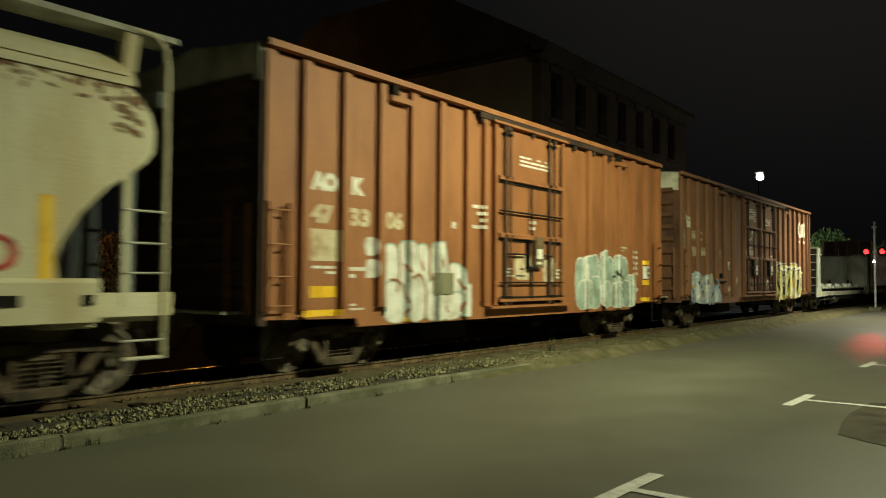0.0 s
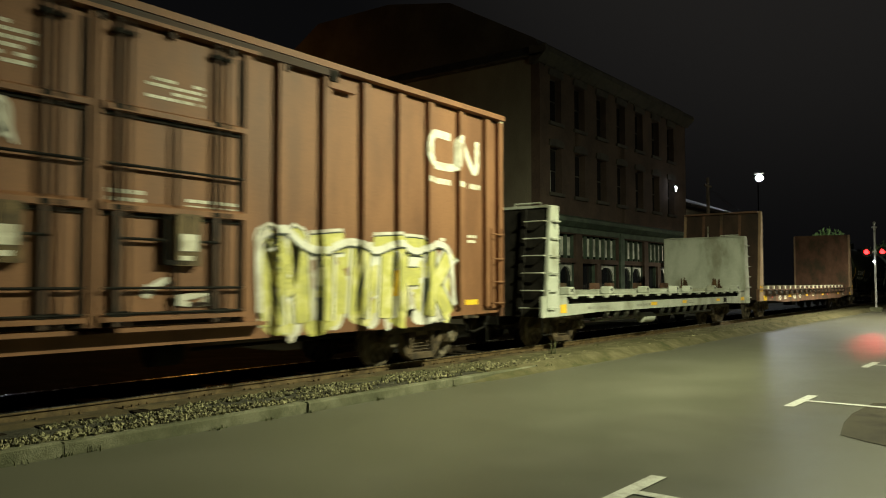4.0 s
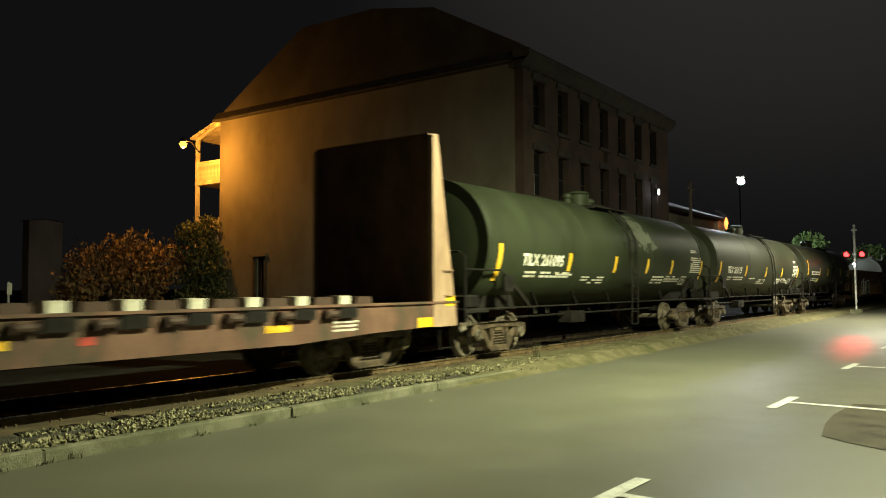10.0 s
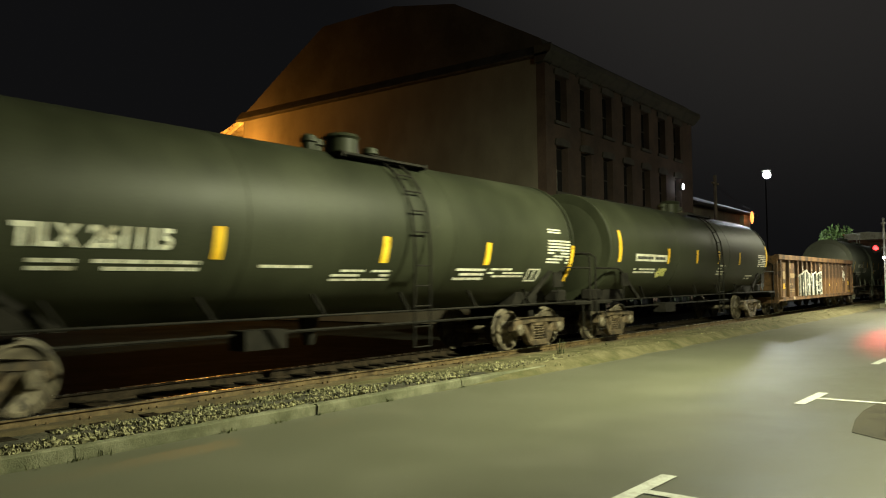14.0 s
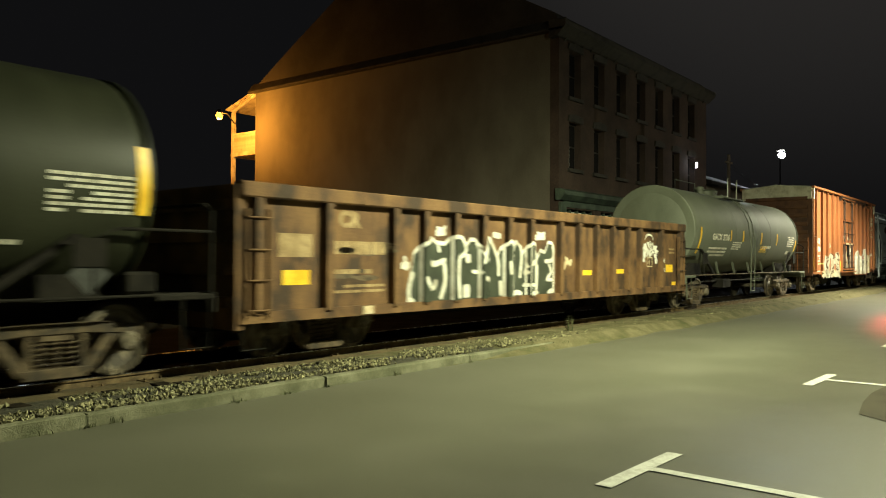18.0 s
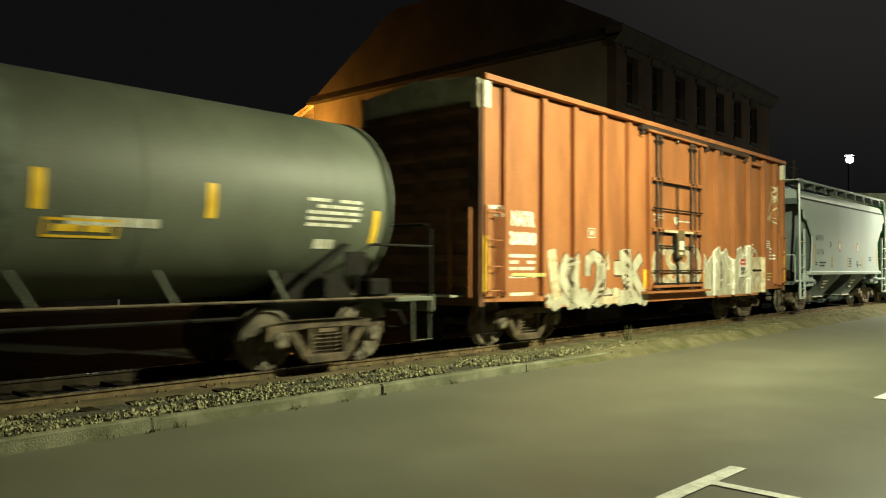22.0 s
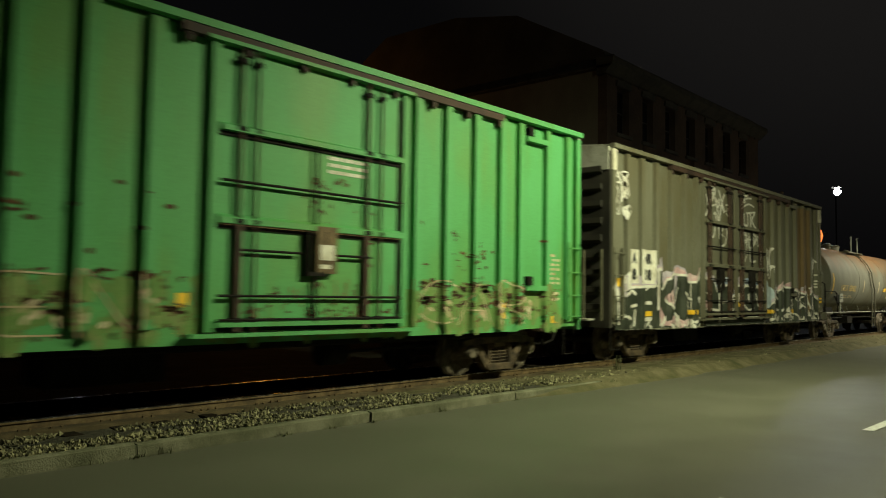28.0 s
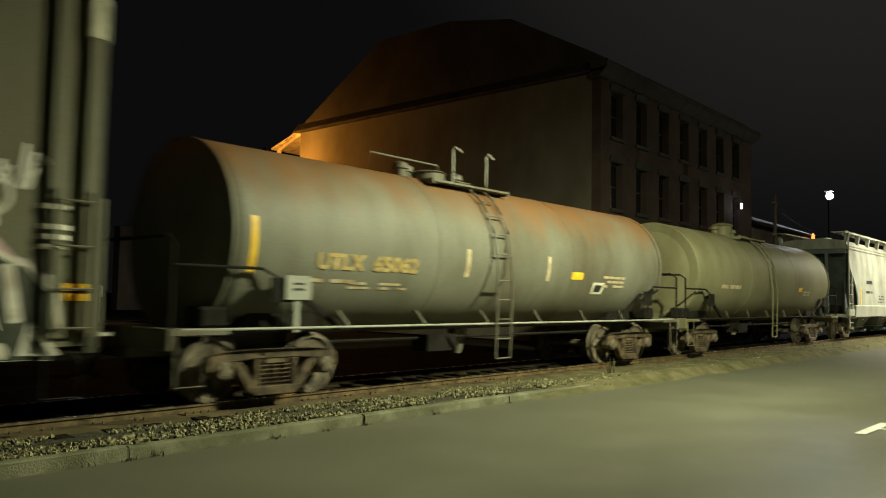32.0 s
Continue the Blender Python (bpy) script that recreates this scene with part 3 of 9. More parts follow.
def bed_height(y):
    """Height of the ballast bed across the track."""
    if y <= BED[0][0]:
        return BED[0][1]
    for (a, za), (b, zb) in zip(BED, BED[1:]):
        if y <= b:
            return za + (zb - za) * (y - a) / (b - a)
    return BED[-1][1]


def verge():
    """Sandy soil washed over the kerb further along, thinning out onto the street."""
    g = Shape()
    nx, cols = 260, (0.0, 0.1, 0.2, 0.35, 0.5, 0.65, 0.8, 0.92, 1.0)
    for i in range(nx + 1):
        x = 8.2 + 0.45 * i
        grow = min(1.0, max(0.0, (x - 8.2) / 6.0))
        edge = 7.80 - 0.34 * grow + 0.16 * noise.noise((x * 0.7, 2, 0)) + 0.07 * noise.noise((x * 2.6, 5, 0))
        for u in cols:
            y = edge + (9.14 - edge) * u
            top = max(bed_height(y), 0.13 - 0.055 * grow) + 0.03 * grow - 0.03 * (1 - grow) + 0.014 * noise.noise((x * 1.9, y * 2.4, 7))
            z = -0.004 if u == 0 else top * min(1.0, u * 5)
            g.v.append((x, y, z))
    k = len(cols)
    g.f += [(i * k + j, (i + 1) * k + j, (i + 1) * k + j + 1, i * k + j + 1) for i in range(nx) for j in range(k - 1)]
    tagged(part("verge", g, SAND), "sandy trodden verge with patchy grass beside the track", "verge", kind="structure")


def weeds():
    rnd = random.Random(21)
    verts, faces = [], []

    def blade(x, y, z, h, lean, w):
        a = rnd.uniform(0, 6.28)
        dx, dy = math.cos(a), math.sin(a)
        k = len(verts)
        verts.extend([(x - dy * w, y + dx * w, z), (x + dy * w, y - dx * w, z), (x + dx * lean * 0.4 + dy * w * 0.7, y + dy * lean * 0.4 - dx * w * 0.7, z + h * 0.6), (x + dx * lean * 0.4 - dy * w * 0.7, y + dy * lean * 0.4 + dx * w * 0.7, z + h * 0.6), (x + dx * lean, y + dy * lean, z + h)])
        faces.extend([(k, k + 1, k + 2, k + 3), (k + 3, k + 2, k + 4)])

    for i in range(260):
        x = 2 + 58 * rnd.random()
        y = 7.70 + rnd.uniform(-0.03, 0.02) if rnd.random() < 0.12 else rnd.uniform(7.9, 8.5)
        if x > 18:
            y = rnd.uniform(7.75, 9.0)
        for j in range(rnd.randint(4, 10)):
            blade(x + rnd.uniform(-0.08, 0.08), y + rnd.uniform(-0.05, 0.05), 0.1 if y > 7.8 else 0.0, rnd.uniform(0.03, 0.09), rnd.uniform(0.01, 0.07), rnd.uniform(0.004, 0.009))
    for x in (3.9, 5.7, 6.5, 7.2, 8.6, 10.4, 11.6, 13.7, 15.2, 17.0):
        for j in range(18):
            blade(x + rnd.gauss(0, 0.07), 7.70 + rnd.uniform(-0.05, 0.01), 0.0, rnd.uniform(0.01, 0.05), rnd.uniform(0.02, 0.08), rnd.uniform(0.004, 0.009))
    for i in range(420):
        x = 10 + 50 * rnd.random() ** 1.2
        y = rnd.uniform(7.6, 9.0)
        if noise.noise((x * 0.5, y, 9)) > 0.0:
            for j in range(rnd.randint(3, 8)):
                blade(x + rnd.gauss(0, 0.12), y + rnd.gauss(0, 0.06), 0.09, rnd.uniform(0.02, 0.07), rnd.uniform(0.01, 0.08), rnd.uniform(0.006, 0.012))
    for j in range(34):
        blade(15.4 + rnd.uniform(-0.08, 0.08), 8.6 + rnd.uniform(-0.06, 0.06), 0.1, rnd.uniform(0.12, 0.4), rnd.uniform(0, 0.16), 0.006)
    me = bpy.data.meshes.new("weeds")
    me.from_pydata(verts, [], faces)
    tagged(part("weeds", me, GRASS), "sparse dry weeds growing along the kerb", "weeds", kind="stuff")


ground()
kerb()
track()
verge()
weeds()

# ---- buildings and trees behind the track ----


def pierced_wall(lo, hi, top, holes, put):
    """A wall of boxes from lo to hi with rectangular holes (a0, a1, z0, z1); put(shape, a0, a1, z0, z1) lays one box."""
    g = Shape()
    cuts = sorted({lo, hi, *[h[0] for h in holes], *[h[1] for h in holes]})
    levels = sorted({0.0, top, *[h[2] for h in holes], *[h[3] for h in holes]})
    for a0, a1 in zip(cuts, cuts[1:]):
        for z0, z1 in zip(levels, levels[1:]):
            a, z = (a0 + a1) / 2, (z0 + z1) / 2
            if not any(h[0] < a < h[1] and h[2] < z < h[3] for h in holes):
                put(g, a0, a1, z0, z1)
    g.weld = True
    return g


BX0, BX1, BY0, BY1, BTOP = 26.2, 42.3, 15.1, 33.8, 10.8


def corner_building():
    b = thing("corner_building", "three-storey brick corner building with a stucco side wall and green shopfront", "building", at=pose(0, 0, 0))
    # street front
    xs = [27.0 + 2.1 * k for k in range(8)]
    upper = [(x, x + 0.95, z, z + 1.85) for z in (5.35, 8.2) for x in xs[:7]]
    shop = [(26.75, 29.15, 0.35, 2.55), (29.75, 31.15, 0.1, 2.55), (31.55, 33.3, 0.35, 2.55), (34.0, 36.4, 0.35, 2.55), (36.9, 38.1, 0.1, 2.55), (38.5, 41.6, 0.35, 2.55),
            (26.75, 29.15, 2.75, 3.75), (29.75, 33.3, 2.75, 3.75), (34.0, 36.4, 2.75, 3.75), (36.9, 41.6, 2.75, 3.75)]
    g = pierced_wall(BX0, BX1, BTOP, upper + shop, lambda s, a0, a1, z0, z1: s.box(a0, a1, BY0, BY0 + 0.4, z0, z1))
    part("front_wall", g, BRICK, b, "dark red-brown brick street front")
    for x0, x1, z0, z1 in upper:
        w = part("window", Shape().box(x0, x1, BY0 + 0.28, BY0 + 0.32, z0, z1), DARK_WOOD, b)
        mid, third = (x0 + x1) / 2, (z0 + z1) / 2
        for zz0, zz1 in ((z0 + 0.06, third - 0.03), (third + 0.03, z1 - 0.06)):
            part("pane", Shape().box(x0 + 0.06, x1 - 0.06, BY0 + 0.26, BY0 + 0.27, zz0, zz1), WINDOW_GLASS, w)
        part("sill", Shape().box(x0 - 0.12, x1 + 0.12, BY0 - 0.10, BY0 + 0.1, z0 - 0.14, z0), DARK_WOOD, w)
        part("lintel", Shape().prism([(x0 - 0.14, z1 + 0.02), (x1 + 0.14, z1 + 0.02), (x1 + 0.08, z1 + 0.26), ((x0 + x1) / 2, z1 + 0.34), (x0 - 0.08, z1 + 0.26)], BY0 - 0.07, BY0 + 0.05), DARK_WOOD, w)
    part("blind", Shape().box(27.1, 27.45, BY0 + 0.24, BY0 + 0.255, 5.42, 6.3), CURTAIN, b, "half-drawn pale blind")
    for x0, x1, z0, z1 in shop:
        w = part("shop_window", Shape().box(x0, x1, BY0 + 0.26, BY0 + 0.30, z0, z1), WINDOW_GLASS, b)
        n = max(1, round((x1 - x0) / (0.55 if z0 > 2.6 else 1.2)))
        for i in range(n + 1):
            x = x0 + (x1 - x0) * i / n
            part("mullion", Shape().box(x - 0.05, x + 0.05, BY0 + 0.12, BY0 + 0.255, z0, z1), SHOP_GREEN, w)
        if z0 > 2.6:
            for i in range(n):
                xa = x0 + (x1 - x0) * i / n
                part("pane", Shape().box(xa + 0.1, xa + (x1 - x0) / n - 0.1, BY0 + 0.23, BY0 + 0.25, z0 + 0.12, z1 - 0.1), CURTAIN, w, "pale obscured transom pane")
        elif x1 - x0 > 1.5:
            for i in range(n):
                xa, xb = x0 + (x1 - x0) * i / n + 0.06, x0 + (x1 - x0) * (i + 1) / n - 0.06
                xm, r = (xa + xb) / 2, (xb - xa) / 2
                pts = [(xa, z1), (xa, z1 - 0.75)] + [(xm - r * math.cos(a), z1 - 0.75 + 0.62 * math.sin(a)) for a in [math.pi * q / 10 for q in range(11)]] + [(xb, z1 - 0.75), (xb, z1)]
                top = Shape()
                for p, q in zip(pts[1:-2], pts[2:-1]):
                    top.prism([p, q, (q[0], z1), (p[0], z1)] if q[0] > p[0] else [p, q, (p[0], z1)], BY0 + 0.18, BY0 + 0.25)
                part("arched_head", top, CURTAIN, w, "pale arched window head")
    c = Shape()
    c.prism([(BY0 - 0.32, 4.25), (BY0 - 0.32, 4.40), (BY0 - 0.1, 4.5), (BY0 + 0.1, 4.5), (BY0 + 0.1, 4.05), (BY0 - 0.12, 4.05)], BX0 - 0.1, BX1, "x")
    part("shop_cornice", c, SHOP_GREEN, b)
    part("sign_band", Shape().box(BX0 + 0.3, BX1 - 0.3, BY0 - 0.05, BY0 + 0.02, 3.80, 4.04), SHOP_GREEN, b)
    for x in (BX0 + 0.2, 33.6, BX1 - 0.3):
        part("pilaster", Shape().box(x - 0.2, x + 0.22, BY0 - 0.10, BY0 + 0.02, 0.0, 3.98), SHOP_GREEN, b)
    c = Shape()
    c.prism([(BY0 - 0.45, 10.75), (BY0 - 0.45, 10.95), (BY0 + 0.3, 11.05), (BY0 + 0.3, 10.35), (BY0 - 0.08, 10.4)], BX0 - 0.3, BX1 + 0.2, "x")
    part("roof_cornice", c, DARK_WOOD, b)
    for i in range(22):
        x = BX0 + 0.4 + i * 0.72
        part("bracket", Shape().prism([(BY0 - 0.38, 10.74), (BY0 - 0.02, 10.74), (BY0 - 0.02, 10.3)], x - 0.06, x + 0.06, "x"), DARK_WOOD, b)
    # stucco side wall with narrow ground-floor windows
    holes = [(18.6, 19.35, 1.2, 3.6), (24.2, 24.95, 1.2, 3.4), (30.2, 30.9, 1.0, 3.3)]
    g = pierced_wall(BY0 + 0.4, BY1, BTOP, holes, lambda s, a0, a1, z0, z1: s.box(BX0, BX0 + 0.4, a0, a1, z0, z1))
    part("side_wall", g, STUCCO, b, "stained grey-brown stucco wall")
    for y0, y1, z0, z1 in holes:
        w = part("side_window", Shape().box(BX0 + 0.2, BX0 + 0.24, y0, y1, z0, z1), PANE_REFLECTION, b, "narrow window with its faint reflection as a grey pane")
        part("window_frame", Shape().box(BX0 - 0.04, BX0 + 0.08, y0 - 0.14, y0 + 0.02, z0, z1).box(BX0 - 0.04, BX0 + 0.08, y1 - 0.02, y1 + 0.14, z0, z1), DARK_WOOD, w)
        part("window_hood", Shape().box(BX0 - 0.12, BX0 + 0.06, y0 - 0.2, y1 + 0.2, z1, z1 + 0.16), STUCCO, w)
        part("mullion", Shape().box(BX0 + 0.1, BX0 + 0.19, (y0 + y1) / 2 - 0.04, (y0 + y1) / 2 + 0.04, z0, z1), DARK_WOOD, w)
    # attic gable above a pent eave
    g = Shape().prism([(BY0, 10.95), (BY0 + 0.2, 11.4), (19.5, 13.75), (23.0, 14.45), (27.6, 14.5), (30.5, 12.9), (BY1, 11.0)], BX0 + 0.02, BX0 + 0.3, "x")
    part("attic_gable", g, SHINGLE, b, "shingled attic gable")
    g = Shape().prism([(BX0 - 0.30, 10.62), (BX0 - 0.30, 10.70), (BX0 + 0.05, 11.15), (BX0 + 0.05, 10.62)], BY0 - 0.3, BY1 + 0.3)
    part("pent_eave", g, DARK_WOOD, b, "dark projecting eave strip")
    g = Shape().prism([(BY0, 10.95), (BY0 + 0.2, 11.4), (19.5, 13.75), (23.0, 14.45), (27.6, 14.5), (30.5, 12.9), (BY1, 11.0)], BX0 + 0.3, BX1, "x")
    part("roof", g, SHINGLE, b)
    part("rear_wall", Shape().box(BX0 + 0.4, BX1, BY1 - 0.4, BY1, 0, BTOP).box(BX1 - 0.4, BX1, BY0 + 0.4, BY1 - 0.4, 0, BTOP), BRICK, b)
    # timber galleries at the back
    part("gallery_roof", Shape().prism([(BY1 - 0.3, 10.75), (36.3, 9.95), (36.3, 10.05), (BY1 - 0.3, 10.9)], BX0 - 0.1, BX0 + 5, "x"), BALCONY, b, "sloping pale gallery roof")
    for x in (BX0 + 0.1, BX0 + 2.6, BX0 + 4.8):
        part("gallery_post", Shape().box(x - 0.09, x + 0.09, 35.75, 35.93, 0, 9.95), BALCONY, b)
        part("gallery_rafter", Shape().prism([(BY1, 10.55), (35.9, 9.8), (35.9, 9.95), (BY1, 10.72)], x - 0.06, x + 0.06, "x"), BALCONY, b)
    for z in (7.35, 4.2):
        part("gallery_floor", Shape().box(BX0, BX0 + 5, BY1, 35.95, z, z + 0.22), BALCONY, b)
        rail = part("gallery_railing", Shape().box(BX0 + 0.02, BX0 + 5, 35.78, 35.86, z + 1.18, z + 1.28).box(BX0 + 0.02, BX0 + 0.12, BY1, 35.86, z + 1.18, z + 1.28), BALCONY, b)
        me = Shape().box(-0.05, 0.05, -0.012, 0.012, 0.0, 0.98).mesh("slat")
        for i in range(16):
            part("slat", me, BALCONY, rail).matrix_basis = pose(BX0 + 0.07, BY1 + 0.1 + i * 0.122, z + 0.2, 0, 0, 90)
        for i in range(24):
            part("slat", me, BALCONY, rail).matrix_basis = pose(BX0 + 0.2 + i * 0.2, 35.82, z + 0.2)
    lampx, lampy, lampz = SODIUM
    w = part("wall_lamp", Shape().tube([(BX0 + 0.1, 35.74, lampz), (lampx + 0.2, lampy + 0.2, lampz + 0.1), (lampx - 0.35, lampy - 0.05, lampz + 0.06)], 0.03).lathe([(-0.1, 0.05), (0.0, 0.16), (0.12, 0.14), (0.2, 0.03)], "z", (lampx - 0.5, lampy - 0.1, lampz), 16), DARK_WOOD, b, "sodium lamp on a bracket")
    part("bulb", Shape().lathe([(-0.34, 0.02), (-0.27, 0.15), (-0.1, 0.2), (-0.01, 0.1)], "z", (lampx - 0.5, lampy - 0.1, lampz - 0.02), 16), SODIUM_GLOW, w, "glowing orange bulb").visible_shadow = False
    w2 = part("corner_lamp", Shape().box(BX1 - 2.3, BX1 - 2.18, BY0 - 0.25, BY0, 6.55, 6.9), DARK_WOOD, b)
    part("bulb", Shape().box(BX1 - 2.3, BX1 - 2.18, BY0 - 0.31, BY0 - 0.26, 6.6, 6.86), WHITE_GLOW, w2, "small white wall light")


def far_house():
    h = thing("far_house", "two-storey house lit orange at one corner beyond the shops", "house", at=pose(0, 0, 0))
    holes = [(46.2, 47.1, 4.0, 5.4), (49.0, 49.9, 4.0, 5.4), (51.8, 52.7, 4.0, 5.4)]
    g = pierced_wall(45, 56, 6.3, holes, lambda s, a0, a1, z0, z1: s.box(a0, a1, 16.2, 16.5, z0, z1))
    g.box(45, 45.3, 16.5, 24, 0, 6.3).box(55.7, 56, 16.5, 24, 0, 6.3).box(45, 56, 23.7, 24, 0, 6.3)
    part("wall", g, STUCCO, h)
    part("roof", Shape().prism([(15.6, 6.2), (15.6, 6.35), (20, 7.9), (24.6, 6.35), (24.6, 6.2)], 44.6, 56.5, "x"), SHINGLE, h)
    for x0, x1, z0, z1 in holes:
        w = part("window", Shape().box(x0, x1, 16.35, 16.4, z0, z1), WINDOW_GLASS, h)
        part("window_frame", Shape().box(x0 - 0.1, x0, 16.12, 16.3, z0 - 0.1, z1 + 0.1).box(x1, x1 + 0.1, 16.12, 16.3, z0 - 0.1, z1 + 0.1), DARK_WOOD, w)
    part("porch_bay", Shape().box(54.3, 55.7, 15.9, 16.2, 3.4, 6.2), BALCONY, h, "pale bay catching orange light")
    # added glowing body, no lamp: it imitates the gable's orange-lit patch
    part("gable_glow", Shape().lathe([(-0.45, 0.03), (-0.25, 0.1), (0.0, 0.14), (0.2, 0.1), (0.4, 0.03)], "z", (54.4, 15.4, 6.0), 9), ORANGE_GLOW, h, "glowing orange shape in place of an orange-lit gable patch")
    part("chimney", Shape().box(47, 47.7, 19.5, 20.2, 7.3, 8.8), BRICK, h)


def back_shed():
    s = thing("back_shed", "pale windowless shed in the dark distance", "shed", at=pose(0, 0, 0))
    part("wall", Shape().prism([(0, 0), (3.05, 0), (3.05, 7.9), (1.5, 8.05), (0, 7.9)], 71, 72.2), STUCCO, s).matrix_basis = pose(34.2, 0, 0)
    part("roof", Shape().prism([(-0.15, 7.85), (1.5, 8.05), (3.2, 7.85), (3.2, 7.92), (1.5, 8.15), (-0.15, 7.92)], 70.8, 72.4), SHINGLE, s).matrix_basis = pose(34.2, 0, 0)


def leafy(name, label, category, at, trunk_h, trunk_r, lobes, leaf, count, size, seed):
    """A tree or bush: tapered trunk with limbs and a crown of small leaves gathered round lobes (x, y, z, radius)."""
    rnd = random.Random(seed)
    t = thing(name, label, category, at=at)
    g = Shape()
    g.tube([(0, 0, -0.1), (0.05, 0.02, trunk_h * 0.5), (0.0, 0.05, trunk_h)], trunk_r, 8, trunk_r * 0.55)
    for x, y, z, r in lobes:
        g.tube([(0, 0.03, trunk_h * 0.7), (x * 0.5, y * 0.5, (trunk_h * 0.8 + z) / 2), (x, y, z)], trunk_r * 0.4, 6, trunk_r * 0.1)
    part("trunk", g, BARK, t)
    verts, faces = [], []
    total = sum(l[3] ** 2 for l in lobes)
    for x, y, z, r in lobes:
        for i in range(int(count * r * r / total)):
            d = Vector((rnd.gauss(0, 1), rnd.gauss(0, 1), rnd.gauss(0, 1))).normalized() * r * rnd.uniform(0.45, 1.08)
            d *= 1 + 0.35 * noise.noise((d.x * 1.4 + x, d.y * 1.4, d.z * 1.4 + seed))
            c = Vector((x, y, z)) + Vector((d.x, d.y, d.z * 0.85))
            rot = Euler((rnd.uniform(0, 6), rnd.uniform(0, 6), rnd.uniform(0, 6))).to_matrix()
            s = size * rnd.uniform(0.6, 1.4)
            k = len(verts)
            verts += [tuple(c + rot @ Vector(p) * s) for p in ((-0.5, 0, 0), (0, -0.32, 0.06), (0.6, 0, 0), (0, 0.32, 0.06))]
            faces.append((k, k + 1, k + 2, k + 3))
    me = bpy.data.meshes.new("crown")
    me.from_pydata(verts, [], faces)
    part("crown", me, leaf, t)


def street_furniture():
    # LED street lamp beyond the crossing
    x, y, z = FAR_LED
    s = thing("street_lamp", "bright white LED street lamp hung from a cable", "street lamp", "street lamps", pose(x, y + 0.3, 0))
    part("pole", Shape().tube([(43.5, 11.4, 0), (43.5, 11.4, z + 5.8)], 0.12, 8, 0.08), BLACK_STEEL, s)
    part("span_cable", Shape().tube([(43.5, 11.4, z + 5.7), (0.2, 0.0, z + 0.2)], 0.01, 5), BLACK_STEEL, s)
    part("head", Shape().box(-0.2, 0.2, -0.55, 0.1, z + 0.34, z + 0.46), BLACK_STEEL, s, bevel=0.02)
    ob = part("lens", Shape().lathe([(-0.27, 0.03), (-0.22, 0.15), (-0.12, 0.25), (0.0, 0.28), (0.12, 0.25), (0.22, 0.15), (0.27, 0.03)], "z", (-0.15, -0.3, z), 24), LED_GLOW, s, "glowing white lens")
    ob.visible_shadow = False
    for lx, ly, lz, *_ in STREET_LAMPS:
        s = thing("street_lamp", "grey street lamp lighting the street by the parking bays", "street lamp", "street lamps", pose(lx, ly - 3.2, 0))
        part("pole", Shape().tube([(0, 0, 0), (0, 0, lz - 0.6), (0, 0.3, lz - 0.15), (0, 2.4, lz + 0.05)], 0.09, 10, 0.05), POLE_STEEL, s)
        part("head", Shape().box(-0.16, 0.16, 2.3, 3.55, lz, lz + 0.12), POLE_STEEL, s, bevel=0.02)
        part("lens", Shape().lathe([(-0.14, 0.05), (-0.1, 0.16), (-0.02, 0.2)], "z", (0, 3.2, lz), 16), LAMP_GLOW, s, "glowing lens").visible_shadow = False
    # wooden utility pole by the shops
    s = thing("utility_pole", "weathered wooden utility pole with a crossarm and cables", "utility pole", at=pose(43.3, 14.2, 0))
    part("pole", Shape().tube([(0, 0, 0), (0, 0, 7.6)], 0.12, 10, 0.09), POLE_WOOD, s)
    part("crossarm", Shape().box(-0.5, 0.5, -0.05, 0.05, 7.1, 7.2), POLE_WOOD, s)
    for dx in (-0.4, 0.4):
        part("cable", Shape().tube([(dx, 0, 7.08), (dx + 6, 0.8, 6.75), (dx + 13, 1.9, 6.7)], 0.008, 5), BLACK_STEEL, s)
    # crossing signal
    s = thing("crossing_signal", "railway crossing signal with red lights on a silver mast", "crossing signal", at=pose(52.1, 7.25, 0))
    part("base", Shape().box(-0.3, 0.3, -0.3, 0.3, 0, 0.25), CONCRETE, s)
    part("mast", Shape().tube([(0, 0, 0.2), (0, 0, 5.2)], 0.065, 10), POLE_STEEL, s)
    part("finial", Shape().lathe([(0, 0.05), (0.08, 0.09), (0.16, 0.02)], "z", (0, 0, 5.2), 10), POLE_STEEL, s)
    part("bell", Shape().lathe([(-0.1, 0.14), (0.0, 0.16), (0.05, 0.04)], "z", (0, 0, 5.05), 12), POLE_STEEL, s)
    part("arm", Shape().tube([(-0.05, -0.45, 3.55), (-0.05, 0.45, 3.55)], 0.03), POLE_STEEL, s)
    for yy in (-0.42, 0.42):
        d = part("backing_disc", Shape().lathe([(-0.13, 0.29), (-0.11, 0.30), (-0.10, 0.1)], "x", (0, yy, 3.55), 20), BLACK_STEEL, s)
        part("lens", Shape().lathe([(-0.19, 0.05), (-0.17, 0.12), (-0.14, 0.15)], "x", (0, yy, 3.55), 16), RED_GLOW, d, "glowing red lens")
        part("hood", Shape().prism([(-0.16 * math.cos(a) + yy, 0.17 * math.sin(a) + 3.55) for a in [math.pi * q / 8 for q in range(9)]] + [(0.14 * math.cos(a) + yy, 0.15 * math.sin(a) + 3.55) for a in [math.pi * q / 8 for q in range(9)]], -0.42, -0.13, "x"), BLACK_STEEL, d)
    part("small_lamp", Shape().lathe([(-0.05, 0.03), (0, 0.08), (0.05, 0.03)], "z", (-0.1, 0.05, 2.95), 12), WHITE_GLOW, s, "small white lamp")
    # far lamp and marker post in the dark behind the track
    s = thing("far_yard_lamp", "far yard lamp with a white glow", "lamp", at=pose(20.05, 47.0, 0))
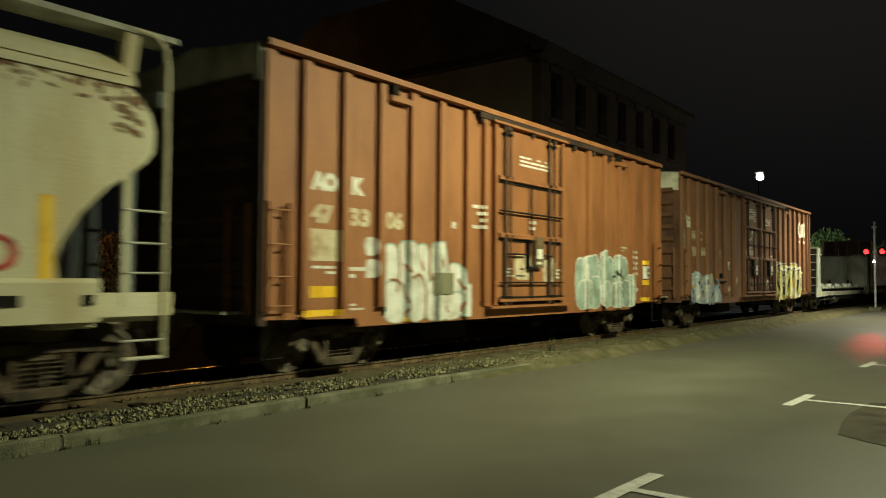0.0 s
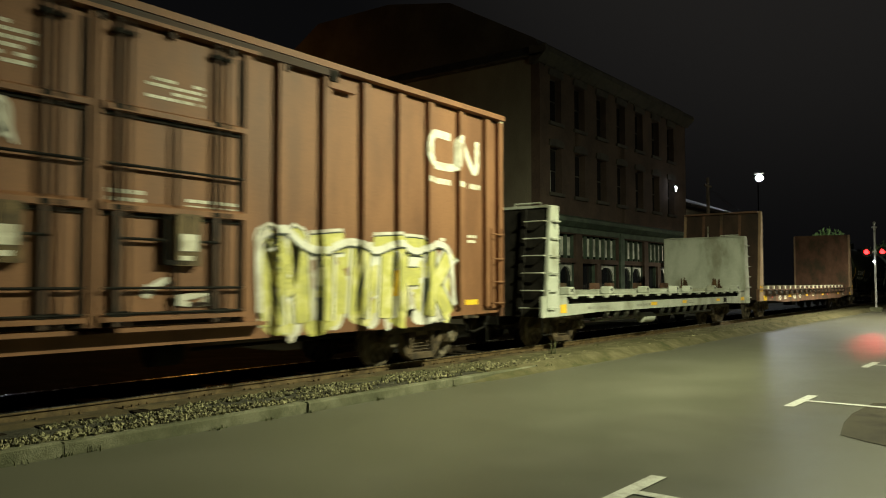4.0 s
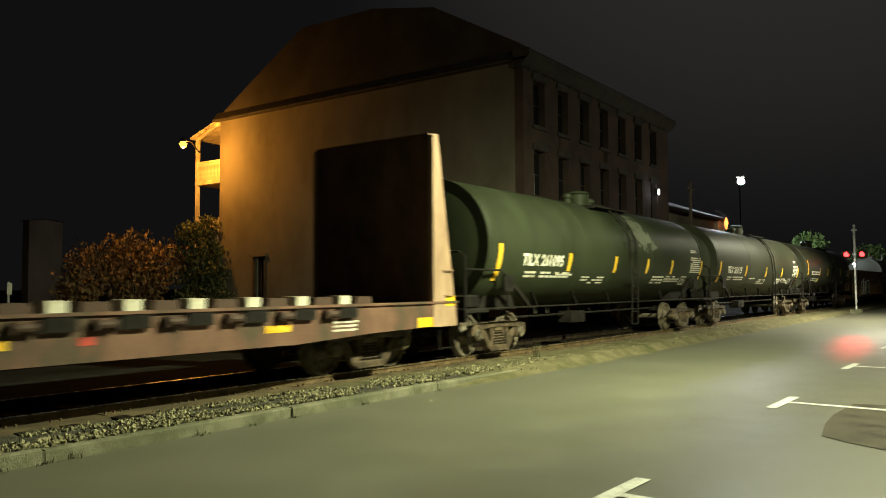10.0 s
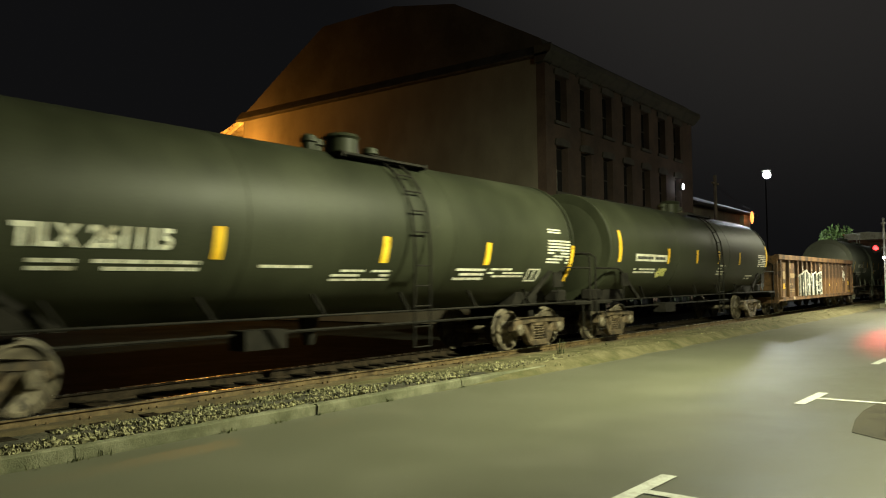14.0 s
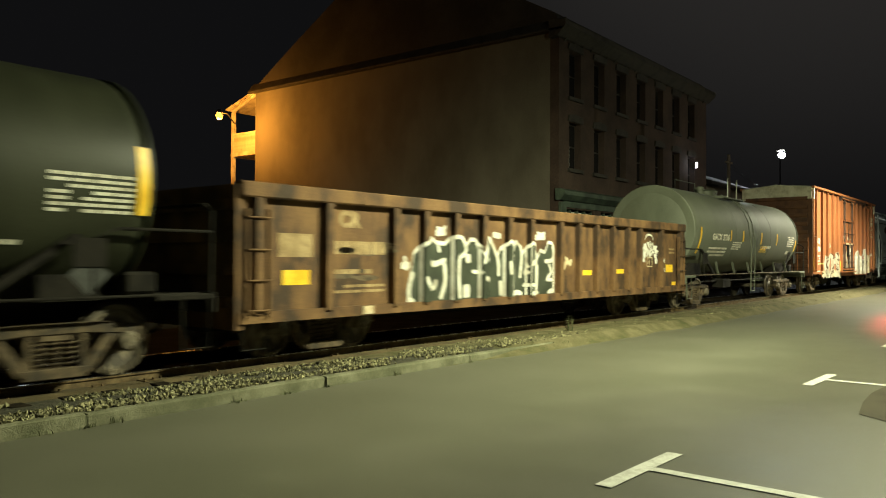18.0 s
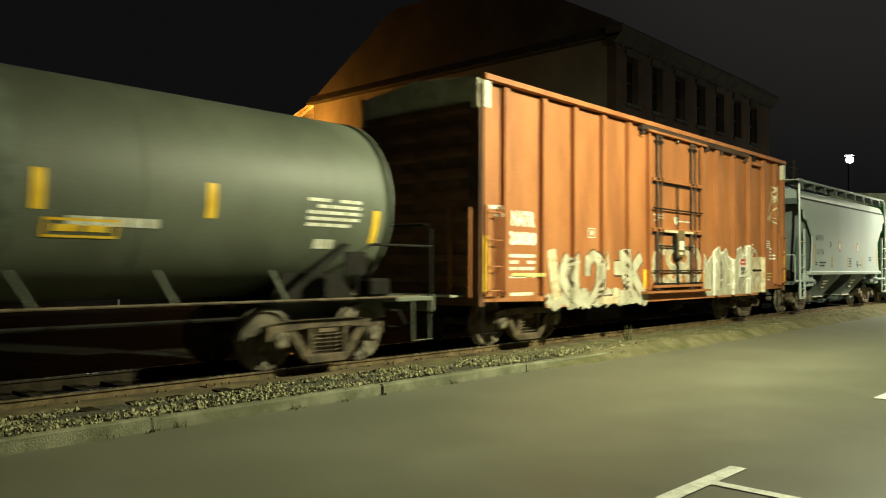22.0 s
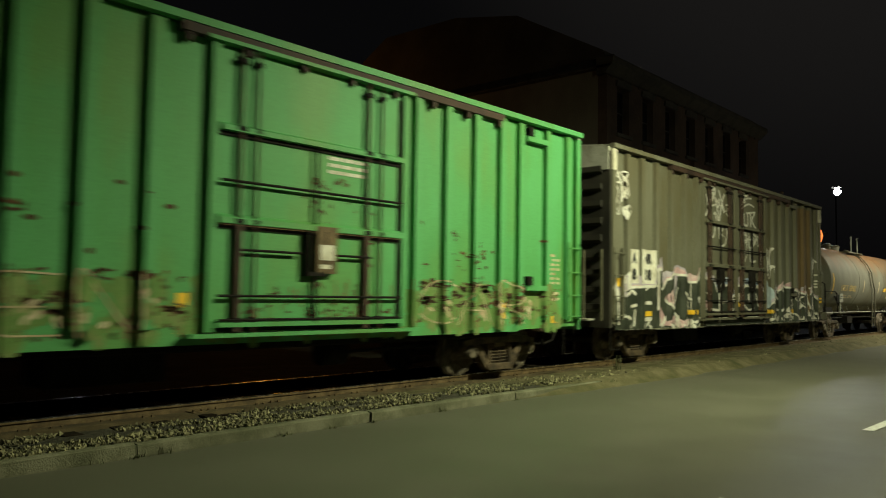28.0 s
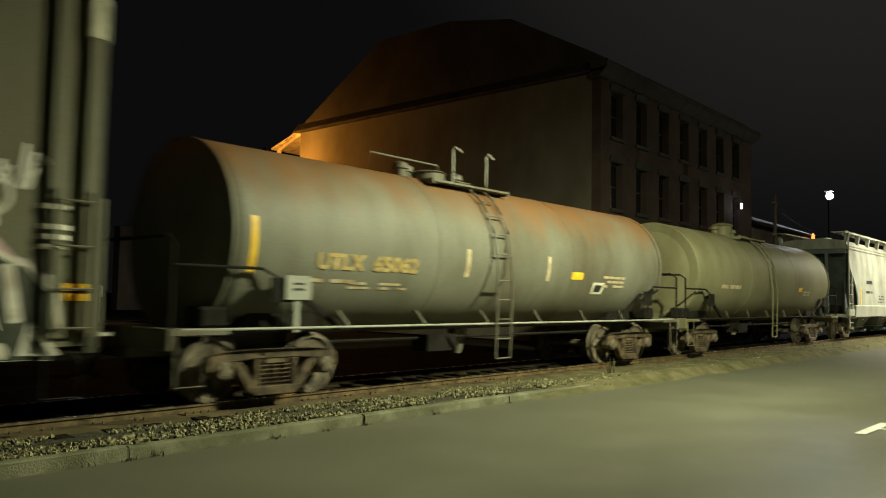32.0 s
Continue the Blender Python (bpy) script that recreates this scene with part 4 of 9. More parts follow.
    part("pole", Shape().tube([(0, 0, 0), (0, 0, 2.75)], 0.06, 8), POLE_STEEL, s)
    part("globe", Shape().lathe([(-0.2, 0.04), (-0.1, 0.2), (0.08, 0.2), (0.2, 0.05)], "z", (0, 0, 2.9), 14), WHITE_GLOW, s, "glowing white globe")
    s = thing("marker_post", "white marker post behind the track", "post", at=pose(14.2, 31.0, 0))
    part("post", Shape().tube([(0, 0, 0), (0, 0, 2.0)], 0.05, 8), POLE_STEEL, s)
    part("plate", Shape().box(-0.09, 0.09, -0.02, 0.02, 1.5, 1.95), WHITE_PAINT, s).matrix_basis = pose(0, -0.07, 0)


corner_building()
far_house()
back_shed()
leafy("bush", "large rusty-leaved bush lit orange from above", "bush", pose(22.1, 35.5, 0), 1.6, 0.16, [(0, 0, 3.1, 1.7), (-1.7, 0.4, 2.6, 1.5), (1.6, -0.2, 2.9, 1.5), (0.4, 0.3, 1.6, 1.5), (-2.6, 0.2, 1.6, 1.1)], LEAF_BROWN, 6500, 0.2, 4)
leafy("climber", "dense climbing plant heaped against the gallery posts", "climbing plant", pose(25.2, 34.2, 0), 2.6, 0.14, [(0.45, 0, 5.0, 0.75), (-0.5, 0.2, 4.6, 0.7), (0.0, 0.2, 4.0, 1.0), (0.0, 0, 2.8, 1.25), (0.2, 0, 1.3, 1.4), (0.2, -0.7, 3.6, 0.75), (0.2, -1.0, 2.4, 0.85), (0.2, -1.2, 1.2, 0.9)], LEAF_DARK, 6800, 0.17, 6)
leafy("tree", "street tree with green leaves lit by the LED lamp", "tree", pose(80, 15.0, 0), 3.4, 0.2, [(0, 0, 5.4, 1.5), (-1.3, 0, 4.6, 1.2), (1.3, 0.4, 4.9, 1.3)], LEAF, 3600, 0.26, 8)
leafy("tree", "street tree with green leaves lit by the LED lamp", "tree", pose(92, 11.5, 0), 3.0, 0.2, [(0, 0, 4.6, 1.6), (-1.5, 0, 4.0, 1.3), (1.6, 0.4, 4.2, 1.3)], LEAF, 3000, 0.28, 12)
street_furniture()

# ---- railway cars: local x along the car from its left end, y = 0 on the track's centre line, z as in the world ----
AXLE = RAIL_TOP + 0.457
WHEELS = []
TRUCKS = []


def wheelset_mesh():
    g = Shape()
    g.lathe([(-1.05, 0.06), (-1.02, 0.085), (-0.6, 0.085), (0.6, 0.085), (1.02, 0.085), (1.05, 0.06)], "y", n=14)
    for s in (-1, 1):
        prof = [(0.68, 0.12), (0.68, 0.485), (0.71, 0.485), (0.725, 0.46), (0.81, 0.452), (0.815, 0.40), (0.775, 0.38), (0.745, 0.20), (0.79, 0.15), (0.83, 0.13), (0.83, 0.085)]
        g.lathe([(s * a, r) for a, r in prof], "y", n=36)
    for s in (-1, 1):
        for k in range(3):
            a = 2 * math.pi * k / 3
            g.tube([(0.07 * math.cos(a), s * 1.16, 0.07 * math.sin(a)), (0.07 * math.cos(a), s * 1.19, 0.07 * math.sin(a))], 0.022, 6)
        g.lathe([(s * 1.0, 0.13), (s * 1.14, 0.13), (s * 1.17, 0.10)], "y", n=16)
    return g.mesh("wheelset")


def side_frame_mesh():
    g = Shape()
    d0, d1 = -0.10, 0.08
    g.prism([(-1.12, -0.02), (-1.10, 0.20), (-0.80, 0.25), (-0.40, 0.27), (0.40, 0.27), (0.80, 0.25), (1.10, 0.20), (1.12, -0.02), (1.04, 0.0), (0.98, 0.10), (0.62, 0.12), (0.40, 0.14), (-0.40, 0.14), (-0.62, 0.12), (-0.98, 0.10), (-1.04, 0.0)], d0, d1)
    for s in (-1, 1):
        g.prism([(s * 0.76, 0.13), (s * 0.62, 0.14), (s * 0.30, -0.26), (s * 0.36, -0.36), (s * 0.46, -0.30)], d0 + 0.015, d1 - 0.015)
        g.prism([(s * 0.28, 0.14), (s * 0.36, 0.14), (s * 0.36, -0.28), (s * 0.28, -0.28)], d0 + 0.01, d1 - 0.01)
        g.prism([(s * 0.72, 0.13), (s * 0.79, 0.13), (s * 0.78, -0.12), (s * 0.72, -0.10)], d0 + 0.02, d1 - 0.02)
    g.prism([(-0.40, -0.25), (0.40, -0.25), (0.36, -0.38), (-0.36, -0.38)], d0, d1)
    return g.mesh("side_frame", bevel=0.012)


def spring_mesh():
    g = Shape()
    g.tube([(0.065 * math.cos(a), 0.065 * math.sin(a), -0.25 + 0.30 * a / (10 * math.pi)) for a in [math.pi * k / 4 for k in range(41)]], 0.017, 5)
    return g.mesh("spring")


WHEEL_ME, FRAME_ME, SPRING_ME = wheelset_mesh(), side_frame_mesh(), spring_mesh()


def trucks(car, *xs):
    """Two-axle trucks under the car at xs."""
    for x in xs:
        if not TRUCKS:
            g = Shape().box(-0.2, 0.2, -1.1, 1.1, AXLE + 0.06, AXLE + 0.24)
            g.lathe([(AXLE + 0.2, 0.2), (AXLE + 0.33, 0.18)], "z", n=16)
            g.box(-0.55, -0.5, -0.95, 0.95, AXLE - 0.1, AXLE + 0.05).box(0.5, 0.55, -0.95, 0.95, AXLE - 0.1, AXLE + 0.05)
            t = part("truck", g, TRUCK_STEEL, car, "two-axle truck of rusty cast steel", bevel=0.015)
            for s in (-1, 1):
                f = part("side_frame", FRAME_ME, TRUCK_STEEL, t)
                f.matrix_basis = pose(0, s * 1.02, AXLE)
                for x_spring in (-0.18, 0.0, 0.18):
                    part("spring", SPRING_ME, TRUCK_STEEL, t).matrix_basis = pose(x_spring, s * 1.02, AXLE)
            for s in (-0.889, 0.889):
                w = part("wheelset", WHEEL_ME, WHEEL_STEEL, t)
                w.matrix_parent_inverse = pose(s, 0, AXLE)
            t.matrix_basis = pose(x, 0, 0)
            TRUCKS.append(t)
        else:
            t = copy_thing(TRUCKS[0], pose(x, 0, 0))
            t.parent = car
        WHEELS.extend(c for c in t.children if c.name.startswith("wheelset"))


def coupler(car, x, s):
    """A knuckle coupler with its draft gear at the end x, pointing to s."""
    g = Shape().box(min(x, x + s * 0.55), max(x, x + s * 0.55), -0.09, 0.09, 0.98, 1.2)
    g.prism([(x + s * 0.5, -0.20), (x + s * 0.72, -0.2), (x + s * 0.80, -0.05), (x + s * 0.74, 0.02), (x + s * 0.66, 0.04), (x + s * 0.72, 0.14), (x + s * 0.62, 0.2), (x + s * 0.5, 0.18)], 0.92, 1.26, "z")
    c = part("coupler", g, TRUCK_STEEL, car, "rusty knuckle coupler", bevel=0.015)
    part("air_hose", Shape().tube([(x + s * 0.3, -0.35, 1.0), (x + s * 0.5, -0.34, 0.72), (x + s * 0.72, -0.2, 0.62), (x + s * 0.8, -0.05, 0.66)], 0.028, 6), BLACK_STEEL, c, "black rubber air hose")


def ladder(car, x0, x1, y, zs, material, rail=True, name="ladder", z_end=None):
    g = Shape()
    if rail:
        for x in (x0, x1):
            g.box(x - 0.02, x + 0.02, y - 0.05, y + 0.03, zs[0] - 0.1, (z_end or zs[-1]) + 0.12)
    lad = part(name, g if rail else Shape().box(x0, x0 + 0.02, y - 0.03, y + 0.05, zs[0] - 0.03, zs[-1] + 0.03), material, car)
    for z in zs:
        part("rung", Shape().tube([(x0, y + 0.06, z), (x0, y - 0.07, z), (x1, y - 0.07, z), (x1, y + 0.06, z)], 0.014, 6), material, lad)
    return lad


def stirrup(car, x0, x1, y=-1.52, z0=0.55, z1=1.1):
    part("step", Shape().tube([(x0, y, z1), (x0, y, z0), (x1, y, z0), (x1, y, z1)], 0.018, 6), BLACK_STEEL, car)


def wall_depth(posts, half, sheet, face, lift):
    def depth(x):
        near = min(abs(x - p) for p in posts)
        return -(face - (face - sheet) * min(1.0, max(0.0, (near - half - 0.02) / 0.04))) - lift
    return depth


def paint_blob(g, depth, xc, zc, rx, rz, power=2.6, lean=0.0, step=0.04):
    """A rounded patch of paint that follows the wall."""
    n = max(6, int(2 * rx / step))
    k = len(g.v)
    for i in range(n + 1):
        u = -1 + 2 * i / n
        h = rz * max(0.0, 1 - abs(u) ** power) ** (1 / power)
        x = xc + rx * u
        g.v += [(x, depth(x), zc - h + lean * u), (x, depth(x), zc + h + lean * u)]
    g.f += [(k + 2 * i, k + 2 * i + 2, k + 2 * i + 3, k + 2 * i + 1) for i in range(n)]


def paint_rect(g, depth, x0, x1, z0, z1, step=0.05):
    n = max(1, int((x1 - x0) / step))
    k = len(g.v)
    for i in range(n + 1):
        x = x0 + (x1 - x0) * i / n
        g.v += [(x, depth(x), z0), (x, depth(x), z1)]
    g.f += [(k + 2 * i, k + 2 * i + 2, k + 2 * i + 3, k + 2 * i + 1) for i in range(n)]


def paint_stroke(g, depth, pts, width, step=0.045, taper=True):
    """A brush stroke along points (x, z), rounded by a Catmull-Rom curve."""
    p = [Vector((a, b)) for a, b in pts]
    p = [p[0]] + p + [p[-1]]
    line = []
    for i in range(1, len(p) - 2):
        n = max(2, int((p[i + 1] - p[i]).length / step))
        for j in range(n):
            t = j / n
            line.append(0.5 * (2 * p[i] + (p[i + 1] - p[i - 1]) * t + (2 * p[i - 1] - 5 * p[i] + 4 * p[i + 1] - p[i + 2]) * t * t + (3 * p[i] - p[i - 1] - 3 * p[i + 1] + p[i + 2]) * t ** 3))
    line.append(p[-2])
    k = len(g.v)
    m = len(line)
    across = max(1, round(width / 0.05))
    for i, q in enumerate(line):
        d = line[min(i + 1, m - 1)] - line[max(i - 1, 0)]
        d = d.normalized() if d.length > 1e-6 else Vector((1, 0))
        nx, nz = -d.y * width / 2, d.x * width / 2
        w = 0.35 + 0.65 * min(1, 3 * min(i, m - 1 - i) / max(1, m - 1) + 0.2) if taper else (0.75 if i in (0, m - 1) else 1.0)
        for c in range(across + 1):
            u = w * (1 - 2 * c / across)
            x = q.x + nx * u
            g.v.append((x, depth(x), max(0.965 - 0.005 * (c == across), q.y + nz * u)))
    r = across + 1
    g.f += [(k + r * i + c, k + r * i + r + c, k + r * i + r + c + 1, k + r * i + c + 1) for i in range(m - 1) for c in range(across)]


GLYPHS = {
    "A": [[(0.02, 0), (0.3, 0.7), (0.47, 1), (0.64, 0.7), (0.95, 0)], [(0.22, 0.36), (0.76, 0.36)]],
    "C": [[(0.95, 0.85), (0.5, 1), (0.1, 0.72), (0.08, 0.3), (0.45, 0), (0.95, 0.12)]],
    "E": [[(0.92, 1), (0.2, 0.97), (0.1, 0.8), (0.1, 0.15), (0.25, 0.02), (0.95, 0)], [(0.1, 0.5), (0.78, 0.5)]],
    "F": [[(0.95, 1), (0.2, 0.97), (0.1, 0.85), (0.1, 0)], [(0.1, 0.52), (0.75, 0.52)]],
    "G": [[(0.95, 0.82), (0.5, 1), (0.1, 0.75), (0.05, 0.35), (0.4, 0), (0.85, 0.1), (0.92, 0.44), (0.55, 0.46)]],
    "H": [[(0.1, 0), (0.12, 1)], [(0.88, 0), (0.9, 1)], [(0.1, 0.5), (0.9, 0.5)]],
    "I": [[(0.5, 0), (0.5, 1)]],
    "J": [[(0.3, 1), (0.8, 1), (0.75, 0.3), (0.4, 0), (0.05, 0.2)]],
    "K": [[(0.12, 0), (0.1, 1)], [(0.9, 1), (0.45, 0.62), (0.15, 0.45), (0.5, 0.35), (0.98, 0)]],
    "L": [[(0.1, 1), (0.1, 0.2), (0.22, 0.03), (0.95, 0.03)]],
    "M": [[(0.05, 0), (0.12, 1), (0.5, 0.4), (0.88, 1), (0.95, 0)]],
    "N": [[(0.1, 0), (0.12, 1), (0.85, 0.02), (0.9, 1)]],
    "O": [[(0.5, 1), (0.1, 0.78), (0.06, 0.3), (0.5, 0), (0.92, 0.25), (0.92, 0.75), (0.5, 1)]],
    "P": [[(0.1, 0), (0.1, 0.98), (0.7, 0.97), (0.9, 0.72), (0.6, 0.48), (0.12, 0.46)]],
    "R": [[(0.1, 0), (0.1, 0.98), (0.7, 0.97), (0.88, 0.75), (0.6, 0.52), (0.15, 0.5)], [(0.42, 0.5), (0.95, 0)]],
    "S": [[(0.95, 0.85), (0.5, 1), (0.1, 0.8), (0.2, 0.56), (0.75, 0.45), (0.92, 0.2), (0.5, 0), (0.05, 0.12)]],
    "T": [[(0.0, 0.97), (1, 1)], [(0.5, 0.95), (0.52, 0)]],
    "U": [[(0.1, 1), (0.1, 0.35), (0.45, 0), (0.85, 0.3), (0.9, 1)]],
    "V": [[(0.05, 1), (0.48, 0), (0.95, 1)]],
    "Y": [[(0.05, 1), (0.5, 0.5), (0.95, 1)], [(0.5, 0.5), (0.48, 0)]],
    "Z": [[(0.05, 0.98), (0.92, 0.98), (0.5, 0.5), (0.05, 0.03), (0.95, 0.02)]],
    "2": [[(0.1, 0.8), (0.5, 1), (0.9, 0.75), (0.5, 0.4), (0.05, 0.02), (0.95, 0.03)]],
    "9": [[(0.85, 0.65), (0.5, 0.48), (0.15, 0.7), (0.5, 1), (0.85, 0.75), (0.6, 0)]],
}


def sprayed_word(car, at_depth, word, x0, x1, z0, z1, layers, seed, label, wobble=0.05, gap=0.0):
    """Sprayed letters in strokes; layers: (width, material) from the widest, lowest one to the narrowest."""
    rnd = random.Random(seed)
    w = (x1 - x0) / len(word)
    for i, ch in enumerate(word):
        xa, ww = x0 + w * i + gap * w / 2, w * (1 - gap)
        hh = (z1 - z0) * rnd.uniform(0.88, 1.0)
        za, lean = z0 + rnd.uniform(0, 1) * (z1 - z0 - hh), rnd.uniform(-0.12, 0.12)
        strokes = [[(xa + ww * (p + rnd.uniform(-wobble, wobble) + lean * q), za + hh * (q + rnd.uniform(-wobble, wobble))) for p, q in line] for line in GLYPHS[ch]]
        top = None
        for k, (width, material) in enumerate(layers):
            g = Shape()
            for j, line in enumerate(strokes):
                paint_stroke(g, at_depth(0.009 + 0.003 * k + 0.0005 * j + 0.0011 * (i % 2)), line, width, taper=False)
            if top is None:
                top = part("graffiti_letter", g, material, car, label)
            else:
                part("letter_fill", g, material, top)


def paint_band(g, depth, x0, x1, z0, top, step=0.04):
    """A painted strip along the car from z0 up to the height top(x)."""
    n = max(2, int((x1 - x0) / step))
    k = len(g.v)
    for i in range(n + 1):
        x = x0 + (x1 - x0) * i / n
        g.v += [(x, depth(x), z0), (x, depth(x), max(z0 + 0.01, top(x)))]
    g.f += [(k + 2 * i, k + 2 * i + 2, k + 2 * i + 3, k + 2 * i + 1) for i in range(n)]


def skyline(pairs):
    """Height along a piece of graffiti through the pairs (x, z), a little ragged."""
    def top(x):
        for (a, za), (b, zb) in zip(pairs, pairs[1:]):
            if a <= x <= b:
                u = (x - a) / (b - a)
                return za + (zb - za) * u * u * (3 - 2 * u) + 0.02 * noise.noise((x * 5, 3, 0))
        return pairs[-1][1]
    return top


def brush(car, at_depth, material, lines, label, lift=0.012, edge=None):
    """Separate brush lines: (width, points) each, with an optional darker rim."""
    for i, (width, pts) in enumerate(lines):
        g = Shape()
        paint_stroke(g, at_depth(lift + 0.0006 * i), pts, width, taper=False)
        p = part("graffiti_line", g, material, car, label)
        if edge:
            g = Shape()
            paint_stroke(g, at_depth(lift + 0.0006 * i - 0.002), pts, width + 0.07, taper=False)
            part("line_rim", g, edge, p)


def wedge(car, depth, a, b, c, material, label):
    """A painted triangle that follows the wall."""
    g = Shape()
    n = 8
    rows = []
    for i in range(n + 1):
        u = i / n
        rows.append([tuple((1 - u) * a[q] + u * ((1 - v) * b[q] + v * c[q]) for q in (0, 1)) for v in (0, 0.25, 0.5, 0.75, 1)])
    k = len(g.v)
    g.v += [(x, depth(x), z) for r in rows for x, z in r]
    g.f += [(k + 5 * i + j, k + 5 * i + 5 + j, k + 5 * i + 6 + j, k + 5 * i + 1 + j) for i in range(n) for j in range(4)]
    part("graffiti_wedge", g, material, car, label)


def bubbles(car, at_depth, columns, fill, edge, seed, label, heavy=0.03):
    """Swollen rounded columns of paint: (x, bottom, top, half width) each."""
    rnd = random.Random(seed)
    for i, (x, z0, z1, r) in enumerate(columns):
        lift = 0.0008 * i
        out, mid = Shape(), Shape()
        lean = rnd.uniform(-0.05, 0.05)
        paint_blob(out, at_depth(0.004 + lift), x, (z0 + z1) / 2, r + heavy, (z1 - z0) / 2, 3.0, lean)
        paint_blob(mid, at_depth(0.0044 + lift), x, (z0 + z1) / 2 - heavy / 2, r, (z1 - z0) / 2 - heavy, 2.8, lean)
        p = part("graffiti_bubble", out, edge, car, label)
        part("bubble_fill", mid, fill, p)


def speckle(car, at_depth, box, n, size, materials, seed, name, label):
    """Soft overlapping spots of spray paint in a box (x0, x1, z0, z1)."""
    rnd = random.Random(seed)
    x0, x1, z0, z1 = box
    for k, material in enumerate(materials):
        g = Shape()
        for i in range(n):
            paint_blob(g, at_depth(0.003 + 0.0012 * k + 0.00001 * i), rnd.uniform(x0, x1), rnd.uniform(z0, z1), size * rnd.uniform(0.5, 1.4), size * rnd.uniform(0.5, 1.3), 2, rnd.uniform(-0.05, 0.05))
        part(name, g, material, car, label)["kind"] = "stuff"


def tags(car, at_depth, boxes, material, seed, label, width=0.05, name="graffiti_tag"):
    """Handwriting-like scrawls inside boxes (x0, x1, z0, z1)."""
    rnd = random.Random(seed)
    for x0, x1, z0, z1 in boxes:
        n = max(2, int((x1 - x0 + z1 - z0) / 0.45))
        for i in range(n):
            cx, cz = rnd.uniform(x0, x1), rnd.uniform(z0, z1)
            rx, rz = 0.3 * min(1.0, x1 - x0), 0.36 * min(1.2, z1 - z0)
            pts = [(min(x1, max(x0, cx + rnd.uniform(-rx, rx))), min(z1, max(z0, cz + rnd.uniform(-rz, rz)))) for q in range(rnd.randint(4, 7))]
            g = Shape()
            paint_stroke(g, at_depth(0.012 + 0.0004 * i), pts, width * rnd.uniform(0.7, 1.3))
            part(name, g, material, car, label)


def small_print(car, depth, boxes, material, seed=1, name="small_print"):
    """Rows of short bars where fine print stands: boxes (x0, x1, z0, z1, rows)."""
    rnd = random.Random(seed)
    g = Shape()
    for x0, x1, z0, z1, rows in boxes:
        h = (z1 - z0) / rows
        for r in range(rows):
            x = x0
            while x < x1 - 0.03:
                w = min(rnd.uniform(0.08, 0.3), x1 - x)
                if rnd.random() < 0.88:
                    paint_rect(g, depth, x, x + w * 0.9, z0 + h * (r + 0.2), z0 + h * (r + 0.72))
                x += w
    part(name, g, material, car)["kind"] = "stuff"


def words(car, text, x0, x1, z0, z1, y, material, bold=0.015, label=""):
    me = sized_lettering(text, x1 - x0, z1 - z0, bold)
    ob = part("lettering", me, material, car, label)
    ob.matrix_basis = pose(x0, y, z0)
    return ob


def yellow_bars(car, depth, boxes, material=None):
    for x0, x1, z0, z1 in boxes:
        g = Shape()
        paint_rect(g, depth, x0, x1, z0, z1)
        part("reflector", g, material or YELLOW, car, "yellow reflective strip" if not material else "")


def placard(g, x, z, car):
    """A dark board on the door with a small white paper sheet and a smaller one below."""
    board = part("placard_board", Shape().box(x, x + 0.36, -SHEET - 0.16, -SHEET - 0.05, z - 0.05, z + 0.62), RUSTY_RAIL, car, "brown board for papers")
    g.box(x + 0.06, x + 0.30, -SHEET - 0.166, -SHEET - 0.161, z + 0.14, z + 0.36)
    g.box(x + 0.06, x + 0.24, -SHEET - 0.166, -SHEET - 0.161, z + 0.02, z + 0.08)
    part("placard", g, WHITE_PAINT, board, "white paper placard")


SHEET, FACE, HALF = 1.52, 1.62, 0.075


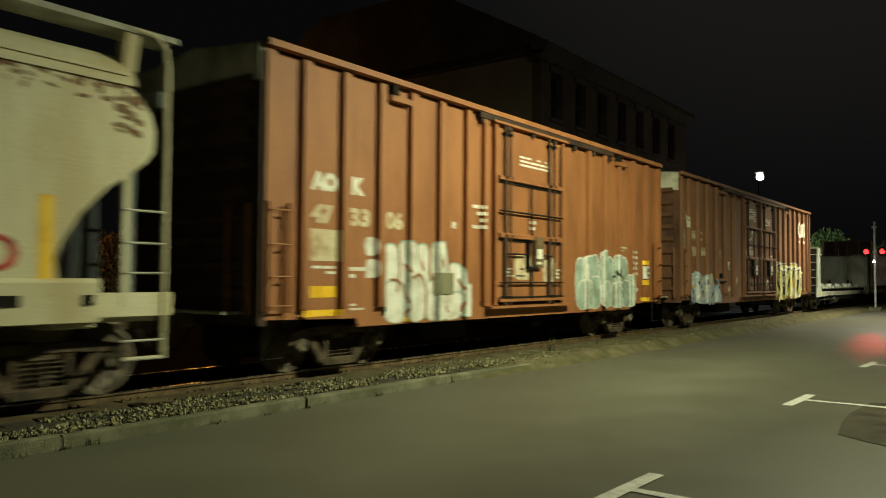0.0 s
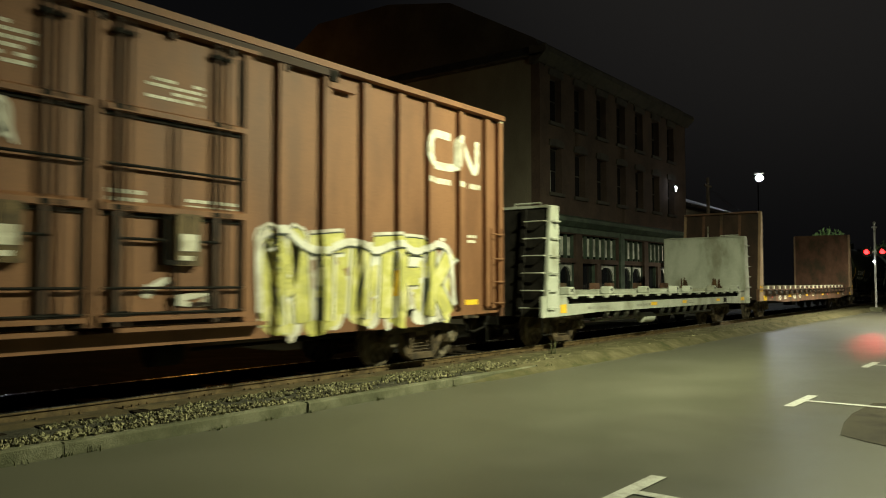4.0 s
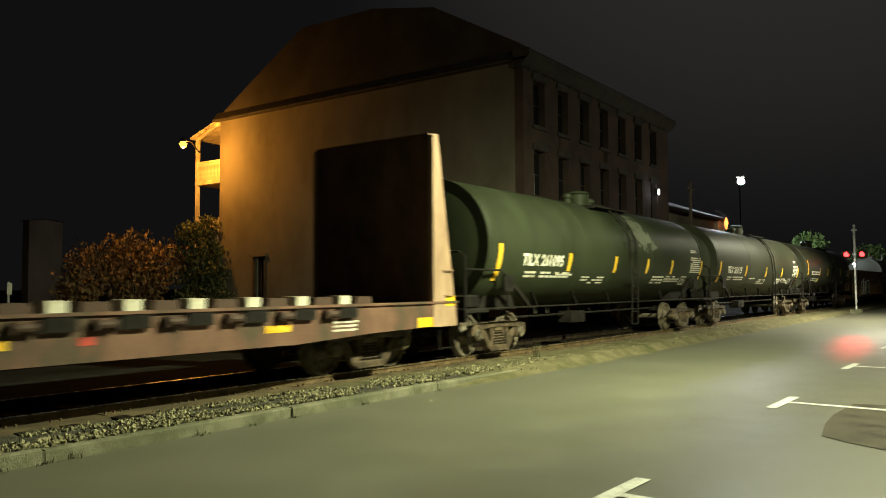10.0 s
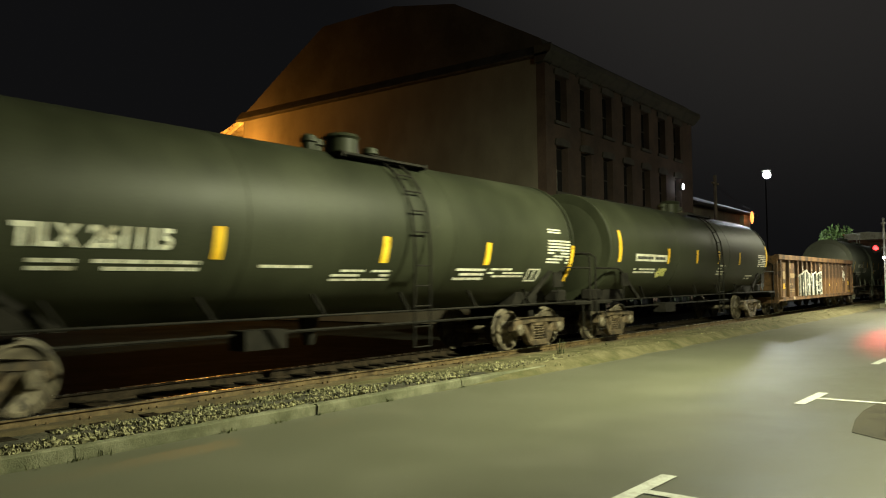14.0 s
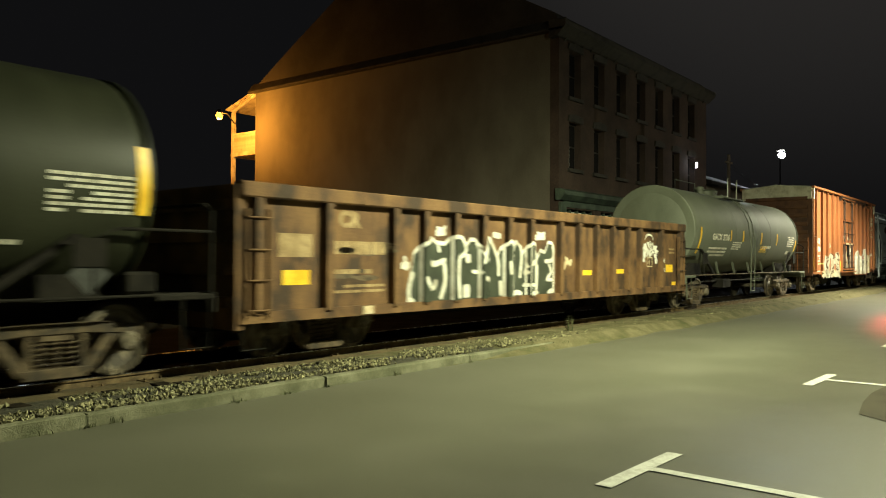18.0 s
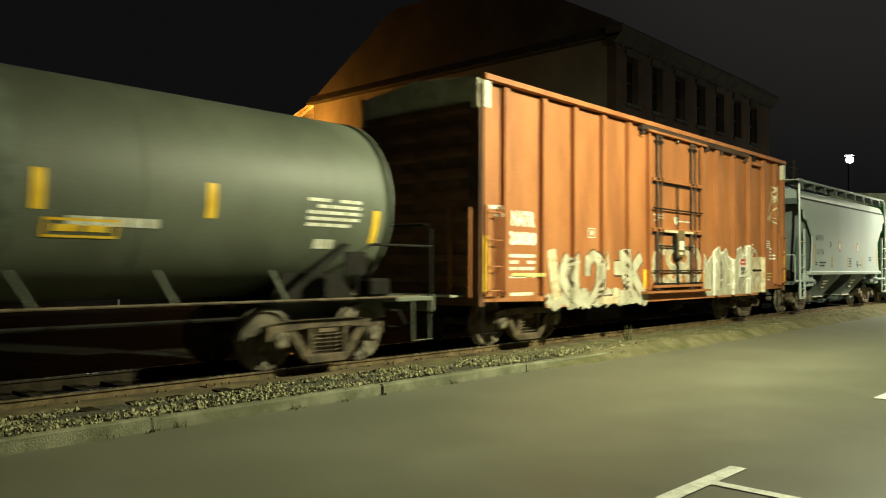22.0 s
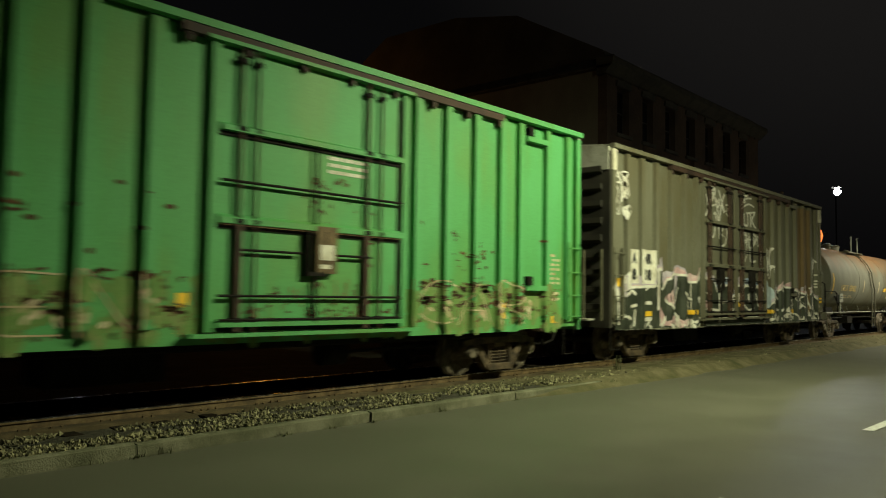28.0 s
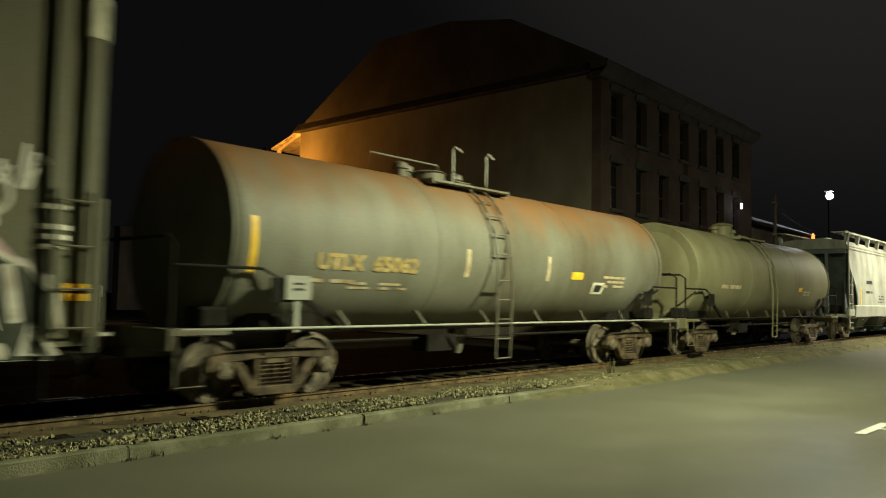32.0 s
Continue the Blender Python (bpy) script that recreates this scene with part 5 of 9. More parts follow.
def boxcar(label, x0, length, paint, posts, doors, end_top, top=5.20, sill=0.20, sill_gap=(2.0, 2.0), end_paint=None, group="boxcars", door_rail=None, caps=False):
    """A steel boxcar. posts: the side posts' x; doors: (x0, x1) of each plug door."""
    car = thing("boxcar", label, "boxcar", group, pose(x0, YC, 0))
    L, bottom = length, 1.14
    g = Shape().prism([(-SHEET, bottom), (SHEET, bottom), (SHEET, top - 0.16), (1.45, top - 0.07), (0, top + 0.06), (-1.45, top - 0.07), (-SHEET, top - 0.16)], 0.06, L - 0.06, "x")
    part("body", g, paint, car)
    g = Shape().prism([(-1.56, top - 0.06), (-1.5, top - 0.03), (0, top + 0.10), (1.5, top - 0.03), (1.56, top - 0.06), (1.5, top - 0.09), (0, top + 0.05), (-1.5, top - 0.09)], 0.02, L - 0.02, "x")
    roof = part("roof", g, GALVANISED, car, "grey galvanised peaked roof")
    rib = Shape().prism([(-1.5, top - 0.03), (0, top + 0.10), (1.5, top - 0.03), (1.5, top + 0.0), (0, top + 0.14), (-1.5, top + 0.0)], -0.04, 0.04, "x").mesh("roof_rib")
    for i in range(1, int(L / 1.25)):
        part("roof_rib", rib, GALVANISED, roof).matrix_basis = pose(i * 1.25, 0, 0)
    for s in (-1, 1):
        part("top_chord", Shape().box(0, L, min(s * SHEET, s * 1.67), max(s * SHEET, s * 1.67), top - 0.12, top - 0.02), paint, car)
        lo, hi = sill_gap
        part("side_sill", Shape().prism([(0.0, bottom + 0.12), (0.0, bottom - 0.02), (lo, bottom - 0.06), (lo + 0.05, bottom - sill), (L - hi - 0.05, bottom - sill), (L - hi, bottom - 0.06), (L, bottom - 0.02), (L, bottom + 0.12)], min(s * SHEET - 0.03 * s, s * (SHEET + 0.003)), max(s * SHEET - 0.03 * s, s * (SHEET + 0.003))), paint, car)
    me = Shape().prism([(-HALF - 0.012, SHEET), (-HALF, FACE), (HALF, FACE), (HALF + 0.012, SHEET)], bottom + 0.12, top - 0.17, "z").mesh("side_post")
    for s in (-1, 1):
        for x in posts:
            ob = part("side_post", me, paint, car)
            ob.matrix_basis = pose(x, 0, 0) if s > 0 else pose(x, 0, 0, 0, 0, 180)
    for x in (0.0, L - 0.16):
        part("corner_post", Shape().box(x, x + 0.16, -FACE, -SHEET, bottom + 0.12, top - 0.17), paint, car)
    for x in (0.0, L):
        d = -1 if x == 0 else 1
        # end_paint holds the unlit end's shade as a darker colour
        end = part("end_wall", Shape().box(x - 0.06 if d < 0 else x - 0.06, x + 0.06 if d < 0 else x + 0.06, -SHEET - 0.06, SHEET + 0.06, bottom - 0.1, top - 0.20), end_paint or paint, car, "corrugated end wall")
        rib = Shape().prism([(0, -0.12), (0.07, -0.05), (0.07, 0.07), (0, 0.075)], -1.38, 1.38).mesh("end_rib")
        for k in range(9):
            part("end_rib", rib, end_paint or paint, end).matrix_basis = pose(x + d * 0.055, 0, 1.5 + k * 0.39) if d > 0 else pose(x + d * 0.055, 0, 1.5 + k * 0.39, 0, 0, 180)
        part("end_cap", Shape().prism([(-1.55, top - 0.62), (1.55, top - 0.62), (1.55, top - 0.10), (0, top + 0.08), (-1.55, top - 0.10)], min(x, x + d * 0.09), max(x, x + d * 0.09), "x"), end_top, car, "pale painted strip along the top of the end")
        ladder(car, x - d * 0.06 - (0.4 if d > 0 else 0), x - d * 0.06 + (0.4 if d < 0 else 0), -FACE + 0.02, [1.32, 1.75, 2.22, 2.72], paint)
        part("end_ladder", Shape().box(x + d * 0.15 - 0.02, x + d * 0.15 + 0.02, -1.44, -1.40, 1.2, 2.8).box(x + d * 0.15 - 0.02, x + d * 0.15 + 0.02, -0.98, -0.94, 1.2, 2.8), paint, car)
        part("crossover_step", Shape().box(min(x + d * 0.08, x + d * 0.4), max(x + d * 0.08, x + d * 0.4), -1.2, 1.2, 1.2, 1.24), GALVANISED, car)
        stirrup(car, x - d * 0.08, x - d * 0.48)
        coupler(car, x, d)
    if caps:
        for x in (0.0, L):
            d = -1 if x == 0 else 1
            part("corner_cap", Shape().box(min(x + d * 0.012, x - d * 0.17), max(x + d * 0.012, x - d * 0.17), -FACE - 0.012, -SHEET, top - 0.62, top - 0.14), CREAM_PAINT, car, "pale bare corner plate")
    if door_rail:
        a, b = door_rail
        rail = part("upper_door_track", Shape().prism([(-SHEET, top - 0.24), (-FACE - 0.03, top - 0.24), (-FACE - 0.04, top - 0.13), (-SHEET, top - 0.13)], a, b, "x"), END_BLACK, car, "dark projecting upper door track")
        n = max(3, int((b - a) / 0.9))
        for k in range(n + 1):
            x = a + 0.1 + (b - a - 0.2) * k / n
            part("track_hanger", Shape().box(x - 0.04, x + 0.04, -FACE - 0.025, -SHEET, top - 0.36, top - 0.245), END_BLACK, rail, bevel=0.01)
    for a, b in doors:
        z0, z1 = bottom + 0.12, top - 0.32
        door = part("door", Shape().box(a, b, -SHEET - 0.05, -SHEET + 0.02, z0, z1), paint, car, "plug door with locking bars")
        part("door_jamb", Shape().box(a - 0.10, a, -FACE, -SHEET, z0 - 0.05, z1 + 0.12), paint, door)
        part("door_jamb", Shape().box(b, b + 0.10, -FACE, -SHEET, z0 - 0.05, z1 + 0.12), paint, door)
        part("door_track", Shape().box(a - 0.35, b + 0.35, -FACE - 0.08, -SHEET, z0 - 0.12, z0 - 0.07), paint, door)
        part("door_track", Shape().box(a - 0.2, b + 0.2, -FACE - 0.06, -SHEET, z1 + 0.06, z1 + 0.11), paint, door)
        wd = b - a
        for z, h in ((3.86, 0.06), (2.66, 0.07), (z0 + 0.05, 0.05)):
            part("door_rib", Shape().prism([(-SHEET - 0.05, z - h), (-SHEET - 0.14, z - h * 0.8), (-SHEET - 0.14, z + h * 0.3), (-SHEET - 0.05, z + h)], a + 0.03, b - 0.03, "x"), paint, door)
            # black strip that paints the shadow below each rib
            part("rib_shadow", Shape().box(a + 0.03, b - 0.03, -SHEET - 0.075, -SHEET - 0.05, z - h - 0.05, z - h), BLACK_STEEL, door)
        for fx, hw in ((0.10, 0.05), (0.175, 0.02), (0.77, 0.05), (0.855, 0.02)):
            xl = a + fx * wd
            bar = part("lock_bar", Shape().box(xl - hw, xl + hw, -SHEET - 0.135, -SHEET - 0.06, z0 - 0.06, 2.62) if hw > 0.03 else Shape().tube([(xl, -SHEET - 0.11, z0 - 0.06), (xl, -SHEET - 0.11, z1 + 0.05)], hw, 8), DARK_BAR, door, bevel=0.012 if hw > 0.03 else 0)
            if hw > 0.03:
                part("lock_rod", Shape().tube([(xl, -SHEET - 0.11, 2.6), (xl, -SHEET - 0.11, z1 + 0.05)], 0.028, 8), DARK_BAR, bar)
            for z in (z0 + 0.1, z0 + 1.38, z0 + 2.6, z1 - 0.12):
                part("guide", Shape().box(xl - hw - 0.02, xl + hw + 0.02, -SHEET - 0.145, -SHEET - 0.05, z - 0.03, z + 0.03), BLACK_STEEL, bar)
        part("edge_seal", Shape().box(b - 0.09, b - 0.03, -SHEET - 0.06, -SHEET - 0.05, z0 + 0.1, z1 - 0.05), BLACK_STEEL, door)
        xm = a + 0.48 * wd
        part("door_lever", Shape().box(xm - 0.17, xm - 0.13, -SHEET - 0.16, -SHEET - 0.05, 2.0, 2.6).box(xm + 0.13, xm + 0.17, -SHEET - 0.16, -SHEET - 0.05, 2.0, 2.6).box(xm - 0.17, xm + 0.17, -SHEET - 0.16, -SHEET - 0.05, 1.96, 2.02).tube([(xm, -SHEET - 0.12, z0 + 0.05), (xm, -SHEET - 0.12, 1.98)], 0.03, 6).tube([(xm, -SHEET - 0.12, 2.7), (xm, -SHEET - 0.12, 3.8)], 0.022, 6), BLACK_STEEL, door)
        for z, u0, u1 in ((3.16, 0.0, 1.0), (2.27, 0.1, 0.4), (2.27, 0.6, 0.8), (1.67, 0.0, 1.0), (1.36, 0.0, 1.0)):
            part("hand_rod", Shape().tube([(a + 0.04 + u0 * (wd - 0.08), -SHEET - 0.13, z), (a + 0.04 + u1 * (wd - 0.08), -SHEET - 0.13, z)], 0.02, 6), BLACK_STEEL, door)
    part("underframe", Shape().box(0.3, L - 0.3, -0.25, 0.25, 0.85, bottom).box(L * 0.30, L * 0.40, -0.9, -0.2, 0.55, 1.0).box(2.1, L - 2.1, -1.35, -1.25, 0.95, 1.12).box(2.1, L - 2.1, 1.25, 1.35, 0.95, 1.12), BLACK_STEEL, car, "black centre sill and brake gear", bevel=0.02)
    part("brake_cylinder", Shape().lathe([(0, 0.05), (0.05, 0.2), (0.5, 0.2), (0.55, 0.08)], "x", (L * 0.58, -0.7, 0.78), 14).tube([(L * 0.62, -0.7, 0.78), (L - 2.5, -0.5, 0.8)], 0.03), BLACK_STEEL, car)
    trucks(car, 2.05, L - 2.05)
    return car


def tack_board(car, x0, x1, z, paint):
    """A small routing board with a bracket on the side, and a defect-card holder above it."""
    part("tack_board", Shape().box(x0, x1, -FACE - 0.03, -SHEET, z - 0.05, z + 0.05), paint, car, "dark small bracket board")
    part("latch", Shape().box(x0 + 0.02, x0 + 0.16, -FACE - 0.06, -SHEET, z + 0.05, z + 0.22), BLACK_STEEL, car)


def car_a():
    posts = [0.8, 1.66, 2.53, 3.36, 4.2, 5.05, 5.67, 10.3, 11.2, 12.1, 13.0, 13.95]
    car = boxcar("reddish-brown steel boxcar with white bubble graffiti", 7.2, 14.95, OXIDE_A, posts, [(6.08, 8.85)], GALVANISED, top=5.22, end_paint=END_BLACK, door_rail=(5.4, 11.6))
    at = lambda lift: wall_depth(posts + [0.08, 14.87], HALF, SHEET, FACE, lift)
    on = at(0.005)
    y = -SHEET - 0.006
    words(car, "AO", 0.95, 1.53, 3.13, 3.38, y, WHITE_PAINT, 0.03)
    words(car, "K", 1.86, 2.16, 3.13, 3.38, y, WHITE_PAINT, 0.03)
    for txt, a, b in (("47", 0.97, 1.44), ("33", 1.82, 2.30), ("06", 2.69, 3.16)):
        words(car, txt, a, b, 2.61, 2.88, y, FADED_PAINT, 0.02)
    g = Shape()
    paint_rect(g, on, 0.92, 1.56, 2.0, 2.5)
    part("paint_patch", g, FADED_PAINT, car, "cream overpainted patch")
    yellow_bars(car, on, [(0.95, 1.52, 1.43, 1.61), (0.75, 1.60, 1.14, 1.24), (13.75, 14.22, 2.18, 2.3), (13.75, 14.22, 1.60, 1.75), (13.6, 14.3, 1.14, 1.25), (3.2, 3.7, 0.98, 1.06)])
    small_print(car, on, [(1.0, 1.5, 1.78, 1.95, 2), (1.8, 2.35, 1.72, 1.95, 2), (1.85, 2.2, 1.2, 1.34, 2), (5.3, 5.7, 2.72, 3.26, 4), (4.42, 4.76, 2.66, 2.9, 1), (12.1, 12.7, 2.5, 2.66, 2), (12.9, 13.0, 1.7, 2.6, 6), (13.3, 13.42, 1.7, 2.6, 6), (6.6, 7.0, 2.6, 3.1, 3)], WHITE_PAINT, 2)
    dd = lambda x: -SHEET - 0.057
    small_print(car, dd, [(7.0, 8.28, 4.18, 4.44, 3), (6.5, 7.2, 1.78, 2.0, 3), (8.6, 9.0, 1.75, 2.0, 3), (7.4, 7.7, 2.8, 3.2, 3)], WHITE_PAINT, 3, "door_print")
    g = Shape()
    placard(g, 7.50, 2.05, car)
    g = Shape()
    paint_blob(g, dd, 7.15, 2.0, 0.36, 0.28, 4)
    paint_blob(g, dd, 8.3, 1.95, 0.32, 0.28, 4)
    part("paint_patch", g, FADED_PAINT, car, "scuffed cream patches")
    g = Shape()
    paint_rect(g, at(0.03), 4.03, 4.65, 1.45, 1.85)
    part("number_patch", g, TANK_OLIVE, car, "olive-brown overpainted patch")
    bubbles(car, at, [(2.85, 1.0, 2.35, 0.24), (3.25, 1.0, 2.42, 0.26), (3.7, 1.0, 2.38, 0.26), (4.2, 1.0, 2.44, 0.3), (4.7, 1.0, 2.05, 0.3), (5.05, 1.0, 1.65, 0.22), (2.95, 0.96, 1.7, 0.3), (3.5, 0.96, 1.8, 0.32), (4.1, 0.96, 1.75, 0.3), (4.65, 0.96, 1.5, 0.32)], SPRAY_WHITE, SPRAY_MINT, 11, "white bubble graffiti sprayed along the lower side", 0.02)
    brush(car, at, OXIDE_A, [(0.05, [(3.04, 2.3), (3.08, 1.9), (3.0, 1.5)]), (0.05, [(3.46, 2.35), (3.5, 1.95), (3.42, 1.7)]), (0.06, [(3.95, 2.35), (3.93, 1.9), (4.0, 1.7)]), (0.05, [(4.47, 2.3), (4.5, 1.85), (4.42, 1.62)]), (0.04, [(2.8, 1.72), (3.1, 1.66), (3.25, 1.3), (3.2, 1.05)]), (0.04, [(3.3, 1.75), (3.65, 1.8), (3.82, 1.5), (3.8, 1.05)])], "brown gap between the bubble letters", 0.016)
    brush(car, at, OXIDE_A, [(0.05, [(3.2, 2.0), (3.28, 1.85)]), (0.05, [(3.68, 2.05), (3.74, 1.88)]), (0.05, [(4.18, 2.1), (4.25, 1.95)]), (0.04, [(4.35, 1.3), (4.5, 1.1)]), (0.05, [(4.8, 1.75), (4.95, 1.5), (4.9, 1.1)])], "brown gap between the bubble letters", 0.016)
    g = Shape()
    paint_blob(g, at(0.006), 2.32, 2.27, 0.15, 0.16)
    paint_blob(g, at(0.006), 2.34, 1.90, 0.15, 0.16)
    part("graffiti_dots", g, SPRAY_WHITE, car, "two white sprayed dots")
    bubbles(car, at, [(9.95, 1.05, 2.3, 0.27), (10.3, 1.05, 2.36, 0.25), (10.72, 1.05, 2.4, 0.24), (11.25, 1.05, 2.52, 0.24), (11.65, 1.05, 2.36, 0.22), (12.05, 1.05, 2.42, 0.26), (12.5, 1.05, 2.38, 0.26), (12.85, 1.05, 1.9, 0.2), (10.1, 1.0, 1.75, 0.3), (10.75, 1.0, 1.85, 0.3), (11.35, 1.0, 1.75, 0.3), (12.0, 1.0, 1.7, 0.32), (12.65, 1.0, 1.75, 0.36)], SPRAY_MINT, SPRAY_WHITE, 12, "pale mint bubble graffiti with white edges")
    tags(car, at, [(12.9, 13.4, 1.2, 1.5), (13.0, 13.25, 2.1, 2.3)], SPRAY_WHITE, 13, "white spray drips", 0.06)
    g = Shape()
    paint_rect(g, at(0.007), 13.8, 14.18, 1.78, 2.14)
    m = part("number_panel", g, WHITE_PAINT, car, "small white framed panel")
    g = Shape()
    paint_rect(g, at(0.009), 13.87, 14.11, 1.85, 2.07)
    part("panel_field", g, SPRAY_DARK, m)
    small_print(car, at(0.011), [(13.9, 14.08, 1.9, 2.02, 1)], WHITE_PAINT, 71, "panel_print")
    for a, b, z in ((11.9, 12.5, 4.85), (2.7, 3.25, 4.85)):
        tack_board(car, a, b, z, OXIDE_A)
    brush(car, at, SPRAY_DARK, [(0.05, [(11.75, 1.83), (12.42, 1.84)]), (0.06, [(12.42, 1.84), (12.42, 1.28)]), (0.16, [(11.95, 1.92), (12.1, 1.95)])], "dark sprayed line over the bubble letters", 0.018)
    return car


def car_b():
    posts = [0.85, 1.72, 2.66, 3.66, 4.62, 5.6, 12.1, 13.0, 13.9, 14.8, 15.65, 16.6, 17.5]
    car = boxcar("long brown boxcar with two doors and yellow graffiti", 23.85, 18.05, OXIDE_B, posts, [(6.95, 9.15), (9.3, 11.4)], CREAM_PAINT, top=5.22, sill_gap=(2.4, 2.4), end_paint=END_RED, door_rail=(4.4, 13.2))
    at = lambda lift: wall_depth(posts + [0.08, 17.97], HALF, SHEET, FACE, lift)
    on = at(0.005)
    y = -SHEET - 0.006
    words(car, "DW", 1.04, 1.6, 3.08, 3.40, y, FADED_CREAM, 0.02)
    words(car, "C", 1.93, 2.2, 3.10, 3.38, y, FADED_CREAM, 0.02)
    words(car, "793", 1.03, 1.6, 2.56, 2.86, y, FADED_CREAM, 0.02)
    words(car, "166", 1.92, 2.55, 2.60, 2.88, y, FADED_CREAM, 0.02)
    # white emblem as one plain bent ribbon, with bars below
    g = Shape()
    paint_stroke(g, on, [(16.34, 4.52), (15.80, 4.52), (15.64, 4.40), (15.62, 4.20), (15.64, 4.04), (15.80, 3.94), (16.40, 3.94), (16.51, 4.06), (16.52, 4.40), (16.60, 4.52), (16.72, 4.46), (17.06, 4.0), (17.15, 3.94), (17.22, 4.04), (17.23, 4.30), (17.23, 4.56)], 0.15, taper=False)
    part("emblem", g, WHITE_PAINT, car, "white rounded emblem")
    small_print(car, on, [(15.57, 16.36, 3.55, 3.75, 1), (16.53, 17.34, 3.55, 3.75, 1), (0.9, 1.5, 1.8, 2.0, 2), (16.9, 17.2, 2.5, 2.7, 2), (16.0, 16.2, 2.4, 2.6, 2)], WHITE_PAINT, 4)
    dd = lambda x: -SHEET - 0.057
    small_print(car, dd, [(7.45, 8.55, 4.1, 4.62, 6), (9.9, 10.75, 4.05, 4.36, 4), (7.0, 8.1, 2.75, 2.95, 3), (9.4, 9.9, 2.6, 2.9, 3), (10.5, 11.3, 2.6, 2.85, 3), (7.0, 7.3, 1.7, 2.0, 3)], WHITE_PAINT, 5, "door_print")
    for a in (8.05, 10.3):
        g = Shape()
        placard(g, a, 2.0, car)
    yellow_bars(car, on, [(3.05, 3.2, 1.55, 2.0), (16.7, 17.25, 1.30, 1.4), (0.92, 1.5, 1.5, 1.58), (12.6, 12.75, 1.5, 1.95), (14.6, 14.75, 1.5, 1.95)])
    speckle(car, at, (1.0, 3.3, 1.15, 1.85), 40, 0.2, [SPRAY_BLUE, SPRAY_ICE], 21, "graffiti_cloud", "pale blue and white graffiti cloud")
    speckle(car, at, (3.0, 4.1, 1.12, 1.5), 22, 0.17, [SPRAY_BLUE, SPRAY_ICE], 27, "graffiti_cloud", "pale blue and white graffiti cloud")
    speckle(car, lambda lift: at(lift + 0.003), (1.0, 3.9, 1.1, 1.75), 26, 0.07, [SPRAY_SKY, SPRAY_WHITE, SPRAY_BLACK], 28, "graffiti_fleck", "small blue, white and dark flecks")
    tags(car, at, [(1.0, 4.2, 1.1, 1.85)], SPRAY_WHITE, 29, "white lines through the cloud", 0.05)
    speckle(car, at, (11.95, 16.2, 1.1, 2.2), 46, 0.22, [SPRAY_WHITE, SPRAY_YELLOW], 26, "graffiti_cloud", "white and yellow spray ground")
    sprayed_word(car, at, "MTITFK", 11.9, 16.3, 1.12, 2.38, [(0.46, SPRAY_WHITE), (0.36, SPRAY_BLACK), (0.31, SPRAY_YELLOW)], 22, "yellow graffiti letters with white and dark outlines", 0.03)
    for wide, mat, dz in ((0.12, SPRAY_WHITE, 0.0), (0.05, SPRAY_BLACK, -0.07)):
        g = Shape()
        paint_stroke(g, at(0.024 + wide * 0.02), [(11.75, 1.3 + dz), (11.72, 2.1 + dz), (11.8, 2.42 + dz), (12.2, 2.52 + dz), (12.6, 2.3 + dz), (13.0, 2.24 + dz), (13.6, 2.4 + dz), (14.2, 2.28 + dz), (14.8, 2.42 + dz), (15.3, 2.3 + dz), (15.9, 2.46 + dz), (16.3, 2.25 + dz), (16.42, 1.3 + dz)], wide, taper=False)
        part("graffiti_outline", g, mat, car, "white and dark outline round the yellow piece")
    for a, b, z0, z1 in ((3.95, 4.22, 2.58, 2.6), (3.95, 4.22, 2.82, 2.84), (3.95, 3.97, 2.6, 2.82), (4.2, 4.22, 2.6, 2.82), (4.04, 4.12, 2.66, 2.77)):
        g = Shape()
        paint_rect(g, on, a, b, z0, z1)
        part("box_line", g, FADED_CREAM, car)
    speckle(car, at, (4.85, 5.2, 2.15, 2.42), 14, 0.07, [SPRAY_WHITE], 23, "graffiti_blot", "small ragged white blot")
    speckle(car, at, (5.75, 6.1, 1.5, 1.9), 9, 0.09, [FADED_PAINT], 20, "paint_patch", "scuffed pale patch")
    speckle(car, at, (4.75, 5.3, 1.36, 1.5), 9, 0.07, [FADED_PAINT], 19, "paint_patch", "scuffed pale patch")
    speckle(car, at, (1.3, 3.6, 1.05, 1.75), 34, 0.16, [SPRAY_ICE], 25, "graffiti_cloud", "pale icy blue graffiti cloud")
    tags(car, at, [(0.1, 0.75, 2.9, 4.0), (0.15, 0.8, 3.1, 3.9), (0.2, 0.7, 2.7, 3.4)], SPRAY_GREY, 23, "faint scrawled tag by the corner", 0.04)
    tags(car, lambda lift: (lambda x: -SHEET - 0.06 - lift), [(7.3, 8.4, 2.8, 3.7), (9.8, 10.9, 1.45, 1.85)], SPRAY_WHITE, 24, "white scrawled tags on the doors", 0.08)
    for a, b, z in ((13.0, 13.6, 4.85), (3.7, 4.5, 4.9), (3.75, 4.5, 1.78)):
        tack_board(car, a, b, z, OXIDE_B)
    return car


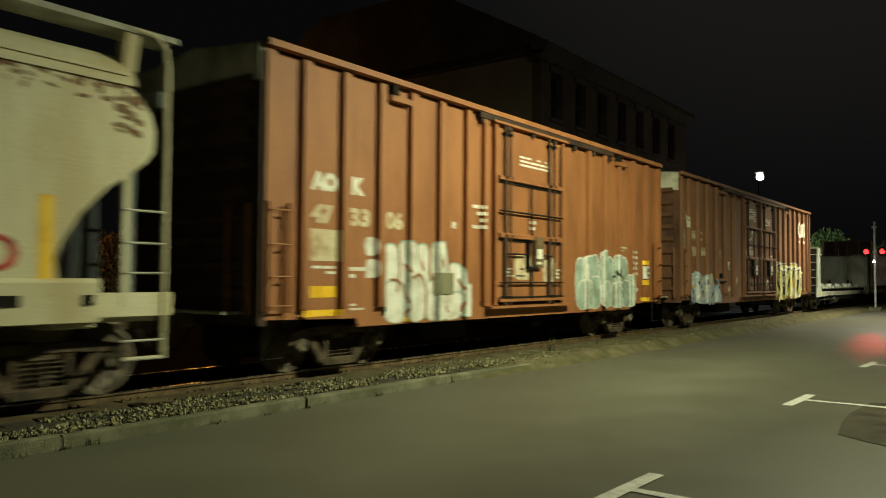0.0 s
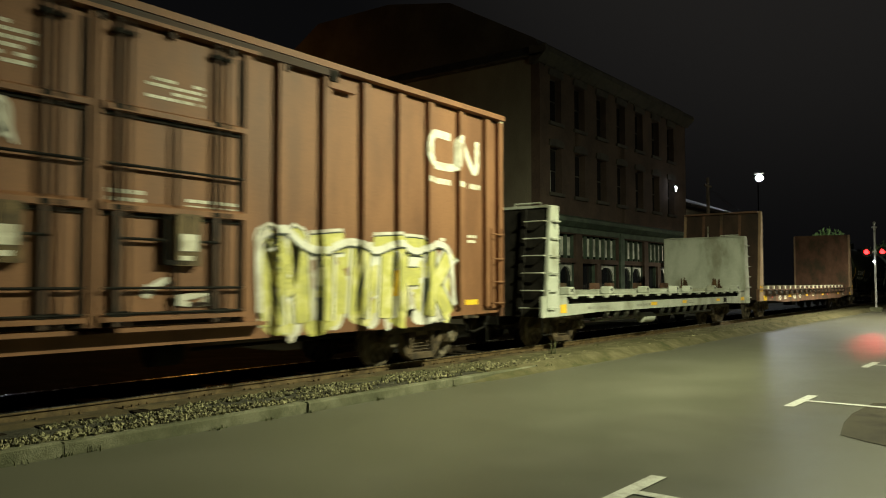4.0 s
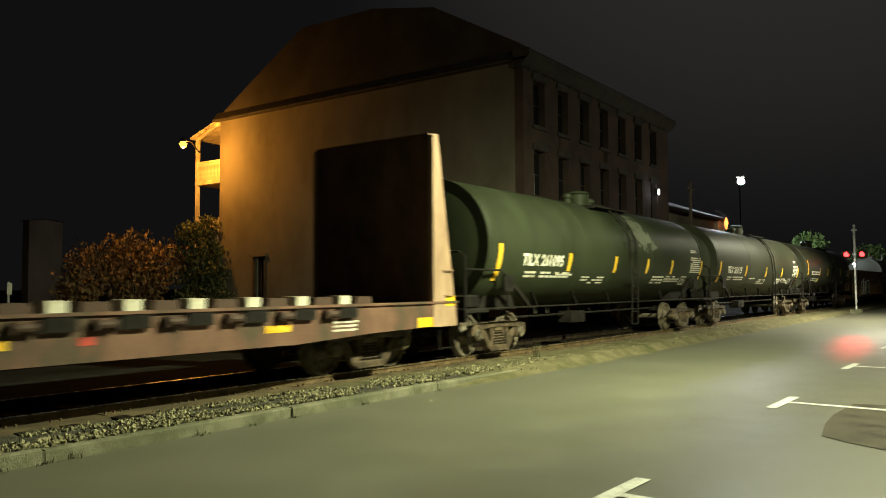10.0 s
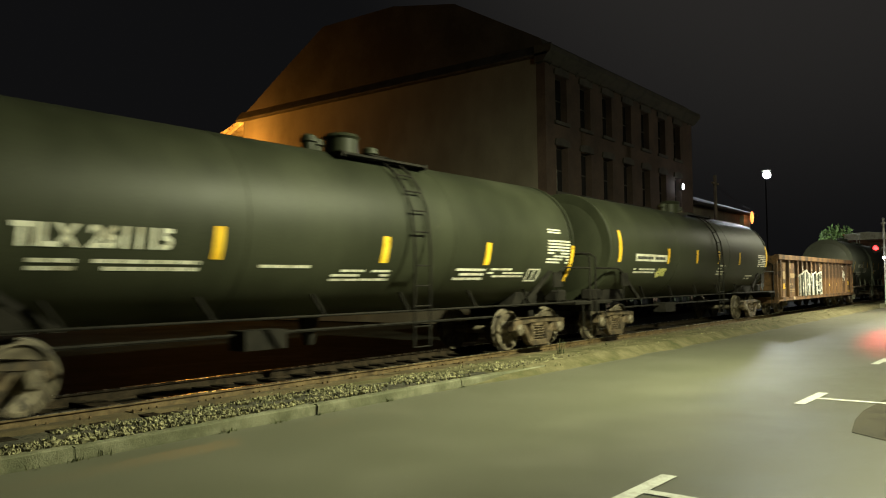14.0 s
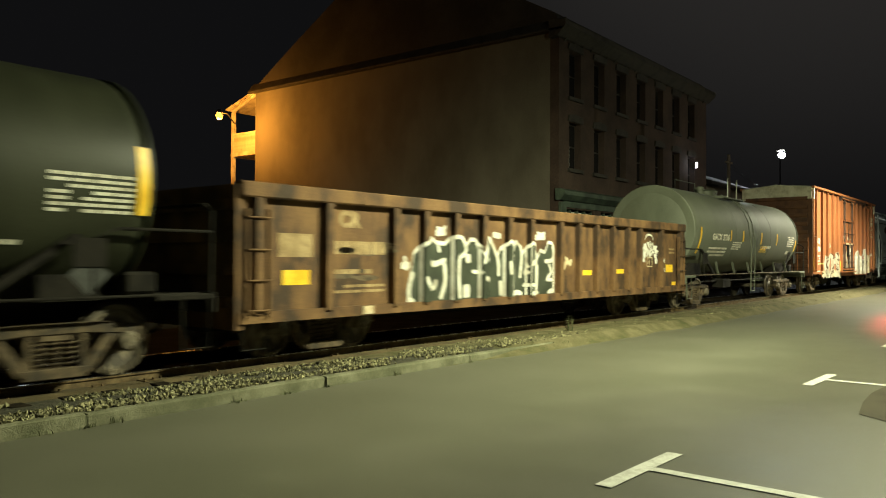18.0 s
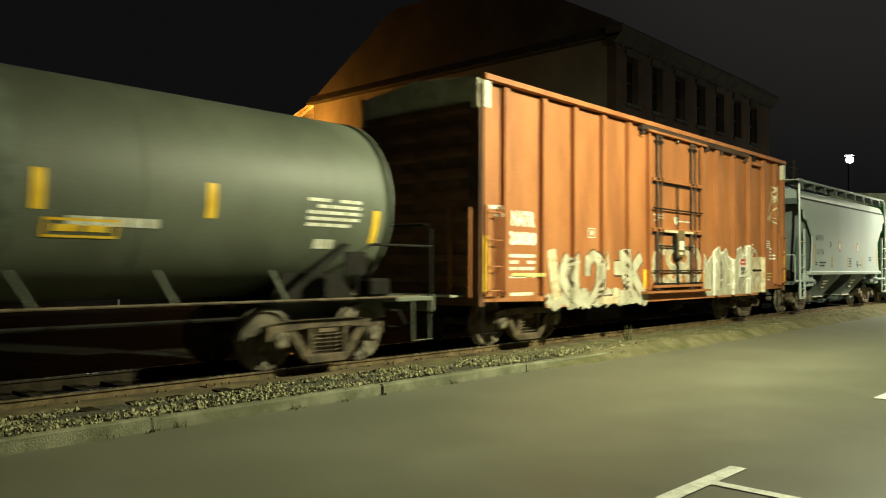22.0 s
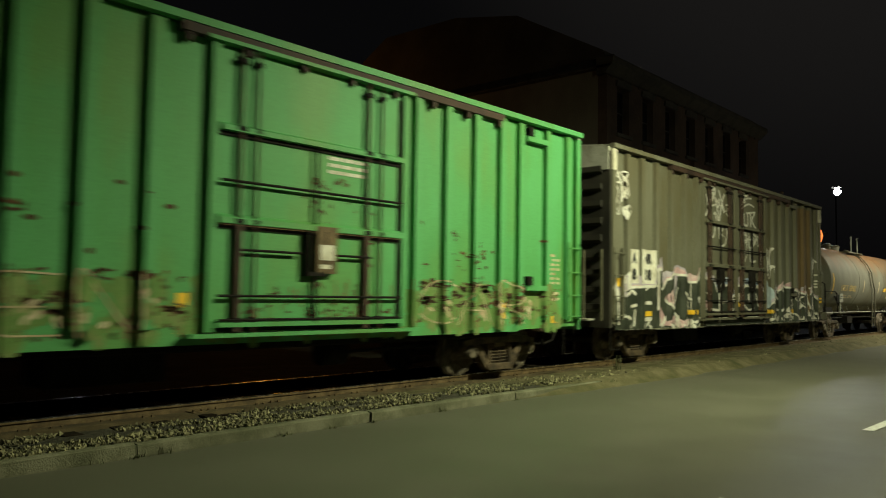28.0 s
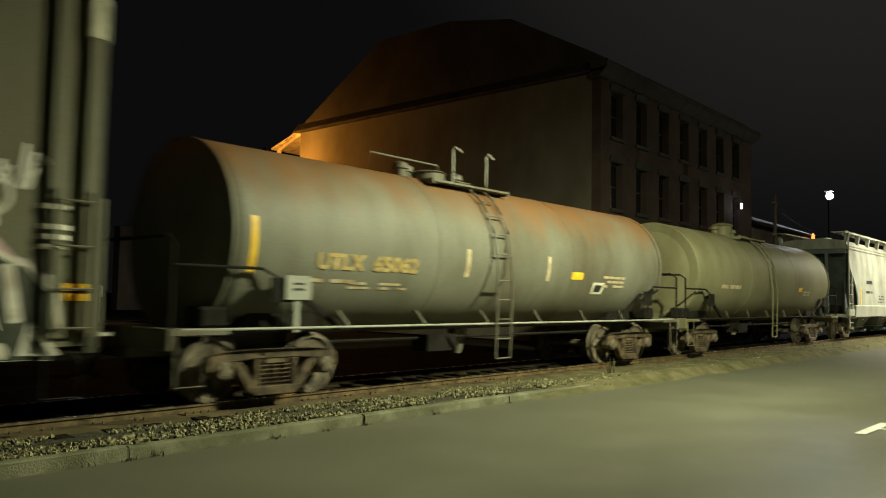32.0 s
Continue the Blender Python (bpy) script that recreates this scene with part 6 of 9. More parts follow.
def bulkhead_flat(label, x0, length, paint, deck_z, bulk_h, bulk_w, bulk_w2):
    car = thing("bulkhead_flatcar", label, "flatcar", "flatcars", pose(x0, YC, 0))
    L = length
    part("deck", Shape().box(0.4, L - 0.4, -1.45, 1.45, deck_z - 0.1, deck_z), TIE_WOOD, car)
    for s in (-1, 1):
        part("side_sill", Shape().prism([(0.0, deck_z), (L, deck_z), (L, deck_z - 0.42), (L - 2.6, deck_z - 0.48), (L - 4.2, deck_z - 0.56), (4.2, deck_z - 0.56), (2.6, deck_z - 0.48), (0.0, deck_z - 0.42)], min(s * 1.48, s * 1.58), max(s * 1.48, s * 1.58)), paint, car)
        part("sill_flange", Shape().box(0, L, min(s * 1.46, s * 1.62), max(s * 1.46, s * 1.62), deck_z - 0.01, deck_z + 0.03), paint, car)
    pocket = Shape().box(-0.2, 0.2, -1.65, -1.58, deck_z - 0.19, deck_z - 0.02).mesh("stake_pocket")
    n = int((L - 3) / 0.95)
    for k in range(n):
        x = 1.55 + k * 0.95
        part("stake_pocket", pocket, BLACK_STEEL, car).matrix_basis = pose(x, 0, 0)
        part("deck_block", Shape().box(-0.12, 0.12, -1.56, -1.25, deck_z + 0.03, deck_z + 0.17), CREAM_PAINT, car, "pale timber block").matrix_basis = pose(x, 0, 0)
        part("strap_winch", Shape().lathe([(-0.11, 0.04), (-0.1, 0.06), (0.1, 0.06), (0.11, 0.04)], "x", (0, -1.65, deck_z - 0.12), 10).box(-0.14, -0.11, -1.69, -1.56, deck_z - 0.19, deck_z - 0.05).box(0.11, 0.14, -1.69, -1.56, deck_z - 0.19, deck_z - 0.05), DARK_BAR, car).matrix_basis = pose(x - 0.40, 0, 0)
        part("deck_bracket", Shape().prism([(-0.2, deck_z + 0.03), (0.2, deck_z + 0.03), (0.17, deck_z + 0.15), (-0.17, deck_z + 0.15)], -1.55, -1.2), DARK_BAR, car).matrix_basis = pose(x + 0.475, 0, 0)
    top = deck_z + bulk_h
    for x, d in ((0.0, 1), (L, -1)):
        inner = x + d * (bulk_w2 if d < 0 else bulk_w)
        b = part("bulkhead", Shape().box(min(inner, inner - d * 0.06), max(inner, inner - d * 0.06), -1.5, 1.5, deck_z, top), paint, car, "tall steel bulkhead")
        back = part("back_plate", Shape().prism([(x + d * 0.06, deck_z - 0.4), (x + d * 0.10, deck_z - 0.4), (inner - d * 0.12, top), (inner - d * 0.15, top)], -1.49, 1.49), END_BLACK, b, "dark outer sheet")
        for yy in (-0.75, 0.0, 0.75):
            part("back_rib", Shape().prism([(x + d * 0.0, deck_z - 0.4), (x + d * 0.07, deck_z - 0.4), (inner - d * 0.14, top - 0.05), (inner - d * 0.19, top - 0.05)], yy - 0.05, yy + 0.05), FLAT_BROWN, back)
        part("grab_iron", Shape().tube([(inner - d * 0.16, 0.55, top - 0.5), (inner - d * 0.26, 0.55, top - 0.5), (inner - d * 0.3, 0.55, deck_z + 1.2), (inner - d * 0.4, 0.55, deck_z + 1.2)], 0.02, 6), GALVANISED, back)
        for s in (-1, 1):
            a, c = x + d * 0.02, inner
            part("bulkhead_side", Shape().prism([(a, deck_z - 0.45), (c, deck_z - 0.45), (c, top), (inner - d * 0.15, top + 0.04)], min(s * 1.50, s * 1.60), max(s * 1.50, s * 1.60)), FLAT_BEIGE, b)
        part("top_rail", Shape().box(min(inner, inner - d * 0.32), max(inner, inner - d * 0.15), -1.5, 1.5, top - 0.02, top + 0.05), paint, b)
        # notched stake rail up the inner edge of one bulkhead
        if d > 0:
            rack = part("stake_rail", Shape().box(min(inner, inner + d * 0.07), max(inner, inner + d * 0.07), -1.59, -1.50, deck_z + 0.04, top - 0.02), BLACK_STEEL, b, "dark notched rail")
            for k in range(12):
                zz = deck_z + 0.2 + k * 0.245
                part("notch_lug", Shape().box(min(inner + d * 0.07, inner + d * 0.115), max(inner + d * 0.07, inner + d * 0.115), -1.595, -1.51, zz, zz + 0.12), DARK_BAR, rack)
        for zz in (deck_z + 0.62, deck_z + 0.14):
            xa = x + d * (0.10 + 0.25 * zz / top)
            part("rung", Shape().tube([(xa, -1.58, zz), (xa, -1.64, zz), (xa + d * 0.24, -1.64, zz), (xa + d * 0.24, -1.58, zz)], 0.012, 6), FLAT_BEIGE, b)
        stirrup(car, x + d * 0.1, x + d * 0.5, z1=deck_z - 0.3)
        coupler(car, x, -d)
    part("underframe", Shape().box(0.3, L - 0.3, -0.3, 0.3, 0.72, deck_z - 0.1).box(L * 0.42, L * 0.46, -0.8, -0.4, 0.6, 0.95), BLACK_STEEL, car, "black centre sill", bevel=0.02)
    trucks(car, 2.0, L - 2.0)
    return car


def car_c():
    """The pale flatcar: a trussed side with bunks along the deck and a thick bulkhead at each end."""
    L, deck, top = 16.4, 1.42, 3.50
    car = thing("bulkhead_flatcar", "pale green bulkhead flatcar with a trussed frame and an empty deck", "flatcar", "flatcars", pose(43.4, YC, 0))
    part("deck", Shape().box(0.5, L - 0.5, -1.38, 1.38, deck - 0.09, deck - 0.03), PALE_GREEN, car)
    for s in (-1, 1):
        y = lambda a, b: (min(s * a, s * b), max(s * a, s * b))
        part("side_sill", Shape().prism([(0.15, 0.94), (0.15, deck), (1.3, deck), (1.4, 1.22), (14.95, 1.22), (15.05, deck), (L - 0.1, deck), (L - 0.1, 0.92), (15.0, 0.95), (13.5, 0.99), (3.0, 0.99), (1.4, 0.95)], *y(1.52, 1.58)), PALE_GREEN, car)
        part("sill_web", Shape().box(1.3, 15.05, *y(1.40, 1.43), 1.15, deck - 0.02), BLACK_STEEL, car)
        part("deck_flange", Shape().box(0.6, L - 0.6, *y(1.38, 1.6), deck - 0.02, deck + 0.012), PALE_GREEN, car)
    lug = Shape().prism([(-0.16, deck - 0.02), (0.16, deck - 0.02), (0.09, deck - 0.075), (-0.09, deck - 0.075)], -1.6, -1.54).mesh("tie_down_lug")
    for k in range(16):
        part("tie_down_lug", lug, PALE_GREEN, car).matrix_basis = pose(1.7 + k * 0.88, 0, 0)
    for x in (1.55, 3.75, 6.16, 8.52, 9.69, 12.10, 14.79):
        b = part("stake_pocket", Shape().box(x - 0.13, x + 0.13, -1.6, -1.34, deck + 0.012, deck + 0.21), PALE_GREEN, car, bevel=0.02)
        part("pocket_hole", Shape().box(x - 0.045, x + 0.045, -1.604, -1.599, deck + 0.09, deck + 0.16), BLACK_PAINT, b)
        part("bunk", Shape().box(x - 0.14, x + 0.14, -1.3, 1.3, deck - 0.03, deck + 0.10), PALE_GREEN, car, "low cross bunk")
        part("far_stake", Shape().box(x + 0.3, x + 0.62, 1.34, 1.56, deck + 0.012, deck + 0.30), FLAT_BROWN, car, "brown stake on the far side")
    for yy in (-0.5, 0.45):
        part("deck_runner", Shape().box(1.2, L - 1.2, yy - 0.14, yy + 0.14, deck - 0.02, deck + 0.07), HOPPER_DULL, car)
    # truss below the deck
    part("bottom_chord", Shape().box(3.6, 13.0, -1.16, -1.04, 0.70, 0.76), HOPPER_DULL, car)
    for k in range(13):
        x = 4.2 + 0.67 * k
        if not 6.3 < x < 7.8:
            part("truss_web", Shape().prism([(x, 0.74), (x + 0.24, 0.74), (x + 0.5, 1.0), (x + 0.26, 1.0)], -1.13, -1.09), PALE_GREEN if k > 7 else HOPPER_DULL, car)
    part("air_reservoir", Shape().lathe([(0, 0.04), (0.06, 0.15), (0.84, 0.15), (0.9, 0.04)], "x", (6.62, -1.15, 0.70), 16), PALE_GREEN, car, "pale green air tank")
    # bulkheads
    for inner, d in ((0.92, 1), (15.68, -1)):
        out_top, out_low = inner - d * 0.36, inner - d * 0.62
        b = part("bulkhead", Shape().box(min(inner, inner - d * 0.05), max(inner, inner - d * 0.05), -1.5, 1.5, deck - 0.05, top), PALE_GREEN, car, "tall steel bulkhead")
        part("back_plate", Shape().prism([(out_low, 0.95), (out_low + d * 0.04, 0.95), (out_top + d * 0.06, top - 0.02), (out_top + d * 0.02, top - 0.02)], -1.48, 1.48), BLACK_STEEL, b, "dark outer sheet")
        for yy in (-0.9, 0.0, 0.9):
            part("back_rib", Shape().prism([(out_low - d * 0.05, 0.95), (out_low, 0.95), (out_top + d * 0.02, top - 0.05), (out_top - d * 0.03, top - 0.05)], yy - 0.06, yy + 0.06), BLACK_STEEL, b)
        for s in (-1, 1):
            part("bulkhead_side", Shape().prism([(out_low, 0.93), (inner, 0.93), (inner, top + 0.02), (out_top, top + 0.02)], min(s * 1.5, s * 1.605), max(s * 1.5, s * 1.605)), PALE_GREEN, b, bevel=0.015)
        part("top_cap", Shape().box(min(inner, out_top), max(inner, out_top), -1.5, 1.5, top - 0.03, top + 0.03), PALE_GREEN, b)
        part("top_handle", Shape().tube([(inner - d * 0.3, -1.3, top + 0.02), (inner - d * 0.3, -1.3, top + 0.09), (inner - d * 0.3, -0.6, top + 0.09), (inner - d * 0.3, -0.6, top + 0.02)], 0.02, 6), PALE_GREEN, b)
        for k in range(6):
            zz = 1.15 + 0.4 * k
            xe = out_low + (out_top - out_low) * (zz - 0.93) / (top - 0.93)
            part("rung", Shape().tube([(xe + d * 0.02, -1.6, zz), (xe + d * 0.02, -1.67, zz), (xe + d * 0.36, -1.67, zz), (xe + d * 0.36, -1.6, zz)], 0.016, 6), PALE_GREEN, b)
            part("end_rung", Shape().tube([(xe, -1.5, zz), (xe - d * 0.09, -1.5, zz), (xe - d * 0.09, -0.95, zz), (xe, -0.95, zz)], 0.016, 6), GALVANISED, b)
        g = Shape()
        paint_blob(g, lambda x: -1.608, inner - d * 0.2, 3.08, 0.03, 0.12)
        part("slot", g, BLACK_PAINT, b)
    rnd = random.Random(17)
    for yy in (-0.55, 0.75):
        g = Shape()
        for k in range(6):
            w, h = rnd.uniform(0.04, 0.12), rnd.uniform(0.15, 0.55)
            y0 = yy + rnd.uniform(-0.15, 0.15)
            xx = 15.68 - 0.056 - 0.0004 * k
            g.add([(xx, y0 - w, deck + 0.02), (xx, y0 + w, deck + 0.02), (xx, y0 + w * 0.4, deck + h), (xx, y0 - w * 0.4, deck + h)], [(0, 1, 2, 3)])
        part("rust_stain", g, GRIME, car, "brown stain on the bulkhead's inner face")
    d = lambda x: -1.585
    yellow_bars(car, d, [(15.13, 15.58, 1.05, 1.18), (1.0, 1.3, 1.02, 1.22), (6.42, 6.88, 1.08, 1.17), (8.97, 9.36, 1.08, 1.17), (12.26, 12.68, 1.08, 1.17)])
    part("latch", Shape().box(13.1, 13.38, -1.6, -1.58, 1.04, 1.19), BLACK_STEEL, car, "dark latch")
    small_print(car, d, [(2.4, 3.6, 1.04, 1.18, 1), (5.4, 6.4, 1.05, 1.17, 1), (9.4, 10.0, 1.06, 1.17, 2)], HOPPER_DULL, 6)
    part("underframe", Shape().box(0.3, L - 0.3, -0.3, 0.3, 0.72, deck - 0.1), BLACK_STEEL, car, "black centre sill", bevel=0.02)
    for x, dd in ((0.15, -1), (L - 0.1, 1)):
        stirrup(car, x - dd * 0.1, x - dd * 0.5, z1=1.0)
        coupler(car, x, dd)
    trucks(car, 2.0, 14.1)
    return car


def car_d():
    car = bulkhead_flat("long brown bulkhead flatcar with pale timber blocks along its deck", 61.05, 20.85, FLAT_BROWN, 1.42, 3.2, 0.62, 0.78)
    d = lambda x: -1.585
    words(car, "PO", 3.06, 3.52, 0.97, 1.15, -1.587, WHITE_PAINT, 0.02)
    words(car, "GX", 4.0, 4.46, 0.99, 1.16, -1.587, WHITE_PAINT, 0.02)
    words(car, "622", 5.70, 6.22, 1.0, 1.17, -1.587, WHITE_PAINT, 0.015)
    words(car, "302", 6.74, 7.22, 1.01, 1.18, -1.587, WHITE_PAINT, 0.015)
    yellow_bars(car, d, [(0.68, 1.16, 0.98, 1.18), (4.8, 5.3, 1.08, 1.19), (8.2, 8.68, 1.06, 1.17), (11.9, 12.4, 1.06, 1.17), (16.0, 16.5, 1.06, 1.17), (19.6, 20.2, 0.98, 1.16)])
    yellow_bars(car, lambda x: -1.606, [(0.06, 0.52, 1.36, 1.47), (0.06, 0.52, 1.5, 1.59), (20.45, 20.75, 1.36, 1.55)])
    g = Shape()
    paint_rect(g, d, 1.9, 2.1, 1.06, 1.16)
    part("red_mark", g, RED_PAINT, car, "small red mark")
    g = Shape()
    paint_rect(g, d, 13.2, 13.4, 1.06, 1.16)
    part("red_mark", g, RED_PAINT, car, "small red mark")
    small_print(car, d, [(17.4, 18.0, 1.0, 1.2, 3), (9.6, 10.1, 1.04, 1.18, 2)], WHITE_PAINT, 7)
    return car


def tank_depth(R, zc, lift):
    return lambda z: -math.sqrt(max(0.05, (R + lift) ** 2 - (z - zc) ** 2))


def curved(shape_or_mesh, R, zc, lift):
    """Lays flat paint (x, z) onto the tank's side."""
    verts = shape_or_mesh.v if isinstance(shape_or_mesh, Shape) else None
    if verts is not None:
        shape_or_mesh.v = [(x, tank_depth(R, zc, lift)(z), z) for x, y, z in verts]
    return shape_or_mesh


def tank_rect(g, R, zc, lift, x0, x1, z0, z1, slant=0.0, n=5):
    d = tank_depth(R, zc, lift)
    k = len(g.v)
    for i in range(n + 1):
        z = z0 + (z1 - z0) * i / n
        s = slant * i / n
        g.v += [(x0 + s, d(z), z), (x1 + s, d(z), z)]
    g.f += [(k + 2 * i, k + 2 * i + 1, k + 2 * i + 3, k + 2 * i + 2) for i in range(n)]


def tank_words(car, text, x0, x1, z0, z1, R, zc, material):
    me = sized_lettering(text, x1 - x0, z1 - z0, 0.014)
    d = tank_depth(R, zc, 0.014)
    for v in me.vertices:
        x, z = v.co.x + x0, v.co.z + z0
        v.co = (x, d(z), z)
    return part("lettering", me, material, car)


def tank_print(car, boxes, R, zc, material, seed):
    rnd = random.Random(seed)
    g = Shape()
    for x0, x1, z0, z1, rows in boxes:
        h = (z1 - z0) / rows
        for r in range(rows):
            x = x0
            while x < x1 - 0.03:
                w = min(rnd.uniform(0.1, 0.3), x1 - x)
                if rnd.random() < 0.9:
                    tank_rect(g, R, zc, 0.008, x, x + 0.9 * w, z0 + h * (r + 0.2), z0 + h * (r + 0.75), n=1)
                x += w
    part("small_print", g, material, car)["kind"] = "stuff"


def rust_topped(m, low, high):
    """The paint with rust bleeding down from the tank's top, ragged by stains."""
    m = m.copy()
    m.name = "rust_topped_tank"
    n, ln = m.node_tree.nodes, m.node_tree.links
    b = n["Principled BSDF"]
    paint = b.inputs["Base Color"].links[0].from_socket
    tc, split, wave, wide, add, span, mix = (n.new("ShaderNode" + k) for k in ("TexCoord", "SeparateXYZ", "TexNoise", "Mapping", "Math", "MapRange", "Mix"))
    ln.new(tc.outputs["Object"], split.inputs[0])
    ln.new(tc.outputs["Object"], wide.inputs[0])
    wide.inputs["Scale"].default_value = (1.0, 0.5, 0.25)
    ln.new(wide.outputs[0], wave.inputs["Vector"])
    wave.inputs["Scale"].default_value, wave.inputs["Detail"].default_value = 1.3, 6.0
    add.operation = "MULTIPLY_ADD"
    ln.new(wave.outputs["Fac"], add.inputs[0])
    add.inputs[1].default_value = 1.7
    ln.new(split.outputs["Z"], add.inputs[2])
    span.inputs["From Min"].default_value, span.inputs["From Max"].default_value = low + 0.85, high + 0.85
    span.inputs["To Max"].default_value = 0.85
    ln.new(add.outputs[0], span.inputs["Value"])
    mix.data_type = "RGBA"
    ln.new(span.outputs[0], mix.inputs[0])
    ln.new(paint, mix.inputs[6])
    mix.inputs[7].default_value = (0.20, 0.092, 0.030, 1)
    ln.new(mix.outputs[2], b.inputs["Base Color"])
    return m


def tank_car(label, x0, length, R, zc, paint, ladder_x, rail_z=1.26, dome="low", frame_paint=None, rod_paint=None):
    """A tank car; its shell reaches from x = 0 to length."""
    car = thing("tank_car", label, "tank car", "tank cars", pose(x0, YC, 0))
    L, h = length, 0.46
    # shallow dished head with a tight knuckle
    prof = [(0.02 + 0.25 * u * u, max(0.02, R * u)) for u in (0, 0.25, 0.5, 0.7, 0.84, 0.91)]
    x0k, r0k = prof[-1]
    prof += [(x0k + (h - x0k) * (1 - math.cos(a)), r0k + (R - r0k) * math.sin(a)) for a in [math.pi / 2 * q / 6 for q in range(1, 7)]]
    prof = [(x - 0.06, r) for x, r in prof]
    prof = prof + [(L - x, r) for x, r in reversed(prof)]
    part("tank_shell", Shape().lathe(prof, "x", (0, 0, zc), 72), paint, car)
    for x in (0.16, L / 3, 2 * L / 3, L - 0.16):
        part("weld_seam", Shape().lathe([(x - 0.03, R - 0.01), (x - 0.02, R + 0.006), (x + 0.02, R + 0.006), (x + 0.03, R - 0.01)], "x", (0, 0, zc), 72), paint, car)
    fp, tp = frame_paint or BLACK_STEEL, frame_paint or paint
    # running board rod along each side
    for s in (-1, 1):
        part("side_rod", Shape().tube([(-0.55, s * 1.42, rail_z), (0.4, s * 1.5, rail_z), (L - 0.4, s * 1.5, rail_z), (L + 0.55, s * 1.42, rail_z)], 0.02, 8), rod_paint or BLACK_STEEL, car, "thin side rod")
    for k in range(6):
        x = 2.2 + k * (L - 4.4) / 5
        part("rod_strut", Shape().prism([(x - 0.02, rail_z), (x + 0.025, rail_z), (x - 0.24, zc - R * 0.72), (x - 0.28, zc - R * 0.72)], -1.5, -1.44), fp, car)
    for x, d in ((0.0, -1), (L, 1)):
        xe = x + d * 0.72
        sill = part("end_platform", Shape().box(min(xe, x - d * 1.9), max(xe, x - d * 1.9), -0.35, 0.35, 0.85, 1.22).box(min(xe, x - d * 0.1), max(xe, x - d * 0.1), -1.5, 1.5, 1.18, 1.26).box(min(xe, xe + d * 0.06), max(xe, xe + d * 0.06), -1.5, 1.5, 1.0, 1.28), fp, car, bevel=0.015)
        part("end_rail", Shape().tube([(xe, -1.45, 1.26), (xe, -1.45, 2.35), (xe, -1.3, 2.45), (xe, 1.3, 2.45), (xe, 1.45, 2.35), (xe, 1.45, 1.26)], 0.026, 8), BLACK_STEEL, sill)
        part("corner_post", Shape().tube([(x - d * 0.9, -1.46, 1.26), (x - d * 0.9, -1.46, 1.95), (x - d * 0.6, -1.46, 2.08), (xe, -1.46, 2.08)], 0.022, 8), BLACK_STEEL, sill)
        part("saddle", Shape().prism([(x - d * 0.5, 1.2), (x - d * 2.1, 1.2), (x - d * 1.75, zc - R * 0.55), (x - d * 1.0, zc - R * 0.55)], -0.95, 0.95), BLACK_STEEL, car)
        part("saddle_brace", Shape().prism([(x - d * 2.3, 1.22), (x - d * 2.1, 1.22), (x - d * 0.95, zc - R * 0.45), (x - d * 1.08, zc - R * 0.44)], -1.36, -1.30), BLACK_STEEL, car)
        part("placard_holder", Shape().box(x - d * 0.95 - 0.2, x - d * 0.95 + 0.2, -1.49, -1.46, 1.62, 1.96), BLACK_STEEL, car)
        for k in range(2):
            part("end_step", Shape().tube([(xe - d * 0.05, -1.48, 1.2), (xe - d * 0.05, -1.5, 0.55), (xe - d * 0.45, -1.5, 0.55), (xe - d * 0.45, -1.48, 1.2)], 0.018, 6), fp, sill) if k == 0 else None
        part("brake_gear", Shape().box(x - d * 0.1 - 0.2, x - d * 0.1 + 0.25, -1.1, -0.7, 1.26, 1.55), BLACK_STEEL, sill, bevel=0.04)
        coupler(car, xe, d)
    # ladder and top fittings
    lx = ladder_x
    lad = Shape()
    for dx in (-0.22, 0.22):
        pts = [(lx + dx, -1.56, 0.62), (lx + dx, -1.60, zc - R * 0.25)]
        pts += [(lx + dx, -(R + 0.09) * math.cos(a), zc + (R + 0.09) * math.sin(a)) for a in [radians(q) for q in (0, 15, 30, 45, 60, 72)]]
        lad.tube(pts, 0.024, 6)
    la = part("ladder", lad, fp, car)
    for k in range(5):
        z = 0.62 + k * 0.36
        part("rung", Shape().tube([(lx - 0.22, -1.57, z), (lx + 0.22, -1.57, z)], 0.015, 6), fp, la)
    for q in range(0, 75, 14):
        a = radians(q)
        part("rung", Shape().tube([(lx - 0.22, -(R + 0.09) * math.cos(a), zc + (R + 0.09) * math.sin(a)), (lx + 0.22, -(R + 0.09) * math.cos(a), zc + (R + 0.09) * math.sin(a))], 0.015, 6), fp, la)
    top = zc + R
    pf = part("top_platform", Shape().box(lx - 1.3, lx + 0.9, -0.95, -0.55, top - 0.16, top - 0.12).box(lx - 1.3, lx + 0.9, 0.55, 0.95, top - 0.16, top - 0.12).box(lx - 1.35, lx - 1.3, -0.95, 0.95, top - 0.2, top - 0.1).box(lx + 0.9, lx + 0.95, -0.95, 0.95, top - 0.2, top - 0.1), fp, car, "walkway round the manway")
    lid = 0.5 if dome == "tall" else 1.0
    part("manway", Shape().lathe([(-0.1, 0.32), (0.30 * lid, 0.32), (0.34 * lid, 0.36), (0.40 * lid, 0.30), (0.44 * lid, 0.1)], "z", (lx - 0.45, 0, top), 20), tp, car)
    for k, (dx, dy) in enumerate(((-1.0, 0.1), (0.35, 0.0), (0.6, 0.25), (-1.35, -0.1))):
        part("valve", Shape().lathe([(-0.08, 0.12), (0.12, 0.12), (0.14, 0.16), (0.24, 0.14), (0.28, 0.05)], "z", (lx + dx, dy, top), 12), tp, car)
